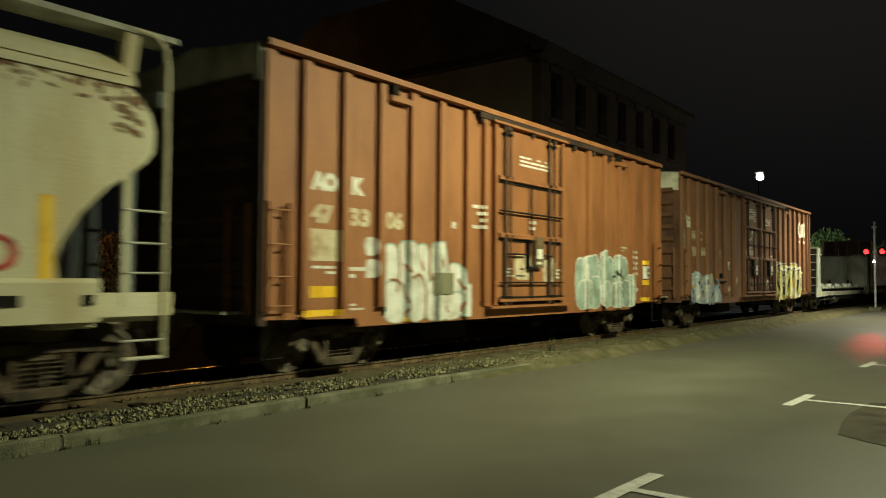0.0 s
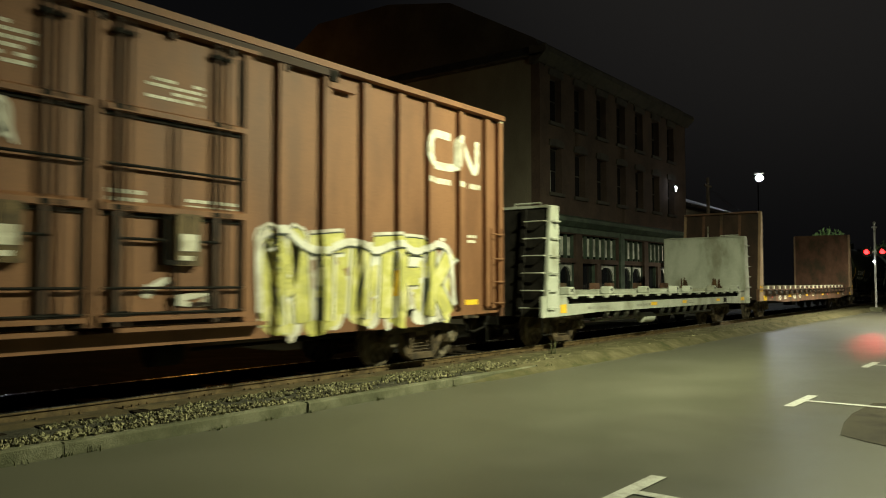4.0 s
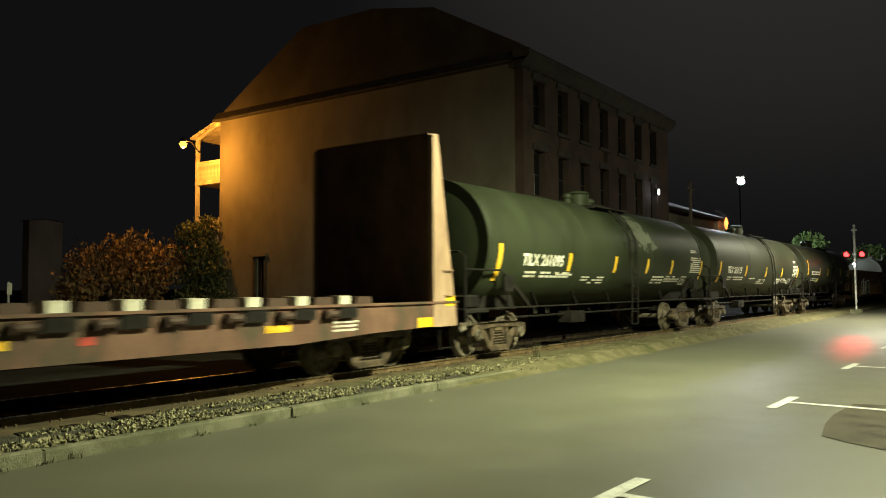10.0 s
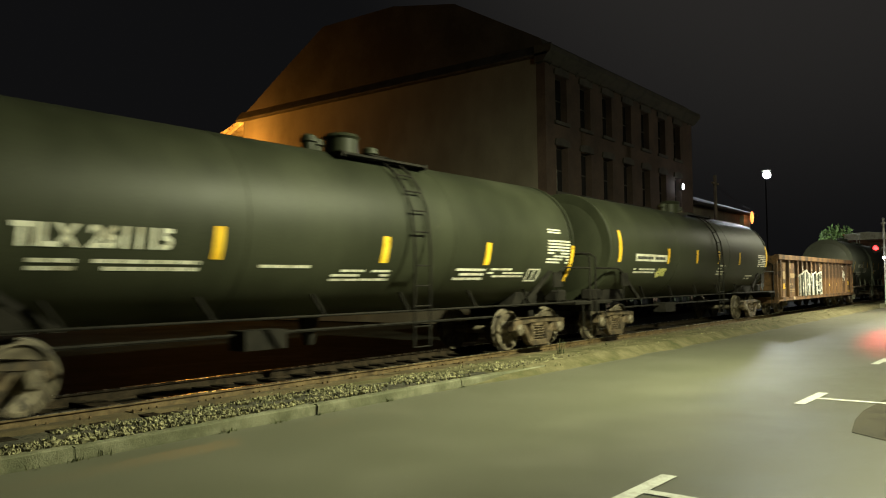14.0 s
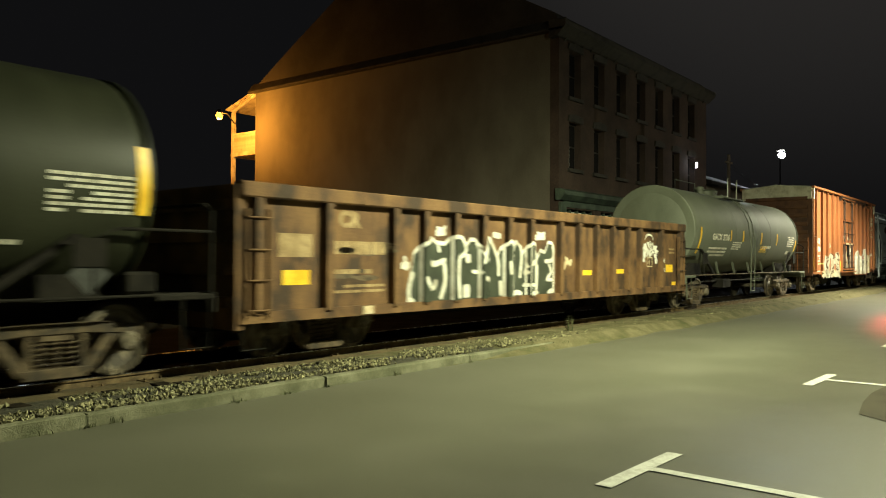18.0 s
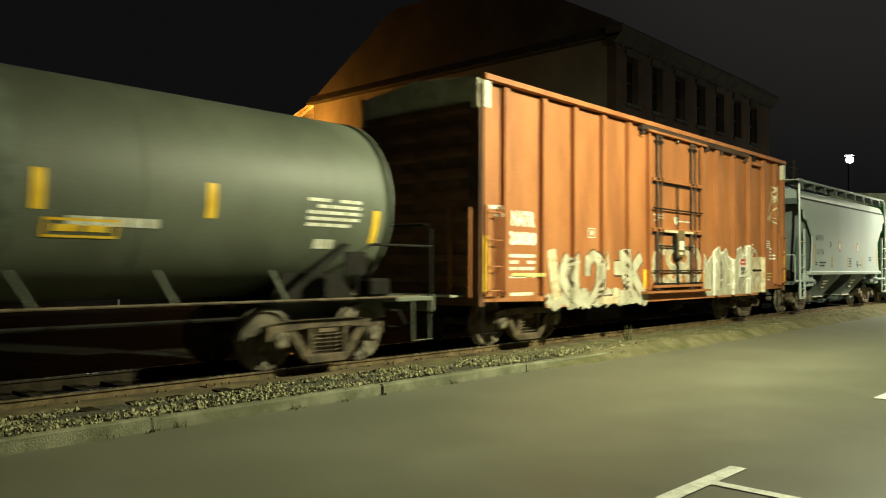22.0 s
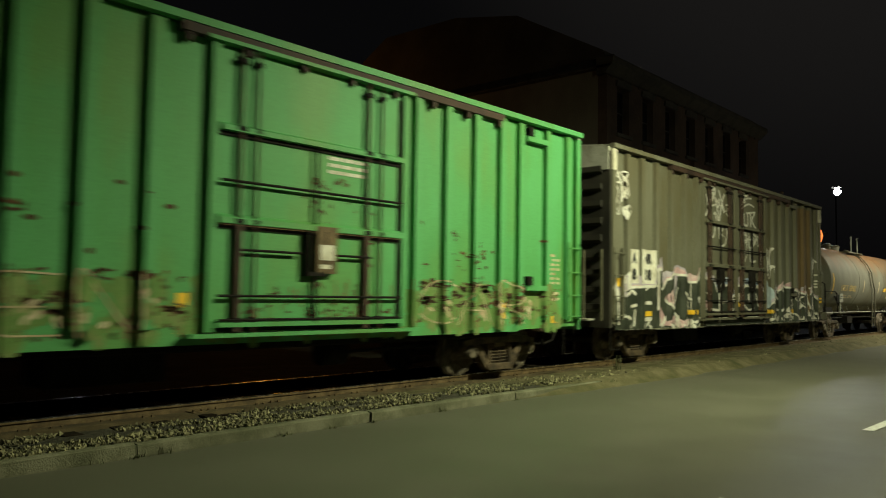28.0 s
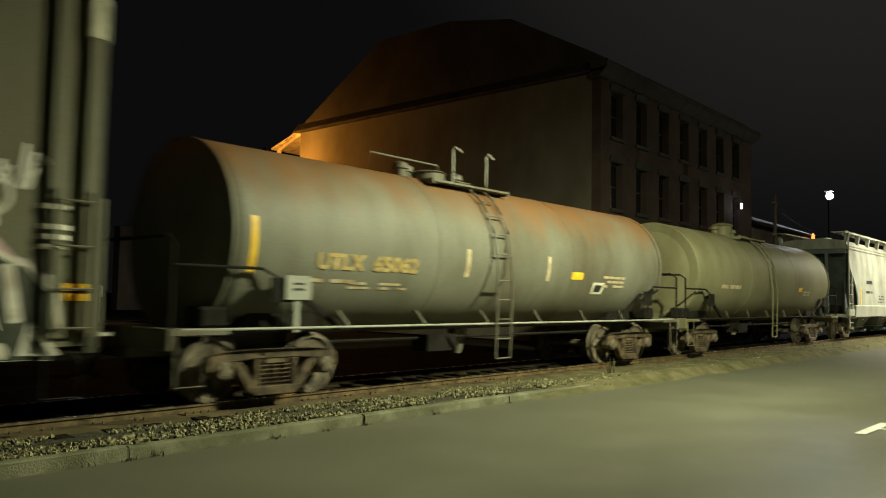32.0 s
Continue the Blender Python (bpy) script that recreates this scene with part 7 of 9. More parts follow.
    if dome == "tall":
        for dx in (-0.75, 0.25):
            part("grab_rail", Shape().tube([(lx + dx, -0.9, top - 0.15), (lx + dx, -0.9, top + 0.50), (lx + dx + 0.07, -0.9, top + 0.57), (lx + dx + 0.42, -0.75, top + 0.54)], 0.018, 6), GALVANISED, car)
        part("grab_rail", Shape().tube([(lx - 1.2, 0.9, top - 0.15), (lx - 1.2, 0.9, top + 0.6), (lx + 0.8, 0.9, top + 0.6), (lx + 0.8, 0.9, top - 0.15)], 0.022, 6), fp, car)
    part("bottom_outlet", Shape().lathe([(-0.5, 0.09), (-0.25, 0.14), (0.05, 0.22)], "z", (L / 2, 0, zc - R), 14), fp, car)
    part("brake_pipe", Shape().tube([(1.5, -0.6, 0.98), (L - 1.5, -0.6, 0.98)], 0.03, 6).box(L * 0.36, L * 0.36 + 0.8, -0.85, -0.45, 0.75, 1.05), BLACK_STEEL, car)
    trucks(car, 1.15, L - 1.15)
    return car


def tank_bars(car, R, zc, boxes):
    for x0, x1, z0, z1 in boxes:
        g = Shape()
        tank_rect(g, R, zc, 0.008, x0, x1, z0, z1)
        part("reflector", g, YELLOW, car, "yellow reflective strip")


def car_f(x0, number, seed, ladder_x=8.55, bars=(4.25, 7.65, 10.75), shift=0.0, paint=TANK_BLACK):
    R, zc = 1.48, 2.66
    L = 14.55
    car = tank_car("dark green-black tank car with white lettering and yellow reflectors", x0, L, R, zc, paint, ladder_x, dome="low")
    tank_words(car, "TILX", 1.62, 2.40, 2.22, 2.48, R, zc, WHITE_PAINT)
    if number:
        tank_words(car, number, 2.50, 3.62, 2.22, 2.48, R, zc, WHITE_PAINT)
    tank_print(car, [(1.85, 2.4, 1.92, 2.1, 2), (2.6, 4.1, 1.92, 2.1, 2), (5.1 - shift, 6.1 - shift, 1.98, 2.06, 1), (6.6 - shift, 8.0 - shift, 1.78, 2.0, 3), (9.9, 10.9, 1.78, 2.05, 3), (11.1, 11.9, 1.98, 2.06, 1), (13.2, 14.25, 2.16, 2.72, 8), (13.2, 13.8, 2.85, 2.97, 2), (11.0, 12.4, 1.84, 1.98, 2)], R, zc, WHITE_PAINT, seed)
    g = Shape()
    for a, b, c, e in ((12.55, 13.05, 1.76, 1.79), (12.55, 13.05, 2.01, 2.04), (12.55, 12.6, 1.79, 2.01), (12.78, 12.82, 1.79, 2.01), (13.0, 13.05, 1.79, 2.01)):
        tank_rect(g, R, zc, 0.008, a, b, c, e, n=2)
    part("data_frame", g, WHITE_PAINT, car, "white outlined data boxes")
    tank_bars(car, R, zc, [(0.56, 0.72, 1.85, 2.66), (14.3, 14.44, 1.75, 2.6)] + [(b, b + 0.17, 2.1, 2.55) for b in bars])
    if shift:
        # pale spilled wash behind the ladder
        rnd = random.Random(5)
        g = Shape()
        for k in range(90):
            u, v = min(0.9, max(-0.6, rnd.gauss(0, 0.30))), min(0.5, max(-0.5, rnd.gauss(0.05, 0.22)))
            paint_blob(g, lambda x: -1, 8.98 + u, 3.3 + v - 0.35 * u, rnd.uniform(0.05, 0.2), rnd.uniform(0.05, 0.16), 2)
        for k, p in enumerate(g.v):
            g.v[k] = (p[0], tank_depth(R, zc, 0.004 + 0.00002 * (k // 14))(p[2]), p[2])
        part("pale_wash", g, TANK_GREY, car, "pale streaky residue below the manway")["kind"] = "stuff"
    return car


def car_h():
    R, zc, L = 1.48, 2.66, 14.85
    car = tank_car("dark olive tank car with a tagged number panel", 115.5, L, R, zc, TANK_DARK, 8.55, dome="low")
    g = Shape()
    tank_rect(g, R, zc, 0.009, 1.75, 4.0, 2.30, 2.50)
    part("number_panel", g, WHITE_PAINT, car, "white outlined number panel")
    tank_print(car, [(1.8, 3.3, 1.95, 2.12, 2), (8.8, 9.5, 1.9, 2.3, 4), (12.3, 13.2, 1.75, 1.95, 2), (13.42, 14.46, 2.24, 2.73, 7)], R, zc, WHITE_PAINT, 9)
    part("placard", Shape().prism([(13.9, 1.28), (14.15, 1.53), (13.9, 1.78), (13.65, 1.53)], -1.47, -1.455), BLACK_PAINT, car, "dark diamond placard")
    tank_print(car, [(1.85, 3.9, 2.33, 2.47, 1)], R + 0.004, zc, BLACK_PAINT, 10)
    g = Shape()
    rnd = random.Random(4)
    for k in range(4):
        paint_stroke(g, lambda x: -1, [(3.4 + rnd.uniform(0, 0.8), 1.85 + rnd.uniform(0, 0.3)) for q in range(4)], 0.08)
    part("graffiti_tag", curved(g, R, zc, 0.01), SPRAY_YELLOW, car, "small pale scrawl")
    tank_bars(car, R, zc, [(0.65, 0.82, 2.25, 3.1), (4.05, 4.2, 2.25, 2.7), (6.5, 6.64, 2.3, 2.72), (8.65, 8.78, 2.3, 2.75), (11.0, 11.13, 2.3, 2.75), (14.5, 14.66, 2.25, 3.1)])
    return car


def gondola():
    L, top, bottom = 16.1, 2.80, 0.84
    car = thing("gondola_car", "rusty brown gondola with black and white graffiti lettering", "gondola", at=pose(131.45, YC, 0))
    posts = [0.32, 1.65, 3.18, 3.98, 4.86, 5.75, 6.64, 7.49, 8.73, 9.6, 10.48, 11.37, 12.23, 12.97, 14.41, 15.8]
    for s in (-1, 1):
        part("side_wall", Shape().box(0.05, L - 0.05, min(s * 1.44, s * 1.49), max(s * 1.44, s * 1.49), bottom, top - 0.1), GOND, car)
        part("top_chord", Shape().box(0, L, min(s * 1.40, s * 1.62), max(s * 1.40, s * 1.62), top - 0.22, top), GOND, car, bevel=0.02)
        part("bottom_sill", Shape().box(0, L, min(s * 1.42, s * 1.58), max(s * 1.42, s * 1.58), bottom - 0.02, bottom + 0.14), GOND, car)
    me = Shape().prism([(-0.085, 1.49), (-0.07, 1.61), (0.07, 1.61), (0.085, 1.49)], bottom + 0.1, top - 0.22, "z").mesh("side_post")
    for x in posts:
        for s in (0, 180):
            part("side_post", me, GOND, car).matrix_basis = pose(x, 0, 0, 0, 0, s)
    part("floor", Shape().box(0.1, L - 0.1, -1.44, 1.44, bottom, bottom + 0.1), GOND, car)
    for x, d in ((0.0, -1), (L, 1)):
        e = part("end_wall", Shape().box(x - 0.06, x + 0.06, -1.55, 1.55, bottom - 0.1, top - 0.05), GOND, car)
        for k in range(4):
            part("end_rib", Shape().box(min(x + d * 0.06, x + d * 0.14), max(x + d * 0.06, x + d * 0.14), -1.45, 1.45, 1.05 + k * 0.45, 1.2 + k * 0.45), GOND, e)
        ladder(car, x - d * 0.1 - (0.38 if d > 0 else 0), x - d * 0.1 + (0.38 if d < 0 else 0), -1.57, [1.0, 1.42, 1.85, 2.3], GOND)
        stirrup(car, x - d * 0.08, x - d * 0.48, z1=0.9, z0=0.45)
        coupler(car, x, d)
    part("underframe", Shape().box(0.3, L - 0.3, -0.3, 0.3, 0.62, bottom), BLACK_STEEL, car)
    at = lambda lift: wall_depth(posts, 0.07, 1.49, 1.61, lift)
    on = at(0.005)
    top = skyline([(3.55, 1.1), (3.62, 1.4), (3.74, 1.85), (3.95, 2.0), (4.17, 2.1), (4.4, 2.02), (4.55, 2.0), (4.83, 2.14), (5.13, 2.14), (5.27, 2.0), (5.4, 2.1), (5.57, 2.1), (5.7, 1.8), (5.84, 2.08), (6.03, 2.14), (6.3, 1.8), (6.42, 1.95), (6.66, 2.1), (6.78, 1.9), (6.99, 2.1), (7.15, 2.0), (7.24, 1.87), (7.46, 2.06), (7.7, 1.99), (7.82, 1.75), (7.97, 1.92), (8.13, 1.89), (8.3, 2.1), (8.47, 2.09), (8.54, 1.85)])
    g = Shape()
    paint_band(g, at(0.0075), 3.55, 8.54, 0.97, lambda x: top(x) + 0.045)
    rim = part("graffiti_band", g, SPRAY_WHITE, car, "dark green bubble lettering with a white outline")
    g = Shape()
    paint_band(g, at(0.009), 3.62, 8.48, 0.97, lambda x: top(x) - 0.03)
    part("band_fill", g, SPRAY_DARK, rim)
    line = "white outline stroke of the bubble letters"
    brush(car, at, SPRAY_WHITE, [(0.1, [(4.12, 1.74), (4.28, 1.64), (4.62, 1.72)]), (0.08, [(3.94, 1.42), (4.07, 1.24), (4.28, 1.21), (4.34, 1.36)]), (0.1, [(4.58, 1.65), (4.61, 1.33), (4.47, 1.0)]), (0.07, [(4.38, 2.05), (4.44, 1.85)]), (0.09, [(3.7, 1.5), (3.6, 1.25), (3.6, 1.05), (3.72, 0.98)])], line)
    brush(car, at, SPRAY_WHITE, [(0.08, [(5.13, 2.14), (5.25, 1.95), (5.16, 1.8), (4.92, 1.79), (4.87, 1.46), (4.91, 1.0)]), (0.07, [(5.57, 2.1), (5.64, 1.93)]), (0.16, [(5.31, 1.83), (5.32, 1.66)]), (0.2, [(5.26, 1.25), (5.27, 1.0)]), (0.07, [(5.44, 1.5), (5.68, 1.47)])], line)
    brush(car, at, SPRAY_WHITE, [(0.08, [(5.70, 1.64), (5.84, 2.08)]), (0.08, [(6.03, 2.14), (6.31, 1.74), (6.34, 1.39)]), (0.14, [(5.95, 1.79), (5.95, 1.66)]), (0.1, [(5.76, 1.37), (6.03, 1.32)]), (0.15, [(5.9, 1.15), (5.91, 1.0)]), (0.1, [(6.4, 1.3), (6.42, 1.0)])], line)
    brush(car, at, SPRAY_WHITE, [(0.09, [(6.66, 2.1), (6.76, 1.97), (6.76, 1.66), (6.82, 1.38)]), (0.09, [(6.82, 1.38), (6.87, 1.94), (6.99, 2.1)]), (0.09, [(7.13, 2.02), (7.2, 1.84), (7.13, 1.34)]), (0.1, [(6.61, 1.7), (6.64, 1.42)]), (0.1, [(6.78, 0.99), (7.03, 1.05), (7.2, 0.99)])], line)
    brush(car, at, SPRAY_WHITE, [(0.08, [(7.69, 1.99), (7.79, 1.81), (7.75, 1.58)]), (0.11, [(7.31, 1.4), (7.42, 1.62), (7.59, 1.69)]), (0.07, [(7.24, 1.19), (7.54, 1.19)]), (0.1, [(7.46, 0.99), (7.65, 1.06), (7.85, 0.99)]), (0.09, [(8.47, 2.06), (8.5, 1.85), (8.41, 1.71), (8.13, 1.69)]), (0.08, [(8.3, 1.63), (8.39, 1.45), (8.22, 1.3), (8.46, 1.29)]), (0.09, [(7.81, 1.62), (7.77, 1.05)]), (0.1, [(8.26, 1.0), (8.46, 1.05)])], line)
    brush(car, at, SPRAY_WHITE, [(0.12, [(4.33, 2.2), (4.62, 2.23)]), (0.08, [(4.36, 2.3), (4.5, 2.27), (4.63, 2.33)]), (0.12, [(6.13, 2.22), (6.41, 2.2)]), (0.12, [(7.69, 2.2), (8.13, 2.22)]), (0.09, [(7.8, 2.3), (8.0, 2.27), (8.12, 2.32)]), (0.12, [(3.38, 1.61), (3.6, 1.63)]), (0.07, [(3.47, 1.78), (3.52, 1.53)])], "small white crown tag above the letters", 0.012)
    speckle(car, at, (8.95, 9.3, 1.55, 1.75), 7, 0.07, [FADED_PAINT], 35, "faded_stencil", "yellowed remains of a stencil")
    g = Shape()
    rnd = random.Random(38)
    for k in range(46):
        u = rnd.uniform(-1, 1)
        paint_blob(g, at(0.008 + 0.00001 * k), 13.66 + 0.56 * u, 2.02 + rnd.uniform(-0.16, 0.16) * (1.1 - 0.4 * abs(u)), rnd.uniform(0.04, 0.13), rnd.uniform(0.03, 0.09), 1.8, rnd.uniform(-0.05, 0.05))
    for xc, zc, rx, rz in ((13.32, 1.74, 0.1, 0.07), (14.16, 1.72, 0.09, 0.1), (13.38, 1.86, 0.1, 0.08), (14.1, 1.86, 0.1, 0.08), (14.48, 1.72, 0.06, 0.06), (14.5, 1.45, 0.05, 0.05)):
        paint_blob(g, at(0.0085), xc, zc, rx, rz)
    paint_stroke(g, at(0.0095), [(13.42, 2.28), (13.52, 2.4), (13.72, 2.43), (13.9, 2.38), (13.96, 2.27)], 0.05)
    p = part("graffiti_blot", g, SPRAY_WHITE, car, "ragged white sprayed blot")
    p["kind"] = "stuff"
    for a, b, z0, z1 in ((13.55, 13.9, 1.54, 1.57), (13.55, 13.9, 1.78, 1.81), (13.55, 13.58, 1.57, 1.78), (13.87, 13.9, 1.57, 1.78), (13.66, 13.7, 1.61, 1.75)):
        q = Shape()
        paint_rect(q, at(0.0105), a, b, z0, z1)
        part("box_line", q, FADED_PAINT, car)
    tags(car, lambda lift: at(lift + 0.004), [(13.4, 14.1, 1.65, 2.25)], GRIME, 36, "thin brown line inside the white blot", 0.03)
    g = Shape()
    rnd = random.Random(61)
    for k in range(26):
        paint_blob(g, at(0.0045 + 0.00002 * k), rnd.uniform(1.95, 2.95), rnd.choice((1.42, 1.5, 1.85, 1.95)) + rnd.uniform(-0.05, 0.05), rnd.uniform(0.08, 0.28), rnd.uniform(0.02, 0.05), 2)
    part("faded_smear", g, TRUCK_STEEL, car, "smeared tan remains of old lettering")["kind"] = "stuff"
    words(car, "CR", 1.92, 2.42, 2.24, 2.48, -1.497, OLD_STENCIL, 0.02)
    small_print(car, on, [(1.8, 3.02, 1.72, 2.12, 1), (1.8, 2.9, 1.46, 1.6, 1), (1.8, 3.0, 1.17, 1.34, 2), (15.1, 15.5, 1.9, 2.1, 2)], OLD_STENCIL, 12)
    g = Shape()
    paint_rect(g, on, 0.72, 1.38, 1.75, 2.1)
    part("paint_patch", g, OLD_STENCIL, car, "faded tan patch")
    part("card_holder", Shape().box(2.38, 2.62, -1.6, -1.58, 0.84, 0.97), FADED_PAINT, car, "small pale card holder on the sill")
    yellow_bars(car, on, [(0.8, 1.32, 1.34, 1.56), (9.72, 10.34, 1.36, 1.48), (11.5, 12.1, 1.38, 1.49), (14.86, 15.36, 1.38, 1.60), (15.3, 15.6, 1.0, 1.1)])
    trucks(car, 2.0, L - 2.0)
    return car


def car_j():
    R, zc, L = 1.44, 2.72, 12.6
    car = tank_car("grey-green tank car with yellow reflectors and a paler centre band", 148.6, L, R, zc, TANK_GREY, 5.6, dome="tall", frame_paint=TANK_GREY, rod_paint=TRUCK_STEEL)
    tank_words(car, "GATX 3736", 1.78, 3.46, 2.42, 2.62, R, zc, WHITE_PAINT)
    tank_print(car, [(1.7, 3.5, 1.85, 2.2, 3), (3.9, 4.9, 2.1, 2.4, 4), (7.5, 8.6, 2.15, 2.35, 1), (10.8, 11.8, 2.3, 2.75, 5), (11.0, 11.4, 1.95, 2.2, 1)], R, zc, WHITE_PAINT, 14)
    tank_bars(car, R, zc, [(0.66, 0.80, 1.95, 2.8), (3.58, 3.68, 2.4, 2.78), (4.9, 5.04, 2.4, 2.8), (7.1, 7.24, 2.35, 2.8), (9.2, 9.34, 2.35, 2.8), (12.05, 12.18, 2.1, 2.6), (7.25, 8.1, 2.05, 2.08), (7.25, 8.1, 2.24, 2.27), (7.25, 7.28, 2.08, 2.24), (8.07, 8.1, 2.08, 2.24), (7.36, 7.66, 2.12, 2.2), (7.72, 7.98, 2.12, 2.2)])
    g = Shape()
    tank_rect(g, R, zc, 0.006, 6.0, 6.95, 1.9, 3.98, n=14)
    part("centre_patch", g, shaded("blue_grey_patch", (0.105, 0.122, 0.092), rough=0.55, scale=2, fine=40, bump=0.02), car, "slightly paler repainted band")
    return car


def car_k():
    posts = [0.68, 1.88, 2.98, 4.1, 5.2, 10.0, 11.15, 12.3, 13.45, 14.45]
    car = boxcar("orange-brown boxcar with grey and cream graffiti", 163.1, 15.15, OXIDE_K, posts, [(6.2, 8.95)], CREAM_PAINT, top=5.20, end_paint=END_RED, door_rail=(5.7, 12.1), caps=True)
    at = lambda lift: wall_depth(posts + [0.08, 15.07], HALF, SHEET, FACE, lift)
    on = at(0.005)
    y = -SHEET - 0.006
    words(car, "NATR", 0.92, 1.66, 2.53, 2.80, y, WHITE_PAINT, 0.02)
    words(car, "20030", 0.84, 1.70, 2.18, 2.40, y, WHITE_PAINT, 0.02)
    small_print(car, on, [(0.88, 1.68, 1.66, 2.02, 3), (0.88, 1.68, 1.52, 1.6, 1), (0.2, 0.6, 2.5, 2.9, 3), (13.6, 13.75, 1.9, 2.4, 6), (14.0, 14.35, 2.0, 2.4, 4), (12.6, 12.72, 1.9, 2.5, 6), (0.9, 1.6, 1.18, 1.3, 1), (13.6, 14.3, 1.35, 1.45, 1)], WHITE_PAINT, 15)
    dd = lambda x: -SHEET - 0.057
    small_print(car, dd, [(7.65, 8.45, 2.88, 2.94, 1), (6.4, 6.9, 2.85, 3.05, 3), (6.6, 8.7, 2.60, 2.68, 1)], WHITE_PAINT, 16, "door_print")
    g = Shape()
    paint_blob(g, dd, 7.55, 2.92, 0.10, 0.10)
    part("round_mark", g, WHITE_PAINT, car)
    g = Shape()
    placard(g, 7.45, 2.05, car)
    yellow_bars(car, on, [(0.0, 0.13, 1.3, 2.3), (2.92, 3.06, 1.32, 1.78), (5.98, 6.12, 1.25, 1.7), (15.0, 15.14, 1.3, 2.3), (12.4, 12.53, 1.25, 1.75), (9.25, 9.4, 1.3, 1.75)])
    for paint, lines in ((FADED_PAINT, [(0.30, [(2.22, 2.1), (2.30, 1.6), (2.41, 1.1)])]), (SPRAY_STONE, [(0.26, [(2.82, 1.97), (2.6, 1.58), (2.83, 1.27), (3.07, 1.06)]), (0.31, [(3.2, 1.95), (2.98, 1.76), (2.98, 1.34), (3.25, 1.12)])]),
                         (SPRAY_GREY, [(0.21, [(3.56, 2.0), (3.54, 1.56)]), (0.22, [(3.56, 1.83), (3.78, 2.0), (4.0, 1.8), (3.95, 1.31), (3.66, 1.05)])]), (FADED_PAINT, [(0.20, [(4.26, 2.1), (4.36, 1.69)]), (0.26, [(4.73, 1.29), (4.69, 1.08)]), (0.16, [(3.97, 1.04), (4.79, 1.04)])]),
                         (SPRAY_STONE, [(0.31, [(4.63, 1.73), (5.02, 1.73)]), (0.31, [(5.0, 2.15), (5.12, 1.6), (5.35, 1.15)]), (0.26, [(5.85, 2.0), (5.5, 1.65), (5.9, 1.15)])])):
        brush(car, at, paint, lines, "pale stone-grey graffiti stroke with a brown shadow line", 0.009, GRIME)
    for a, b, z0, z1 in ((3.58, 3.85, 2.37, 2.39), (3.58, 3.85, 2.56, 2.58), (3.58, 3.6, 2.39, 2.56), (3.83, 3.85, 2.39, 2.56), (3.68, 3.75, 2.43, 2.53)):
        g = Shape()
        paint_rect(g, on, a, b, z0, z1)
        part("box_line", g, WHITE_PAINT, car)
    g = Shape()
    paint_rect(g, on, 0.95, 1.86, 1.56, 1.63)
    part("yellow_label", g, SPRAY_YELLOW, car, "pale yellow strip label")
    speckle(car, at, (1.95, 6.1, 1.0, 1.16), 42, 0.13, [SPRAY_GREY, SPRAY_STONE], 39, "graffiti_cloud", "pale grey spray along the sill")
    on_door = lambda lift: (lambda x: -SHEET - 0.055 - lift)
    sprayed_word(car, on_door, "CSRO", 6.4, 8.9, 1.35, 2.25, [(0.2, FADED_PAINT), (0.1, SPRAY_GREY)], 42, "worn cream graffiti letter on the door", 0.05)
    speckle(car, on_door, (6.4, 8.9, 1.3, 1.6), 14, 0.14, [FADED_PAINT], 46, "graffiti_cloud", "worn cream paint low on the door")
    top = skyline([(9.28, 2.1), (9.5, 1.9), (9.75, 2.05), (9.96, 2.3), (10.27, 2.3), (10.38, 2.15), (10.56, 2.2), (10.72, 2.28), (10.9, 2.05), (11.12, 1.96), (11.25, 2.2), (11.82, 2.35), (11.9, 2.1), (12.04, 2.38), (12.28, 2.4), (12.38, 2.0)])
    g = Shape()
    paint_band(g, at(0.006), 9.28, 12.38, 1.0, lambda x: top(x) + 0.03)
    rim = part("graffiti_band", g, SPRAY_WHITE, car, "soft grey graffiti lettering with cream edges")
    g = Shape()
    paint_band(g, at(0.0075), 9.3, 12.36, 1.0, lambda x: top(x) - 0.03)
    part("band_fill", g, SPRAY_GREY, rim)
    brush(car, at, SPRAY_STONE, [(0.2, [(9.42, 1.95), (9.5, 1.3), (9.75, 1.1)]), (0.22, [(9.95, 2.1), (10.1, 1.6), (9.95, 1.15)]), (0.2, [(10.45, 2.05), (10.7, 1.7), (10.6, 1.2)]), (0.22, [(11.0, 1.85), (11.05, 1.5), (11.0, 1.12)]), (0.22, [(11.4, 2.1), (11.5, 1.7), (11.45, 1.15)]), (0.2, [(12.15, 2.2), (12.2, 1.7), (11.95, 1.2)])], "paler soft stroke in the grey letters", 0.009)
    brush(car, at, SPRAY_WHITE, [(0.035, [(9.35, 1.9), (9.6, 1.5), (9.7, 1.1)]), (0.04, [(9.85, 2.1), (9.95, 1.75), (10.2, 1.55)]), (0.04, [(10.15, 1.4), (10.5, 1.42)]), (0.035, [(10.62, 2.1), (10.85, 1.75), (11.1, 1.7)]), (0.04, [(10.75, 1.28), (11.1, 1.3)]), (0.04, [(11.3, 1.2), (11.5, 1.35), (11.6, 1.7), (11.86, 2.06), (12.12, 2.14)]), (0.04, [(11.75, 1.1), (12.0, 1.35), (12.3, 1.5)])], "thin cream line in the grey letters", 0.013)
    brush(car, at, SPRAY_DARK, [(0.05, [(9.8, 1.9), (9.78, 1.3)]), (0.05, [(10.35, 1.95), (10.38, 1.5), (10.3, 1.15)]), (0.04, [(11.62, 1.4), (11.66, 1.1)])], "soft dark line between the grey letters", 0.0125)
    g = Shape()
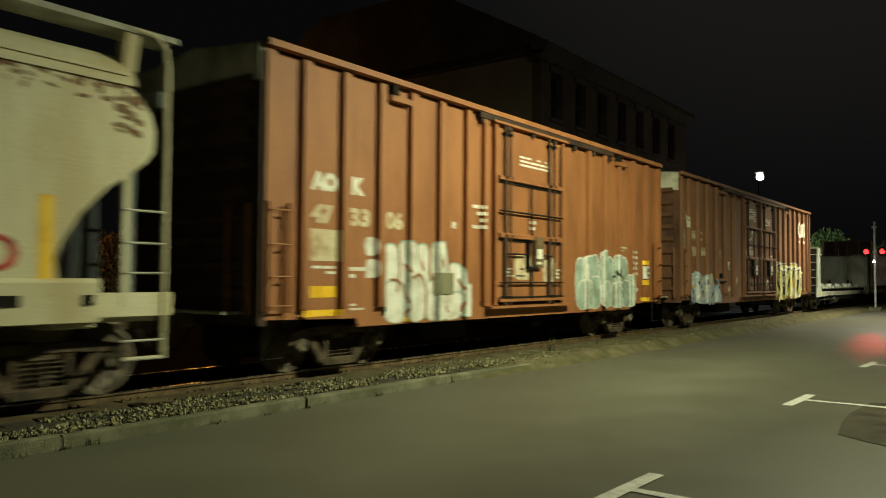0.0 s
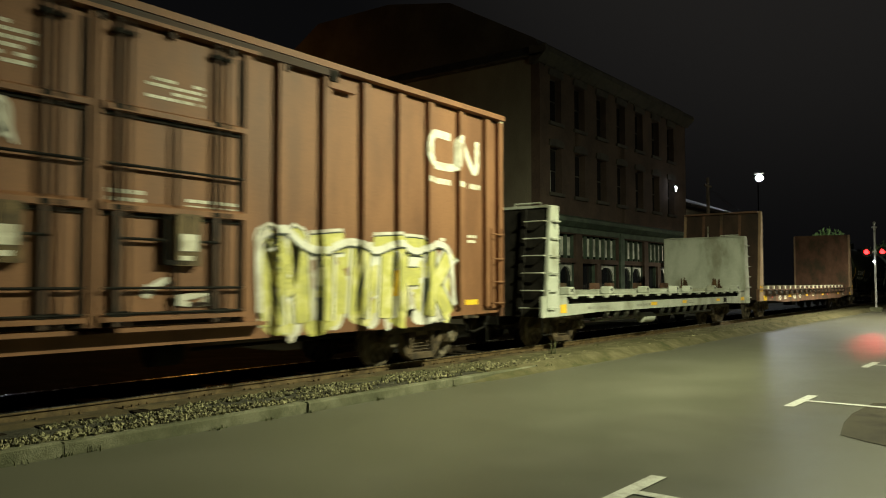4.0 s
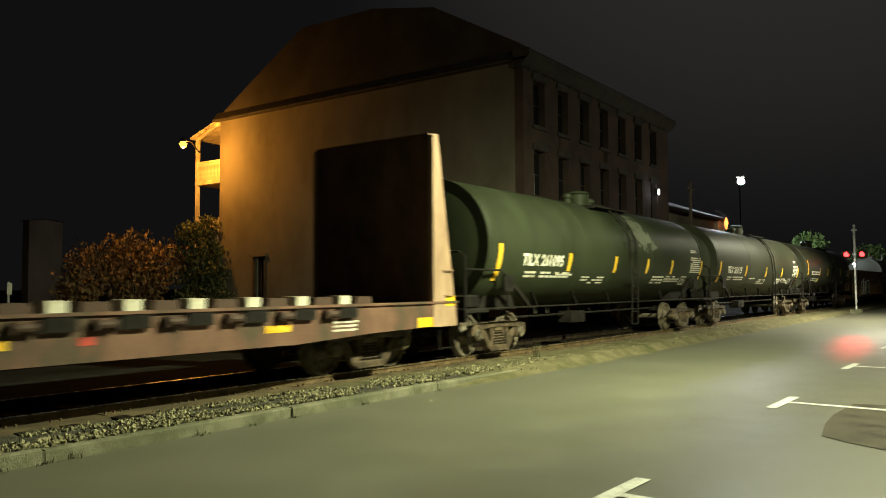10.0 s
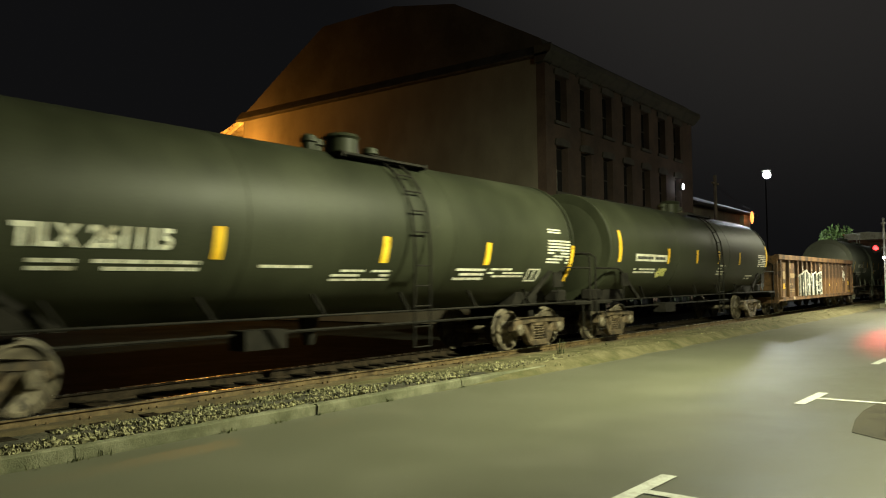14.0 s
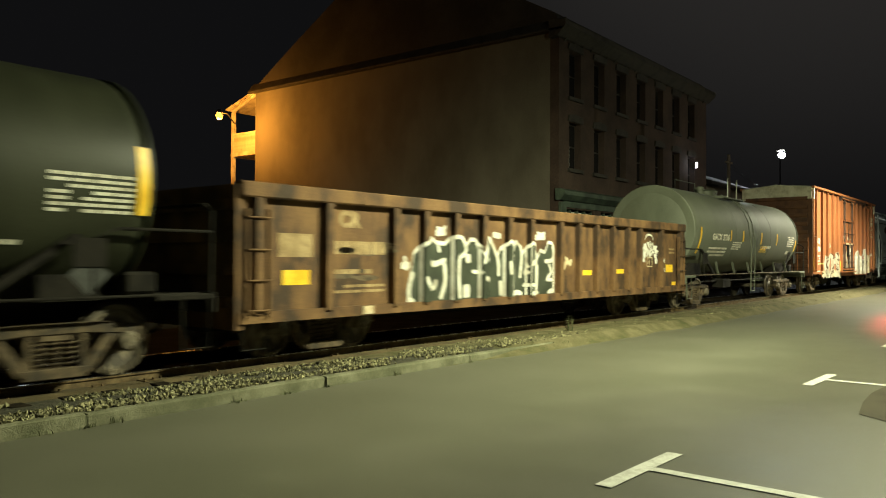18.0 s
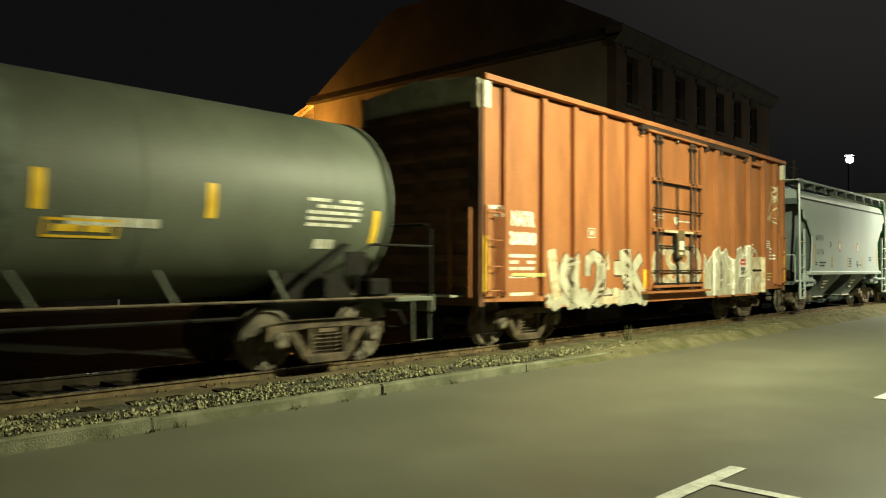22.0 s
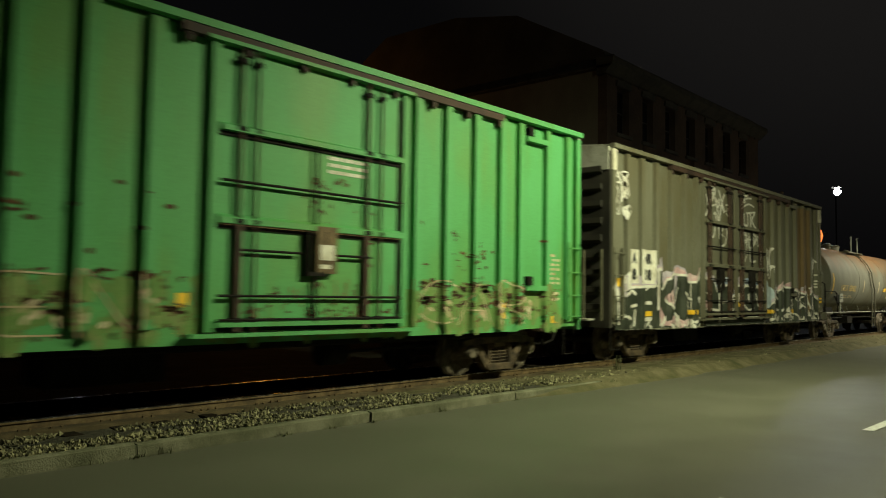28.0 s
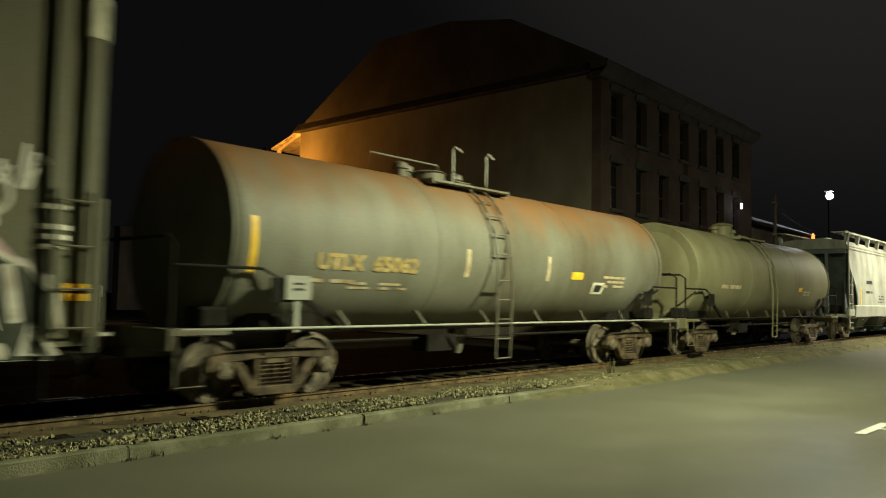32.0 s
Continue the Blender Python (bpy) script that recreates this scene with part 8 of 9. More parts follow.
    paint_rect(g, at(0.006), 12.52, 13.42, 1.02, 2.08)
    part("paint_patch", g, FADED_PAINT, car, "cream patch under the last letter")
    brush(car, at, SPRAY_GREY, [(0.1, [(12.62, 2.2), (12.85, 2.26), (13.1, 2.0), (13.3, 1.78)]), (0.12, [(12.7, 1.15), (12.76, 1.4), (12.96, 1.55), (13.3, 1.5)]), (0.1, [(13.05, 1.12), (13.12, 1.3), (13.36, 1.36)]), (0.14, [(12.62, 2.0), (12.66, 1.8)])], "grey swirl on the cream patch", 0.009)
    part("tack_slot", Shape().box(12.55, 13.42, -SHEET - 0.02, -SHEET - 0.006, 1.65, 1.71), BLACK_STEEL, car, "dark gap between the side's plates")
    board = part("notice_board", Shape().box(11.66, 12.06, -SHEET - 0.03, -SHEET, 1.49, 2.02), SPRAY_WHITE, car, "framed notice with a red head")
    part("notice_head", Shape().box(11.67, 12.05, -SHEET - 0.036, -SHEET - 0.03, 1.84, 2.01), RED_PAINT, board)
    for k in range(3):
        part("notice_print", Shape().box(11.72 + 0.11 * k, 11.79 + 0.11 * k, -SHEET - 0.034, -SHEET - 0.03, 1.56, 1.77), BLACK_STEEL, board)
    part("notice_line", Shape().box(11.76, 11.98, -SHEET - 0.04, -SHEET - 0.036, 1.90, 1.94), SPRAY_WHITE, board)
    brush(car, at, SPRAY_YELLOW, [(0.025, [(13.52, 1.58), (14.3, 1.58)]), (0.025, [(13.52, 1.48), (14.3, 1.48)])], "thin pale line of a worn label", 0.006)
    part("pale_rail", Shape().box(6.78, 8.32, -SHEET - 0.155, -SHEET - 0.142, 2.60, 2.66), FADED_PAINT, car, "pale worn strip on the door rib")
    g = Shape()
    paint_rect(g, lambda x: -SHEET - 0.062, 7.15, 7.27, 1.72, 2.25)
    part("reflector", g, GOLD, car, "yellow reflective strip")
    tags(car, at, [(13.7, 14.9, 2.95, 4.1), (13.9, 14.8, 3.1, 4.3)], FADED_PAINT, 44, "thin cream scrawled tag", 0.04)
    small_print(car, on, [(13.5, 14.1, 2.36, 2.62, 4)], WHITE_PAINT, 57)
    for a, b, z in ((12.4, 13.2, 4.85),):
        tack_board(car, a, b, z, OXIDE_K)
    return car


def between(pairs, z):
    """Linear reading of (z, value) pairs."""
    for (z0, a), (z1, b) in zip(pairs, pairs[1:]):
        if z <= z1:
            return a + (b - a) * max(0.0, z - z0) / max(1e-6, z1 - z0)
    return pairs[-1][1]


def curved_sheet(cut, L, bulge, s, thick=0.05):
    """A hopper's side between its cut-back ends, bent inwards as the (z, half width) pairs of bulge say."""
    rim = [(z + 0.0002 * i, x) for i, (x, z) in enumerate(cut)]
    zs = sorted({z for z, _ in rim} | {z for z, _ in bulge if rim[0][0] < z < rim[-1][0]})
    g, n = Shape(), len(zs)
    for inset in (0.0, thick):
        for z in zs:
            x, y = between(rim, z), s * (between(bulge, z) - inset)
            g.v += [(x, y, z), (L - x, y, z)]
    for i in range(n - 1):
        a, b = 2 * i, 2 * (n + i)
        g.f += [(a, a + 1, a + 3, a + 2), (b, b + 1, b + 3, b + 2), (a, a + 2, b + 2, b), (a + 1, a + 3, b + 3, b + 1)]
    e, k = 2 * (n - 1), 2 * n
    g.f += [(0, 1, k + 1, k), (e, e + 1, k + e + 1, k + e)]
    return g


def hopper_car(label, x0, length, paint, cut, bulge, roof, sill_z, board_z, inner_rail, bays, ribbed, rungs):
    """A covered hopper. cut: (x, z) outline of the cut-back end of its side, from the sill up; bulge: (z, half width) of the side; roof: (half width, z) from eave to crown."""
    car = thing("hopper_car", label, "hopper car", "hopper cars", pose(x0, YC, 0))
    L, eave = length, roof[0][1]
    foot = cut[0][1]
    for s in (-1, 1):
        part("side_sheet", curved_sheet(cut, L, bulge, s), paint, car)
        w = bulge[0][1]
        part("side_sill", Shape().prism([(s * (w - 0.1), sill_z), (s * (w + 0.03), sill_z - 0.02), (s * (w + 0.05), foot - 0.02), (s * w, foot + 0.03), (s * (w - 0.1), foot + 0.03)], cut[0][0] - (0.12 if ribbed else 0.48), L - cut[0][0] + (0.12 if ribbed else 0.48), "x"), paint, car)
        for k in range(1 if ribbed else 2):
            ww, zz = roof[k]
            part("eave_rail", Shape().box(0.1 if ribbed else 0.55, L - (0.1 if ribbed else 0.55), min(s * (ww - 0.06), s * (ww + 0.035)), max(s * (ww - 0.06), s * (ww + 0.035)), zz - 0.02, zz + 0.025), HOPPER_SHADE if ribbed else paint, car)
    # slope sheets are coloured darker than the sides to paint the recess's shade
    part("body", Shape().prism([(cut[0][0] + 0.06, foot), (0.72, eave - 0.95), (0.62, eave - 0.05), (L - 0.62, eave - 0.05), (L - 0.72, eave - 0.95), (L - cut[0][0] - 0.06, foot)], -1.42, 1.42), HOPPER_SLOPE if ribbed else HOPPER_SHADE, car, "slope sheets with the recess's shade in their dark colour")
    part("roof", Shape().prism([(-a, b) for a, b in roof] + [(a, b) for a, b in reversed(roof)], 0.08 if ribbed else 0.45, L - (0.08 if ribbed else 0.45), "x"), paint, car)
    for s in (-1, 1):
        over = -0.02 if ribbed else 0.12
        wk = part("running_board", Shape().box(-over, L + over, min(s * 0.92, s * 1.46), max(s * 0.92, s * 1.46), board_z, board_z + 0.03), GALVANISED, car, "grated roof walkway")
        part("board_edge", Shape().box(-over, L + over, min(s * 1.46, s * 1.49), max(s * 1.46, s * 1.49), board_z - 0.03, board_z + 0.045), paint if ribbed else GALVANISED, wk)
        if ribbed:
            me = Shape().prism([(s * 1.42, board_z - 0.25), (s * 1.52, board_z - 0.32), (s * 1.47, board_z), (s * 0.95, board_z), (s * 1.0, board_z - 0.1)], -0.03, 0.03, "x").mesh("bracket")
            web = Shape().prism([(-0.04, board_z - 0.27), (0.04, board_z - 0.27), (0.17, board_z), (-0.17, board_z)], s * 1.465 - 0.012, s * 1.465 + 0.012).mesh("bracket_web")
            for k in range(9):
                b = part("bracket", me, HOPPER_BAY, wk)
                b.matrix_basis = pose(0.5 + k * (L - 1.0) / 8, 0, 0)
                part("bracket_web", web, HOPPER_BAY, b)
        else:
            for k in range(9):
                x = 0.5 + k * (L - 1.0) / 8
                part("bracket", Shape().prism([(s * 1.28, roof[2][1]), (s * 1.38, roof[2][1] - 0.06), (s * 1.47, board_z), (s * 1.30, board_z)], x - 0.09, x + 0.09, "x"), paint, wk)
    for k in range(4):
        part("roof_hatch", Shape().lathe([(0, 0.34), (0.14, 0.34), (0.18, 0.3), (0.2, 0.05)], "z", (L * (k + 0.6) / 4.2, 0, roof[-1][1] - 0.04), 18), paint, car)
    for xa, xb, ba, bb in bays:
        y0 = bulge[0][1] - 0.08
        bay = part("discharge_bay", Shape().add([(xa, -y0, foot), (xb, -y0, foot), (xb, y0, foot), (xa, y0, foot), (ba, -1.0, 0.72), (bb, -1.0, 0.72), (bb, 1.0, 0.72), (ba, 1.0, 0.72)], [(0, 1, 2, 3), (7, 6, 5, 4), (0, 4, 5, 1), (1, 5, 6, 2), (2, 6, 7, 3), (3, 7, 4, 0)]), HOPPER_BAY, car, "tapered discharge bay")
        xm = (ba + bb) / 2
        part("gate_frame", Shape().box(ba - 0.06, bb + 0.06, -1.05, 1.05, 0.68, 0.72), GALVANISED, bay)
        part("gate", Shape().box(ba + 0.05, bb - 0.15, -0.9, 0.9, 0.5, 0.68).tube([(bb - 0.3, -1.12, 0.56), (bb + 0.05, -1.12, 0.56)], 0.05, 8).tube([(bb - 0.1, -1.2, 0.56), (bb - 0.1, -0.9, 0.56)], 0.03, 6), HOPPER_BAY, bay)
        slope = (y0 - 1.0) / (foot - 0.72)
        for k, (half, zz) in enumerate(((0.34, 1.26), (0.24, 1.16), (0.2, 1.02))):
            yy = 1.0 + slope * (zz - 0.72) + 0.022
            part("bay_print", Shape().box(xm - half, xm + half * 0.7, -yy - 0.01, -yy, zz, zz + 0.045), WHITE_PAINT, bay)
    for x, d in ((0.0, -1), (L, 1)):
        xo, xi = x + d * (0.06 if ribbed else -0.07), x - d * inner_rail
        part("corner_rail", Shape().tube([(xo - d * 0.44, -1.47, board_z + 0.02), (xo - d * 0.14, -1.52, board_z - 0.02), (xo - d * 0.03, -1.54, board_z - 0.16), (xo, -1.55, board_z - 0.4), (xo, -1.56, 0.74)], 0.04 if ribbed else 0.034, 8), paint, car, "bent corner rail")
        part("inner_rail", Shape().box(xi - 0.04, xi + 0.04, -1.57, -1.51, 0.74 if ribbed else foot - 0.3, rungs[-1] + 0.45), paint, car)
        xa, xb = sorted((xo, xi))
        lad = part("ladder", Shape().box(xa, xb, -1.57, -1.51, 0.72, 0.75), paint, car)
        for z in rungs:
            part("rung", Shape().tube([(xa - 0.03, -1.57, z), (xb + 0.03, -1.57, z)], 0.016, 6), GALVANISED, lad)
        part("side_step_beam", Shape().box(min(xo + d * 0.12, x - d * 1.5), max(xo + d * 0.12, x - d * 1.5), -1.56, -1.46, (1.29 if ribbed else sill_z + 0.03), (1.36 if ribbed else foot - 0.14)), paint, car)
        part("end_sill", Shape().box(min(x - d * 0.1, x - d * 2.0), max(x - d * 0.1, x - d * 2.0), -1.45, 1.45, 1.18, 1.30).box(min(x, x - d * 2.4), max(x, x - d * 2.4), -0.3, 0.3, 0.8, 1.2), HOPPER_BAY if ribbed else paint, car)
        part("end_frame", Shape().box(x - d * 0.06 - 0.05, x - d * 0.06 + 0.05, -0.75, -0.62, 1.3, eave).box(x - d * 0.06 - 0.05, x - d * 0.06 + 0.05, 0.62, 0.75, 1.3, eave).box(x - d * 0.06 - 0.05, x - d * 0.06 + 0.05, -1.45, 1.45, eave - 0.2, eave), HOPPER_BAY, car)
        if ribbed:
            part("end_handrail", Shape().tube([(x + d * 0.36, -1.5, 1.32), (x + d * 0.36, -1.5, 2.15), (x + d * 0.30, -1.45, 2.2), (x + d * 0.30, 1.2, 2.2)], 0.022, 6), paint, car)
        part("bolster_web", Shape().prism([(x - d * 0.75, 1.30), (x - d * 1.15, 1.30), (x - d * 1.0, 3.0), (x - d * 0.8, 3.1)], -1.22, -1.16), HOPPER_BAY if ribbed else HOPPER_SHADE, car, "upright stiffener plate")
        part("bolster_block", Shape().box(min(x - d * 0.95, x - d * 1.5), max(x - d * 0.95, x - d * 1.5), -1.5, -1.2, 1.12, foot - 0.06), paint, car, bevel=0.02)
        part("air_tank", Shape().lathe([(-0.35, 0.05), (-0.3, 0.17), (0.3, 0.17), (0.35, 0.05)], "y", (x - d * 0.9, -0.6, 1.52), 12), BLACK_STEEL, car)
        coupler(car, x, d)
    trucks(car, 1.35, L - 1.35)
    return car


def car_l():
    cut = [(1.0, 1.63), (1.15, 1.78), (1.25, 2.64), (1.25, 2.86), (0.70, 3.38), (0.48, 3.43), (0.36, 3.72), (0.08, 3.78), (0.03, 4.0), (0.03, 4.14)]
    bulge = [(1.5, 1.57), (3.3, 1.57), (3.55, 1.566), (3.75, 1.555), (3.9, 1.541), (4.02, 1.526), (4.14, 1.505)]
    roof = [(1.50, 4.14), (1.47, 4.26), (1.40, 4.38), (1.28, 4.46), (0.9, 4.52), (0.0, 4.58)]
    car = hopper_car("pale grey covered hopper with dark roof brackets", 179.9, 11.1, HOPPER_WHITE, cut, bulge, roof, 1.55, 4.76, 0.46, [(2.75, 5.3, 3.08, 4.02), (6.4, 8.85, 6.6, 7.5)], True, [0.78, 1.05, 1.76, 2.2, 2.65])
    d = lambda x: -1.576
    words(car, "B R N X", 1.6, 2.42, 2.75, 2.95, -1.577, BLACK_PAINT, 0.004)
    words(car, "1 0 1 7 6", 1.6, 2.42, 2.25, 2.45, -1.577, BLACK_PAINT, 0.004)
    small_print(car, d, [(1.5, 1.75, 1.86, 2.0, 2), (1.95, 2.7, 1.8, 2.02, 2), (3.18, 3.4, 2.5, 2.74, 3), (5.55, 5.9, 1.8, 2.18, 6), (6.5, 6.9, 1.8, 2.05, 5), (7.0, 7.25, 1.86, 1.96, 2), (8.4, 8.8, 2.05, 2.25, 3)], BLACK_PAINT, 18)
    for xc in (4.38, 6.75):
        g = Shape()
        paint_blob(g, d, xc, 2.58, 0.16, 0.19, 2)
        m = part("round_emblem", g, RED_PAINT, car, "faded red and white round emblem")
        g = Shape()
        paint_blob(g, lambda x: -1.58, xc, 2.58, 0.13, 0.16, 2)
        part("emblem_centre", g, WHITE_PAINT, m)
    yellow_bars(car, d, [(1.42, 1.52, 1.85, 2.6), (3.35, 3.47, 1.78, 2.18), (5.36, 5.48, 1.78, 2.18), (7.35, 7.46, 1.78, 2.18), (9.62, 9.74, 1.85, 2.6)], GOLD)
    return car


def car_old_hopper(x0, seed, paint=HOPPER_CREAM):
    cut = [(1.42, 1.68), (1.47, 1.94), (1.38, 2.14), (1.17, 2.47), (0.84, 2.80), (0.57, 2.98), (0.35, 3.16), (0.25, 3.30), (0.22, 3.56), (0.27, 3.76), (0.38, 3.94), (0.58, 4.11)]
    bulge = [(1.6, 1.57), (2.9, 1.57), (3.2, 1.562), (3.5, 1.545), (3.8, 1.515), (4.11, 1.47)]
    roof = [(1.47, 4.11), (1.43, 4.24), (1.36, 4.38), (1.2, 4.50), (0.7, 4.56), (0.0, 4.60)]
    car = hopper_car("old cream covered hopper with rust stains" if paint == HOPPER_CREAM else "old dull grey covered hopper with rust stains", x0, 15.6, paint, cut, bulge, roof, 1.22, 4.80, 0.60, [(2.3, 5.6, 3.4, 4.5), (6.2, 9.4, 7.25, 8.35), (10.0, 13.3, 11.1, 12.2)], False, [0.72, 0.95, 1.78, 2.15, 2.55])
    d = lambda x: -1.576
    yellow_bars(car, d, [(13.95, 14.12, 1.7, 2.65), (8.0, 8.14, 1.8, 2.4), (1.9, 2.05, 1.7, 2.5)])
    g = Shape()
    paint_blob(g, d, 13.3, 1.98, 0.45, 0.22)
    m = part("round_emblem", g, RED_PAINT, car, "worn red oval emblem")
    g = Shape()
    paint_blob(g, lambda x: -1.58, 13.28, 1.98, 0.36, 0.16)
    part("emblem_centre", g, paint, m)
    small_print(car, d, [(2.6, 4.0, 2.6, 2.9, 1), (2.6, 4.0, 2.2, 2.4, 1), (5.0, 6.2, 1.8, 2.2, 3)], BLACK_PAINT, seed)
    rnd = random.Random(seed)
    g = Shape()
    for k in range(70):
        xc = 15.0 - 1.9 * rnd.random() ** 1.7
        zc = 4.05 + rnd.gauss(0, 0.1) if k < 45 else 3.95 - 0.5 * rnd.random()
        paint_blob(g, d, xc if k < 45 else 15.05 + rnd.uniform(-0.2, 0.12), min(4.08, zc), rnd.uniform(0.015, 0.09), rnd.uniform(0.015, 0.06), 2, rnd.uniform(-0.02, 0.02), step=0.02)
    g.v = [(x, -between(bulge, z) - 0.004 - 0.00002 * (i // 12), z) for i, (x, y, z) in enumerate(g.v)]
    part("rust_stain", g, RUST_TOP, car, "rust bleeding from the top corner")["kind"] = "stuff"
    for a, b in ((13.4, 13.75), (14.45, 14.58)):
        part("sill_slot", Shape().box(a, b, -1.627, -1.615, 1.40, 1.52), BLACK_STEEL, car)
    return car


def car_m():
    posts = [0.85, 1.58, 2.3, 3.04, 3.77, 4.52, 5.3, 9.87, 10.62, 11.39, 12.13, 12.72, 13.62, 14.36]
    car = boxcar("bright green boxcar with rust stains along its lower side", 192.05, 14.8, GREEN_M, posts, [(6.15, 9.5)], GALVANISED, top=5.20, sill=0.09, end_paint=END_GREEN, door_rail=(5.6, 12.1))
    at = lambda lift: wall_depth(posts + [0.08, 14.72], HALF, SHEET, FACE, lift)
    on = at(0.005)
    y = -SHEET - 0.006
    for txt, a, b, z0, z1 in (("CR", 0.95, 1.42, 2.56, 2.78), ("LE", 1.75, 2.1, 2.58, 2.8), ("119", 0.95, 1.42, 2.06, 2.30), ("76", 1.75, 2.1, 2.06, 2.30)):
        words(car, txt, a, b, z0, z1, y, FADED_PAINT, 0.015)
    small_print(car, on, [(0.95, 1.42, 1.72, 1.98, 3), (1.75, 2.1, 1.72, 1.98, 3), (13.78, 14.0, 1.95, 2.6, 7), (14.05, 14.15, 1.95, 2.6, 7), (13.8, 14.15, 1.62, 1.84, 2)], FADED_PAINT, 20)
    yellow_bars(car, on, [(0.92, 1.45, 1.2, 1.34), (2.85, 3.0, 1.2, 1.7), (5.7, 5.85, 1.2, 1.7), (12.1, 12.25, 1.2, 1.66), (14.42, 14.54, 1.7, 2.2), (14.42, 14.54, 1.3, 1.6), (13.76, 14.17, 1.19, 1.33)])
    rust, streaks = Shape(), Shape()
    rnd = random.Random(31)
    side = lambda x: (lambda q: -SHEET - 0.058) if 6.15 < x < 9.5 else at(0.006)
    for k in range(70):
        xc, zc = rnd.uniform(0.5, 14.3), 1.25 + 0.7 * rnd.random() ** 1.4
        if rnd.random() < 0.12:
            zc = rnd.uniform(2.2, 3.4)
        if 6.0 < xc < 6.3 or 9.35 < xc < 9.65:
            continue
        spread = rnd.uniform(0.05, 0.2)
        for j in range(rnd.randint(4, 12)):
            x, z = xc + rnd.gauss(0, spread), max(1.18, zc + rnd.gauss(0, spread * 0.6))
            if (6.15 < x < 9.5) == (6.15 < xc < 9.5):
                paint_blob(rust, side(xc), x, z, rnd.uniform(0.008, 0.05), rnd.uniform(0.008, 0.035), 1.6, rnd.uniform(-0.02, 0.02), step=0.012)
    for k in range(170):
        x, z = rnd.uniform(0.5, 14.2), 1.2 + 0.8 * rnd.random() ** 1.3
        paint_rect(streaks, side(x), x, x + rnd.uniform(0.008, 0.025), z - rnd.uniform(0.04, 0.3) if z > 1.5 else 1.16, z)
    for k in range(44):
        x, z = rnd.choice((rnd.uniform(1.0, 5.6), rnd.uniform(9.9, 13.3))), rnd.uniform(1.42, 1.95)
        for j in range(9):
            paint_blob(rust, side(x), x + rnd.gauss(0, 0.09), z + rnd.gauss(0, 0.03), rnd.uniform(0.03, 0.10), rnd.uniform(0.008, 0.035), 1.6, rnd.uniform(-0.02, 0.02), step=0.012)
    for k in range(26):
        x, z = rnd.choice((rnd.uniform(1.0, 5.6), rnd.uniform(9.9, 14.2))), rnd.uniform(2.1, 3.1)
        paint_blob(rust, side(x), x, z, rnd.uniform(0.03, 0.09), rnd.uniform(0.012, 0.035), 1.6, step=0.012)
    part("rust_stain", rust, GRIME, car, "scattered flaked rust patches")["kind"] = "stuff"
    part("rust_run", streaks, RUST_TOP, car, "thin rust runs down the side")["kind"] = "stuff"
    speckle(car, at, (0.5, 14.2, 1.15, 1.85), 330, 0.14, [SALLOW], 51, "faded_paint", "yellowed faded paint along the lower side")
    speckle(car, lambda lift: at(lift + 0.004), (10.2, 13.2, 1.3, 1.65), 22, 0.05, [FADED_PAINT], 50, "paint_flake", "pale flakes of old graffiti")
    speckle(car, lambda lift: at(lift + 0.004), (1.0, 5.6, 1.3, 1.7), 24, 0.05, [FADED_PAINT], 49, "paint_flake", "pale flakes of old graffiti")
    sprayed_word(car, at, "OEN", 2.6, 5.3, 1.2, 1.95, [(0.022, FADED_PAINT)], 52, "thin faded cream graffiti letter", 0.05)
    sprayed_word(car, at, "CAR", 10.0, 13.0, 1.2, 1.95, [(0.022, FADED_PAINT)], 53, "thin faded cream graffiti letter", 0.05)
    g = Shape()
    placard(g, 7.75, 2.05, car)
    small_print(car, lambda x: -SHEET - 0.057, [(8.0, 8.8, 3.45, 3.75, 3)], WHITE_PAINT, 21, "door_print")
    part("rust_bar", Shape().box(6.2, 9.45, -SHEET - 0.118, -SHEET - 0.112, 2.58, 2.68), RUST_TOP, car, "rusted door rail")
    for a, b, z in ((12.85, 13.55, 4.77), (12.85, 13.55, 1.88)):
        tack_board(car, a, b, z, GREEN_M)
    return car


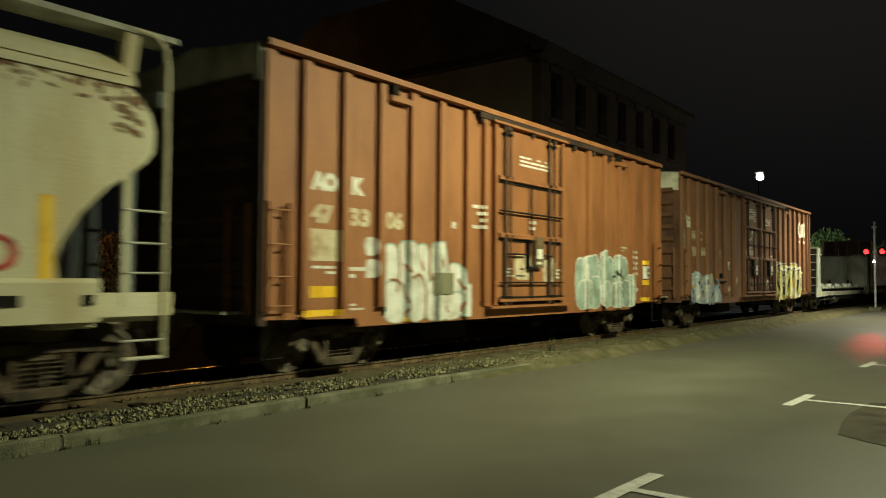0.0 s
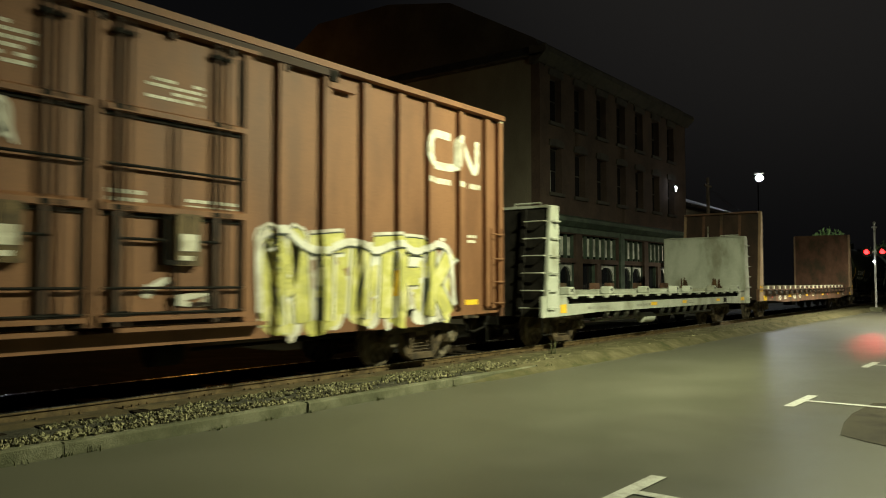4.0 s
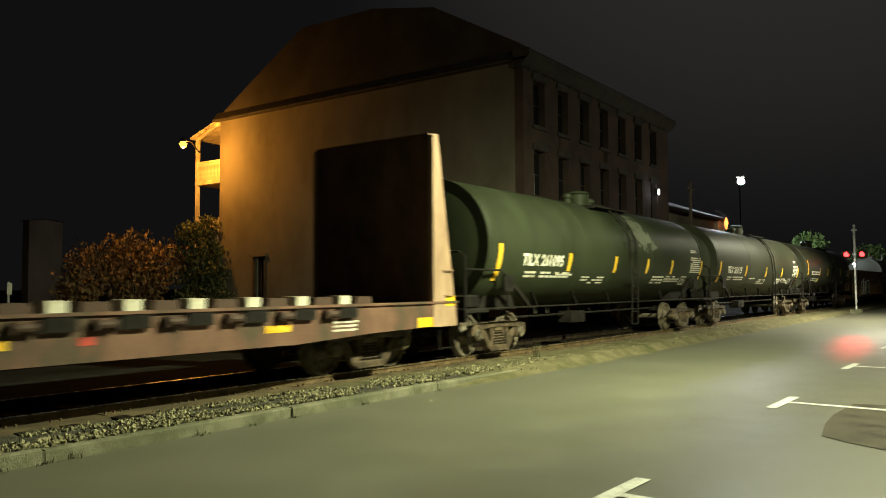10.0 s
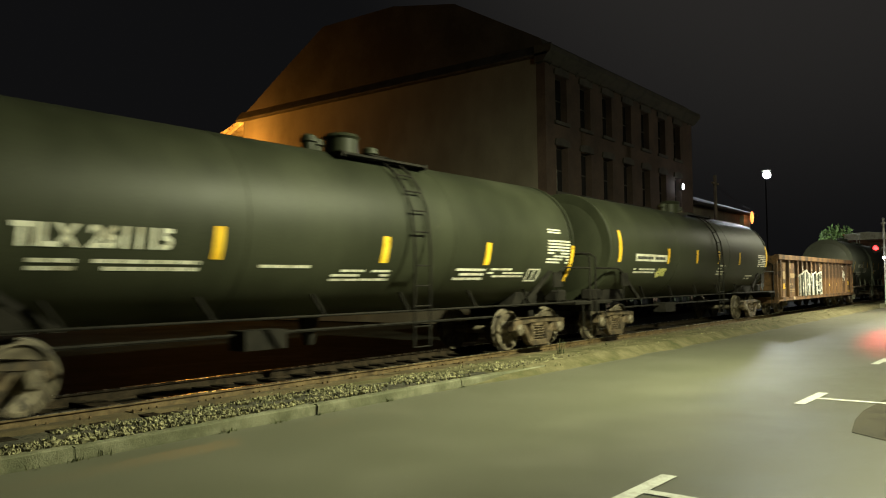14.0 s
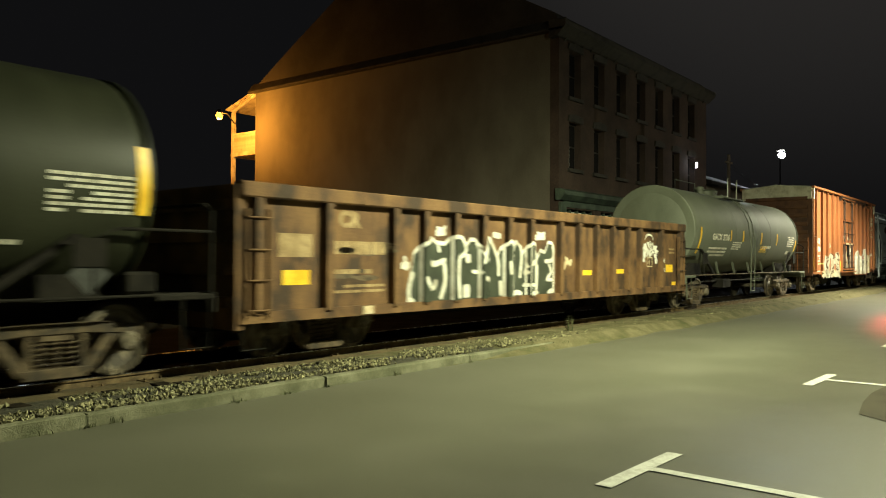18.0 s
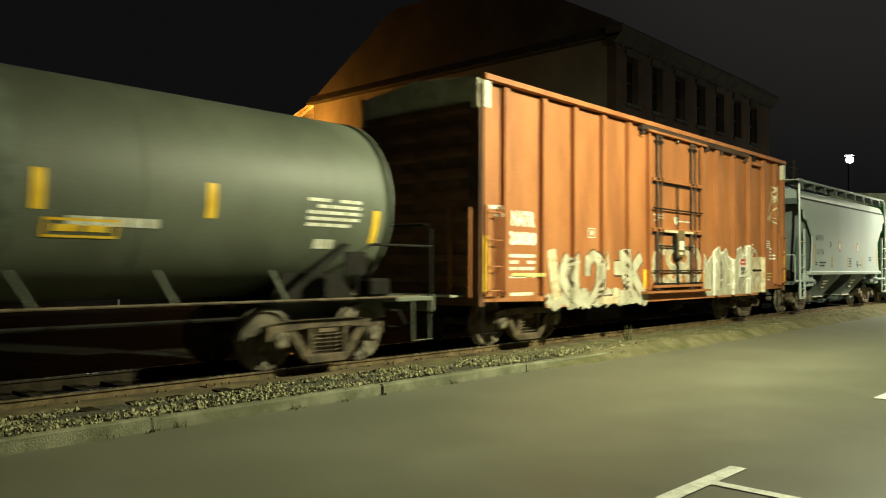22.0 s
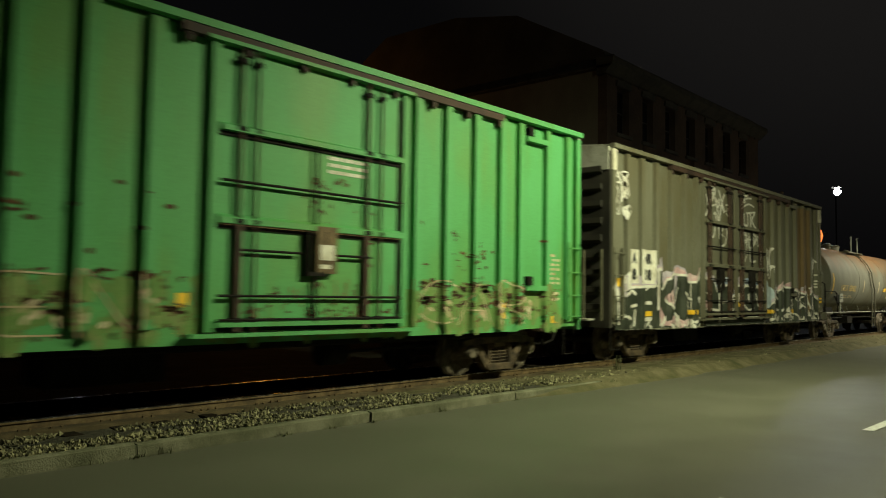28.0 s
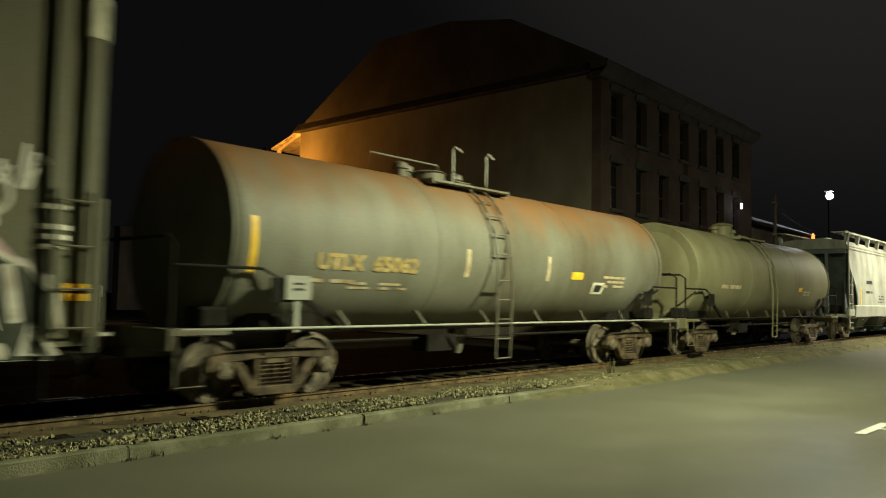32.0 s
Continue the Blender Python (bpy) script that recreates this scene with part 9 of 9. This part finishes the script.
def car_n():
    posts = [0.75, 1.45, 2.2, 3.0, 3.77, 4.5, 10.4, 11.1, 11.85, 12.6, 13.4, 14.15, 14.9]
    car = boxcar("dark grey-green boxcar covered in black and white graffiti", 208.2, 15.35, GREY_N, posts, [(5.0, 7.1), (7.3, 9.55)], GALVANISED, top=5.22, end_paint=END_GREY, door_rail=(2.9, 11.9), caps=True)
    at = lambda lift: wall_depth(posts + [0.08, 15.27], HALF, SHEET, FACE, lift)
    on = at(0.005)
    g = Shape()
    paint_rect(g, at(0.003), 12.65, 14.1, 1.3, 4.95)
    part("repaint_panel", g, RUST_N, car, "rust-brown repainted panel")
    g = Shape()
    paint_rect(g, at(0.005), 0.86, 1.33, 2.06, 2.86)
    part("number_patch", g, WHITE_PAINT, car, "white number patch")
    g = Shape()
    paint_rect(g, at(0.005), 1.37, 2.14, 2.06, 2.88)
    part("number_patch", g, WHITE_PAINT, car, "white number patch")
    y = -SHEET - 0.009
    words(car, "NR", 1.64, 2.06, 2.55, 2.78, y, BLACK_PAINT, 0.02)
    words(car, "18", 1.68, 2.04, 2.16, 2.40, y, BLACK_PAINT, 0.02)
    words(car, "A", 1.06, 1.28, 2.55, 2.78, y, BLACK_PAINT, 0.02)
    words(car, "8", 1.06, 1.28, 2.16, 2.40, y, BLACK_PAINT, 0.02)
    doors = lambda lift: (lambda x: -SHEET - 0.056 - lift)
    pieces = ((at, skyline([(0.3, 1.75), (0.9, 1.95), (2.1, 1.98), (2.17, 2.4), (2.6, 2.42), (2.66, 2.0), (2.88, 2.18), (3.05, 2.32), (3.85, 2.3), (3.9, 2.14), (4.4, 2.14), (4.6, 2.38), (4.85, 2.42)]), 0.3, 4.85),
              (doors, skyline([(5.08, 2.3), (5.25, 2.2), (5.6, 2.2), (5.9, 1.9), (6.05, 2.08), (6.8, 2.1), (6.9, 1.75), (7.2, 1.85), (7.3, 2.08), (7.65, 2.12), (7.76, 1.95), (7.95, 2.12), (9.3, 2.1), (9.48, 1.95)]), 5.08, 9.48),
              (at, skyline([(9.75, 1.5), (10.2, 1.5), (10.35, 1.65), (10.55, 2.1), (10.7, 2.18), (10.9, 1.95), (11.05, 2.08), (11.45, 2.15), (11.7, 2.12), (12.5, 2.03), (12.9, 1.85), (13.1, 2.0), (13.4, 1.9), (13.7, 2.06), (14.0, 1.9), (14.3, 2.1), (14.6, 2.0), (14.9, 1.7)]), 9.75, 14.9))
    for k, (where, top, a, b) in enumerate(pieces):
        for q, (paint, rise) in enumerate(((SPRAY_LILAC, 0.38), (SPRAY_SKY if k == 1 else SPRAY_PINK, 0.26))):
            g = Shape()
            paint_band(g, where(0.003 + 0.0015 * q), a, b, 0.98, lambda x: top(x) + rise * (0.35 + 1.5 * abs(noise.noise((x * 1.3, q * 7 + k, 0)))) - 0.06)
            part("graffiti_cloud", g, paint, car, "soft lilac, pink and blue background spray")
        g = Shape()
        paint_band(g, where(0.0075), a, b, 0.98, lambda x: top(x) + 0.05)
        rim = part("graffiti_band", g, SPRAY_WHITE, car, "dark green-black lettering with a white rim")
        g = Shape()
        paint_band(g, where(0.009), a, b, 0.985, lambda x: top(x) - 0.015)
        part("band_fill", g, SPRAY_DARK, rim)
    for a, b, c, paint, what in (((3.10, 2.29), (3.46, 2.31), (3.17, 1.39), SPRAY_LILAC, "lilac wedge between the letters"), ((2.75, 1.70), (3.01, 1.95), (3.06, 1.48), SPRAY_PINK, "pink wedge between the letters"), ((2.5, 1.5), (2.42, 1.04), (2.95, 1.04), SPRAY_PINK, "pink wedge under the letters"), ((2.6, 2.1), (2.62, 2.34), (2.86, 2.28), SPRAY_LILAC, "lilac wedge between the letters"), ((3.3, 1.03), (3.5, 1.24), (3.95, 1.03), SPRAY_PINK, "pink wedge under the letters"), ((10.4, 1.3), (10.1, 1.02), (10.8, 1.02), SPRAY_WHITE, "white wedge under the letters"), ((12.95, 1.2), (12.6, 1.02), (13.4, 1.02), SPRAY_WHITE, "white wedge under the letters"), ((13.2, 1.75), (13.05, 1.4), (13.45, 1.45), SPRAY_WHITE, "white wedge between the letters"), ((14.25, 1.9), (14.15, 1.45), (14.4, 1.3), SPRAY_WHITE, "white wedge between the letters"), ((11.75, 1.5), (11.6, 1.1), (11.95, 1.15), SPRAY_WHITE, "white wedge between the letters"), ((14.7, 1.4), (14.6, 1.03), (15.0, 1.03), SPRAY_WHITE, "white wedge under the letters")):
        wedge(car, at(0.0105), a, b, c, paint, what)
    wedge(car, doors(0.0105), (5.1, 1.7), (5.1, 1.45), (5.3, 1.55), SPRAY_PINK, "pink wedge between the letters")
    speckle(car, lambda lift: at(lift + 0.0075), (9.7, 10.35, 1.5, 2.15), 8, 0.17, [SPRAY_ICE], 57, "graffiti_cloud", "pale blue patch between the letters")
    speckle(car, lambda lift: at(lift + 0.0075), (2.4, 4.7, 1.02, 1.2), 14, 0.08, [SPRAY_PINK, SPRAY_WHITE], 57, "graffiti_fleck", "pink and white flecks along the sill")
    white = "white line within the dark lettering"
    brush(car, at, SPRAY_WHITE, [(0.12, [(2.23, 2.39), (2.19, 1.42)]), (0.06, [(2.29, 2.42), (2.58, 2.43)]), (0.05, [(1.47, 1.98), (1.89, 1.98), (1.56, 1.85)]), (0.07, [(2.57, 1.92), (2.86, 2.18)]), (0.08, [(2.76, 1.68), (3.36, 1.29), (3.55, 1.25)]), (0.04, [(3.47, 2.01), (3.19, 1.39)])], white)
    brush(car, at, SPRAY_WHITE, [(0.06, [(3.71, 1.89), (3.91, 1.77), (4.32, 1.69)]), (0.06, [(4.24, 2.15), (4.27, 1.41)]), (0.08, [(4.03, 1.72), (4.05, 1.41)]), (0.07, [(4.5, 2.2), (4.6, 2.36), (4.8, 2.4)]), (0.09, [(4.49, 1.77), (4.77, 1.41)]), (0.09, [(1.5, 1.2), (2.04, 1.22)]), (0.08, [(1.71, 1.6), (2.03, 1.6)]), (0.08, [(1.93, 1.22), (1.8, 1.05)])], white, 0.0135)
    brush(car, at, SPRAY_WHITE, [(0.08, [(0.45, 1.1), (0.42, 1.7)]), (0.07, [(0.62, 1.75), (0.95, 1.9), (1.25, 1.8)]), (0.07, [(0.9, 1.5), (1.3, 1.55)]), (0.08, [(1.15, 1.05), (1.2, 1.45)]), (0.07, [(0.5, 1.35), (0.9, 1.2)])], white)
    brush(car, doors, SPRAY_WHITE, [(0.07, [(5.2, 2.31), (5.51, 2.3)]), (0.10, [(6.05, 2.07), (6.10, 1.57)]), (0.09, [(6.14, 1.62), (7.08, 1.68)]), (0.12, [(6.65, 1.41), (7.02, 1.41)]), (0.11, [(5.98, 1.88), (6.01, 1.05)]), (0.07, [(5.1, 1.45), (5.99, 1.40)]), (0.06, [(5.12, 1.88), (5.46, 1.84)])], white)
    brush(car, doors, SPRAY_WHITE, [(0.07, [(7.23, 1.85), (7.31, 2.07), (7.63, 2.13), (7.74, 1.91)]), (0.12, [(7.43, 1.9), (7.44, 1.63)]), (0.07, [(7.81, 1.69), (7.76, 1.97), (7.97, 2.12), (8.41, 2.1), (9.26, 2.1)]), (0.13, [(8.19, 1.89), (8.2, 1.61)]), (0.06, [(7.73, 1.63), (8.16, 1.41), (8.61, 1.46)]), (0.07, [(8.8, 1.9), (8.95, 1.55), (9.3, 1.5)]), (0.06, [(6.2, 1.2), (6.9, 1.15), (7.5, 1.22)]), (0.06, [(7.9, 1.15), (8.6, 1.22), (9.3, 1.12)])], white)
    brush(car, at, SPRAY_WHITE, [(0.05, [(10.32, 1.59), (10.53, 2.05), (10.7, 2.18), (10.9, 1.92)]), (0.08, [(10.59, 1.72), (10.7, 1.85), (10.9, 1.72)]), (0.08, [(10.77, 1.4), (11.12, 1.39), (11.3, 1.62), (11.45, 1.32)]), (0.05, [(11.05, 2.06), (11.3, 1.9)]), (0.07, [(11.95, 1.74), (12.15, 1.46), (11.86, 1.56)]), (0.06, [(12.5, 2.03), (12.52, 1.7)]), (0.06, [(9.8, 1.71), (9.89, 1.4)])], white)
    brush(car, at, SPRAY_WHITE, [(0.07, [(13.07, 1.97), (12.93, 1.67), (13.3, 1.85)]), (0.07, [(13.51, 1.75), (13.51, 1.31)]), (0.08, [(13.96, 1.91), (14.05, 1.15)]), (0.13, [(14.46, 2.0), (14.57, 1.38)]), (0.07, [(11.25, 1.12), (11.8, 1.25), (12.25, 1.3), (12.8, 1.1)]), (0.06, [(12.2, 1.85), (12.35, 1.6), (12.3, 1.4)]), (0.07, [(14.85, 1.9), (15.0, 1.3)])], white, 0.0135)
    scrawl = "thin white sprayed scrawl on the doors"
    high = lambda lift: (lambda x: -SHEET - 0.048 - lift)
    brush(car, high, SPRAY_WHITE, [(0.081, [(5.37, 4.41), (5.69, 4.56), (5.9, 4.26), (5.98, 3.86), (6.24, 4.47), (6.41, 4.72)]), (0.068, [(6.02, 4.8), (6.4, 4.18)]), (0.068, [(5.42, 4.62), (5.58, 4.83), (5.75, 4.74), (5.5, 4.41)]), (0.068, [(5.64, 4.06), (5.77, 4.13), (5.81, 3.83)]), (0.068, [(5.36, 3.81), (5.44, 3.48), (5.66, 3.48), (5.75, 3.82)])], scrawl)
    brush(car, high, SPRAY_WHITE, [(0.041, [(6.13, 3.72), (6.31, 3.7), (6.17, 3.6), (6.35, 3.49)]), (0.054, [(6.08, 3.23), (6.39, 3.26), (6.57, 3.52), (6.56, 3.78)]), (0.041, [(6.5, 4.42), (6.76, 4.41), (6.53, 4.21), (6.77, 4.06)]), (0.068, [(5.98, 3.83), (6.04, 3.4)]), (0.068, [(5.15, 4.6), (5.25, 4.2), (5.1, 4.0)])], scrawl)
    brush(car, high, SPRAY_WHITE, [(0.054, [(7.63, 4.73), (7.67, 4.87), (7.97, 4.83), (8.41, 4.93)]), (0.054, [(7.72, 4.61), (8.06, 4.76), (8.51, 4.81)]), (0.054, [(7.72, 4.44), (8.24, 4.61), (8.71, 4.57)]), (0.068, [(7.9, 4.32), (7.91, 3.98), (8.17, 3.98), (8.18, 4.31)]), (0.054, [(8.07, 4.32), (8.81, 4.41)]), (0.081, [(8.41, 4.34), (8.42, 3.87)]), (0.068, [(8.76, 4.37), (8.53, 4.12), (8.92, 3.87)])], scrawl)
    brush(car, high, SPRAY_WHITE, [(0.068, [(7.79, 3.67), (7.83, 3.28)]), (0.054, [(7.8, 3.47), (8.05, 3.5)]), (0.068, [(8.05, 3.76), (8.11, 3.25)]), (0.068, [(8.54, 3.8), (8.27, 3.76), (8.3, 3.29), (8.55, 3.34)]), (0.054, [(8.28, 3.53), (8.5, 3.55)]), (0.068, [(8.64, 3.72), (8.88, 3.6), (8.51, 3.29)]), (0.054, [(8.97, 3.7), (9.01, 3.37), (9.22, 3.6), (9.02, 3.67)])], scrawl)
    brush(car, high, SPRAY_WHITE, [(0.054, [(7.89, 3.08), (8.06, 3.2), (8.11, 3.07), (7.9, 2.85)]), (0.068, [(8.37, 3.27), (8.4, 2.89), (8.85, 2.9)]), (0.068, [(9.13, 3.23), (9.28, 3.18), (9.24, 2.77)])], scrawl)
    brush(car, at, SPRAY_WHITE, [(0.081, [(9.74, 3.3), (9.78, 2.4)]), (0.068, [(9.95, 3.36), (9.99, 2.47)]), (0.081, [(10.11, 3.32), (10.21, 2.49)]), (0.068, [(10.3, 3.4), (10.07, 2.93), (10.38, 2.76)]), (0.054, [(14.35, 3.1), (14.45, 2.7), (14.3, 2.5)]), (0.054, [(14.6, 3.3), (14.55, 2.8)])], "thin white sprayed scrawl")
    speckle(car, lambda lift: at(lift + 0.0075), (0.1, 0.75, 1.75, 2.25), 9, 0.14, [SPRAY_LILAC, SPRAY_WHITE], 63, "graffiti_cloud", "lilac and white spray by the corner")
    speckle(car, lambda lift: at(lift + 0.0095), (0.5, 14.6, 1.02, 1.14), 70, 0.06, [SPRAY_WHITE], 64, "graffiti_fleck", "white flecks along the sill")
    tags(car, high, [(7.65, 8.7, 4.3, 4.95), (7.75, 8.8, 3.3, 3.8), (5.3, 6.4, 4.3, 4.8)], SPRAY_WHITE, 67, "thin white sprayed scrawl on the doors", 0.05)
    tags(car, at, [(9.7, 10.35, 2.4, 3.4), (14.2, 14.8, 2.4, 3.2)], SPRAY_WHITE, 68, "thin white sprayed scrawl", 0.045)
    tags(car, at, [(0.2, 0.72, 3.5, 4.6), (0.2, 0.9, 3.5, 4.1), (0.2, 0.8, 4.0, 4.6), (0.55, 0.98, 3.5, 4.4)], SPRAY_WHITE, 66, "white scrawled tag", 0.045)
    yellow_bars(car, at(0.018), [(1.52, 2.03, 1.28, 1.40), (3.97, 4.48, 1.30, 1.42), (9.9, 10.32, 1.28, 1.40), (11.95, 12.4, 1.27, 1.40), (15.0, 15.3, 1.62, 1.70), (15.0, 15.3, 1.73, 1.81), (0.17, 0.6, 1.97, 2.16)])
    yellow_bars(car, lambda x: -SHEET - 0.075, [(7.36, 7.82, 1.5, 1.62)])
    small_print(car, on, [(14.75, 15.1, 2.15, 2.7, 5), (14.0, 14.3, 2.0, 2.2, 2)], WHITE_PAINT, 22)
    for a, b, z in ((11.9, 12.5, 4.9), (11.95, 12.5, 1.9)):
        tack_board(car, a, b, z, GREY_N)
    return car


def car_o():
    R, zc, L = 1.45, 2.55, 12.9
    car = tank_car("weathered grey tank car with a rust-washed top", 225.3, L, R, zc, rust_topped(TANK_UTLX, 2.95, 3.75), 5.95, dome="tall", frame_paint=TANK_UTLX, rod_paint=HOPPER_DULL)
    tank_words(car, "UTLX", 1.6, 2.55, 2.13, 2.36, R, zc, OCHRE)
    tank_words(car, "65062", 2.72, 3.76, 2.13, 2.36, R, zc, OCHRE)
    tank_print(car, [(1.55, 2.4, 1.9, 2.0, 1), (2.3, 3.6, 1.82, 1.96, 2), (9.9, 10.9, 2.0, 2.3, 3)], R, zc, FADED_PAINT, 24)
    tank_bars(car, R, zc, [(8.55, 9.0, 2.16, 2.32), (0.42, 0.52, 2.0, 2.8)])
    g = Shape()
    for x in (5.0, 7.6):
        tank_rect(g, R, zc, 0.008, x, x + 0.1, 2.1, 2.6)
    part("faded_mark", g, FADED_PAINT, car, "faded reflector patches")
    plate = part("sign_plate", Shape().box(0.96, 1.40, -1.53, -1.50, 1.66, 2.0).box(1.14, 1.22, -1.5, -1.46, 1.2, 1.7), HOPPER_DULL, car, "pale square sign plate on a post")
    for z in (1.79, 1.87):
        part("plate_print", Shape().box(1.08, 1.28, -1.535, -1.53, z, z + 0.03), BLACK_PAINT, plate)
    g = Shape()
    tank_rect(g, R, zc, 0.006, 9.5, 10.0, 1.86, 2.12)
    sign = part("white_label", g, WHITE_PAINT, car, "small white label with a dark centre")
    g = Shape()
    tank_rect(g, R, zc, 0.009, 9.6, 9.9, 1.91, 2.06)
    part("label_centre", g, BLACK_PAINT, sign)
    return car


def car_p():
    R, zc, L = 1.45, 2.55, 12.9
    car = tank_car("olive-brown weathered tank car", 240.2, L, R, zc, TANK_OLIVE, 5.95, dome="low", frame_paint=TANK_OLIVE)
    tank_print(car, [(1.7, 3.4, 2.1, 2.3, 1), (9.6, 10.4, 2.0, 2.2, 2)], R, zc, FADED_PAINT, 25)
    tank_bars(car, R, zc, [(9.0, 9.4, 2.15, 2.3)])
    return car


CARS = [car_old_hopper(-9.9, 1), car_a(), car_b(), car_c(), car_d(), car_f(83.1, "261095", 3, 7.87, (3.9, 6.73, 9.15, 11.28), 1.7), car_f(99.2, "261115", 4, paint=TANK_DARK), car_h(), gondola(), car_j(), car_k(), car_l(), car_m(), car_n(), car_o(), car_p(), car_old_hopper(255.4, 2, HOPPER_DULL)]

# ---- the train rolls ----
# seconds and metres that the train has rolled towards -x
ROLLED = [(0, -0.04), (1, 7.00), (2, 14.11), (3, 21.24), (4, 28.38), (4.5, 31.83), (6.5, 45.22), (7, 48.68), (7.5, 52.22), (8, 55.77), (8.5, 59.32), (9, 62.71), (10, 69.46), (11, 76.33), (12, 83.33), (13, 90.32), (14, 97.08), (15, 104.01), (15.5, 107.48), (17.5, 121.45), (18, 124.92), (18.5, 128.42), (19, 131.93), (19.5, 135.31), (20, 138.77), (21, 145.76), (22, 152.61), (23, 159.45), (24, 166.15), (25, 172.81), (26, 179.49), (26.5, 182.84), (28.5, 196.21), (29, 199.56), (30, 206.27), (31, 213.00), (32, 219.63)]


def rolled(t):
    for (t0, s0), (t1, s1) in zip(ROLLED, ROLLED[1:]):
        if t <= t1:
            return s0 + (s1 - s0) * (t - t0) / (t1 - t0)
    return ROLLED[-1][1]


def motions():
    for car in CARS:
        start = car.matrix_basis.translation.x
        walk(car, [(t, pose(start - s, YC, 0)) for t, s in ROLLED])
    steps = [i / 10 for i in range(321)]
    first = WHEELS[0]
    walk(first, [(t, Matrix.Rotation(-rolled(t) / 0.457, 4, "Y")) for t in steps])
    for w in WHEELS[1:]:
        w.rotation_mode = "QUATERNION"
        keys = w.animation_data_create()
        keys.action = first.animation_data.action
        keys.action_slot = first.animation_data.action_slot


motions()
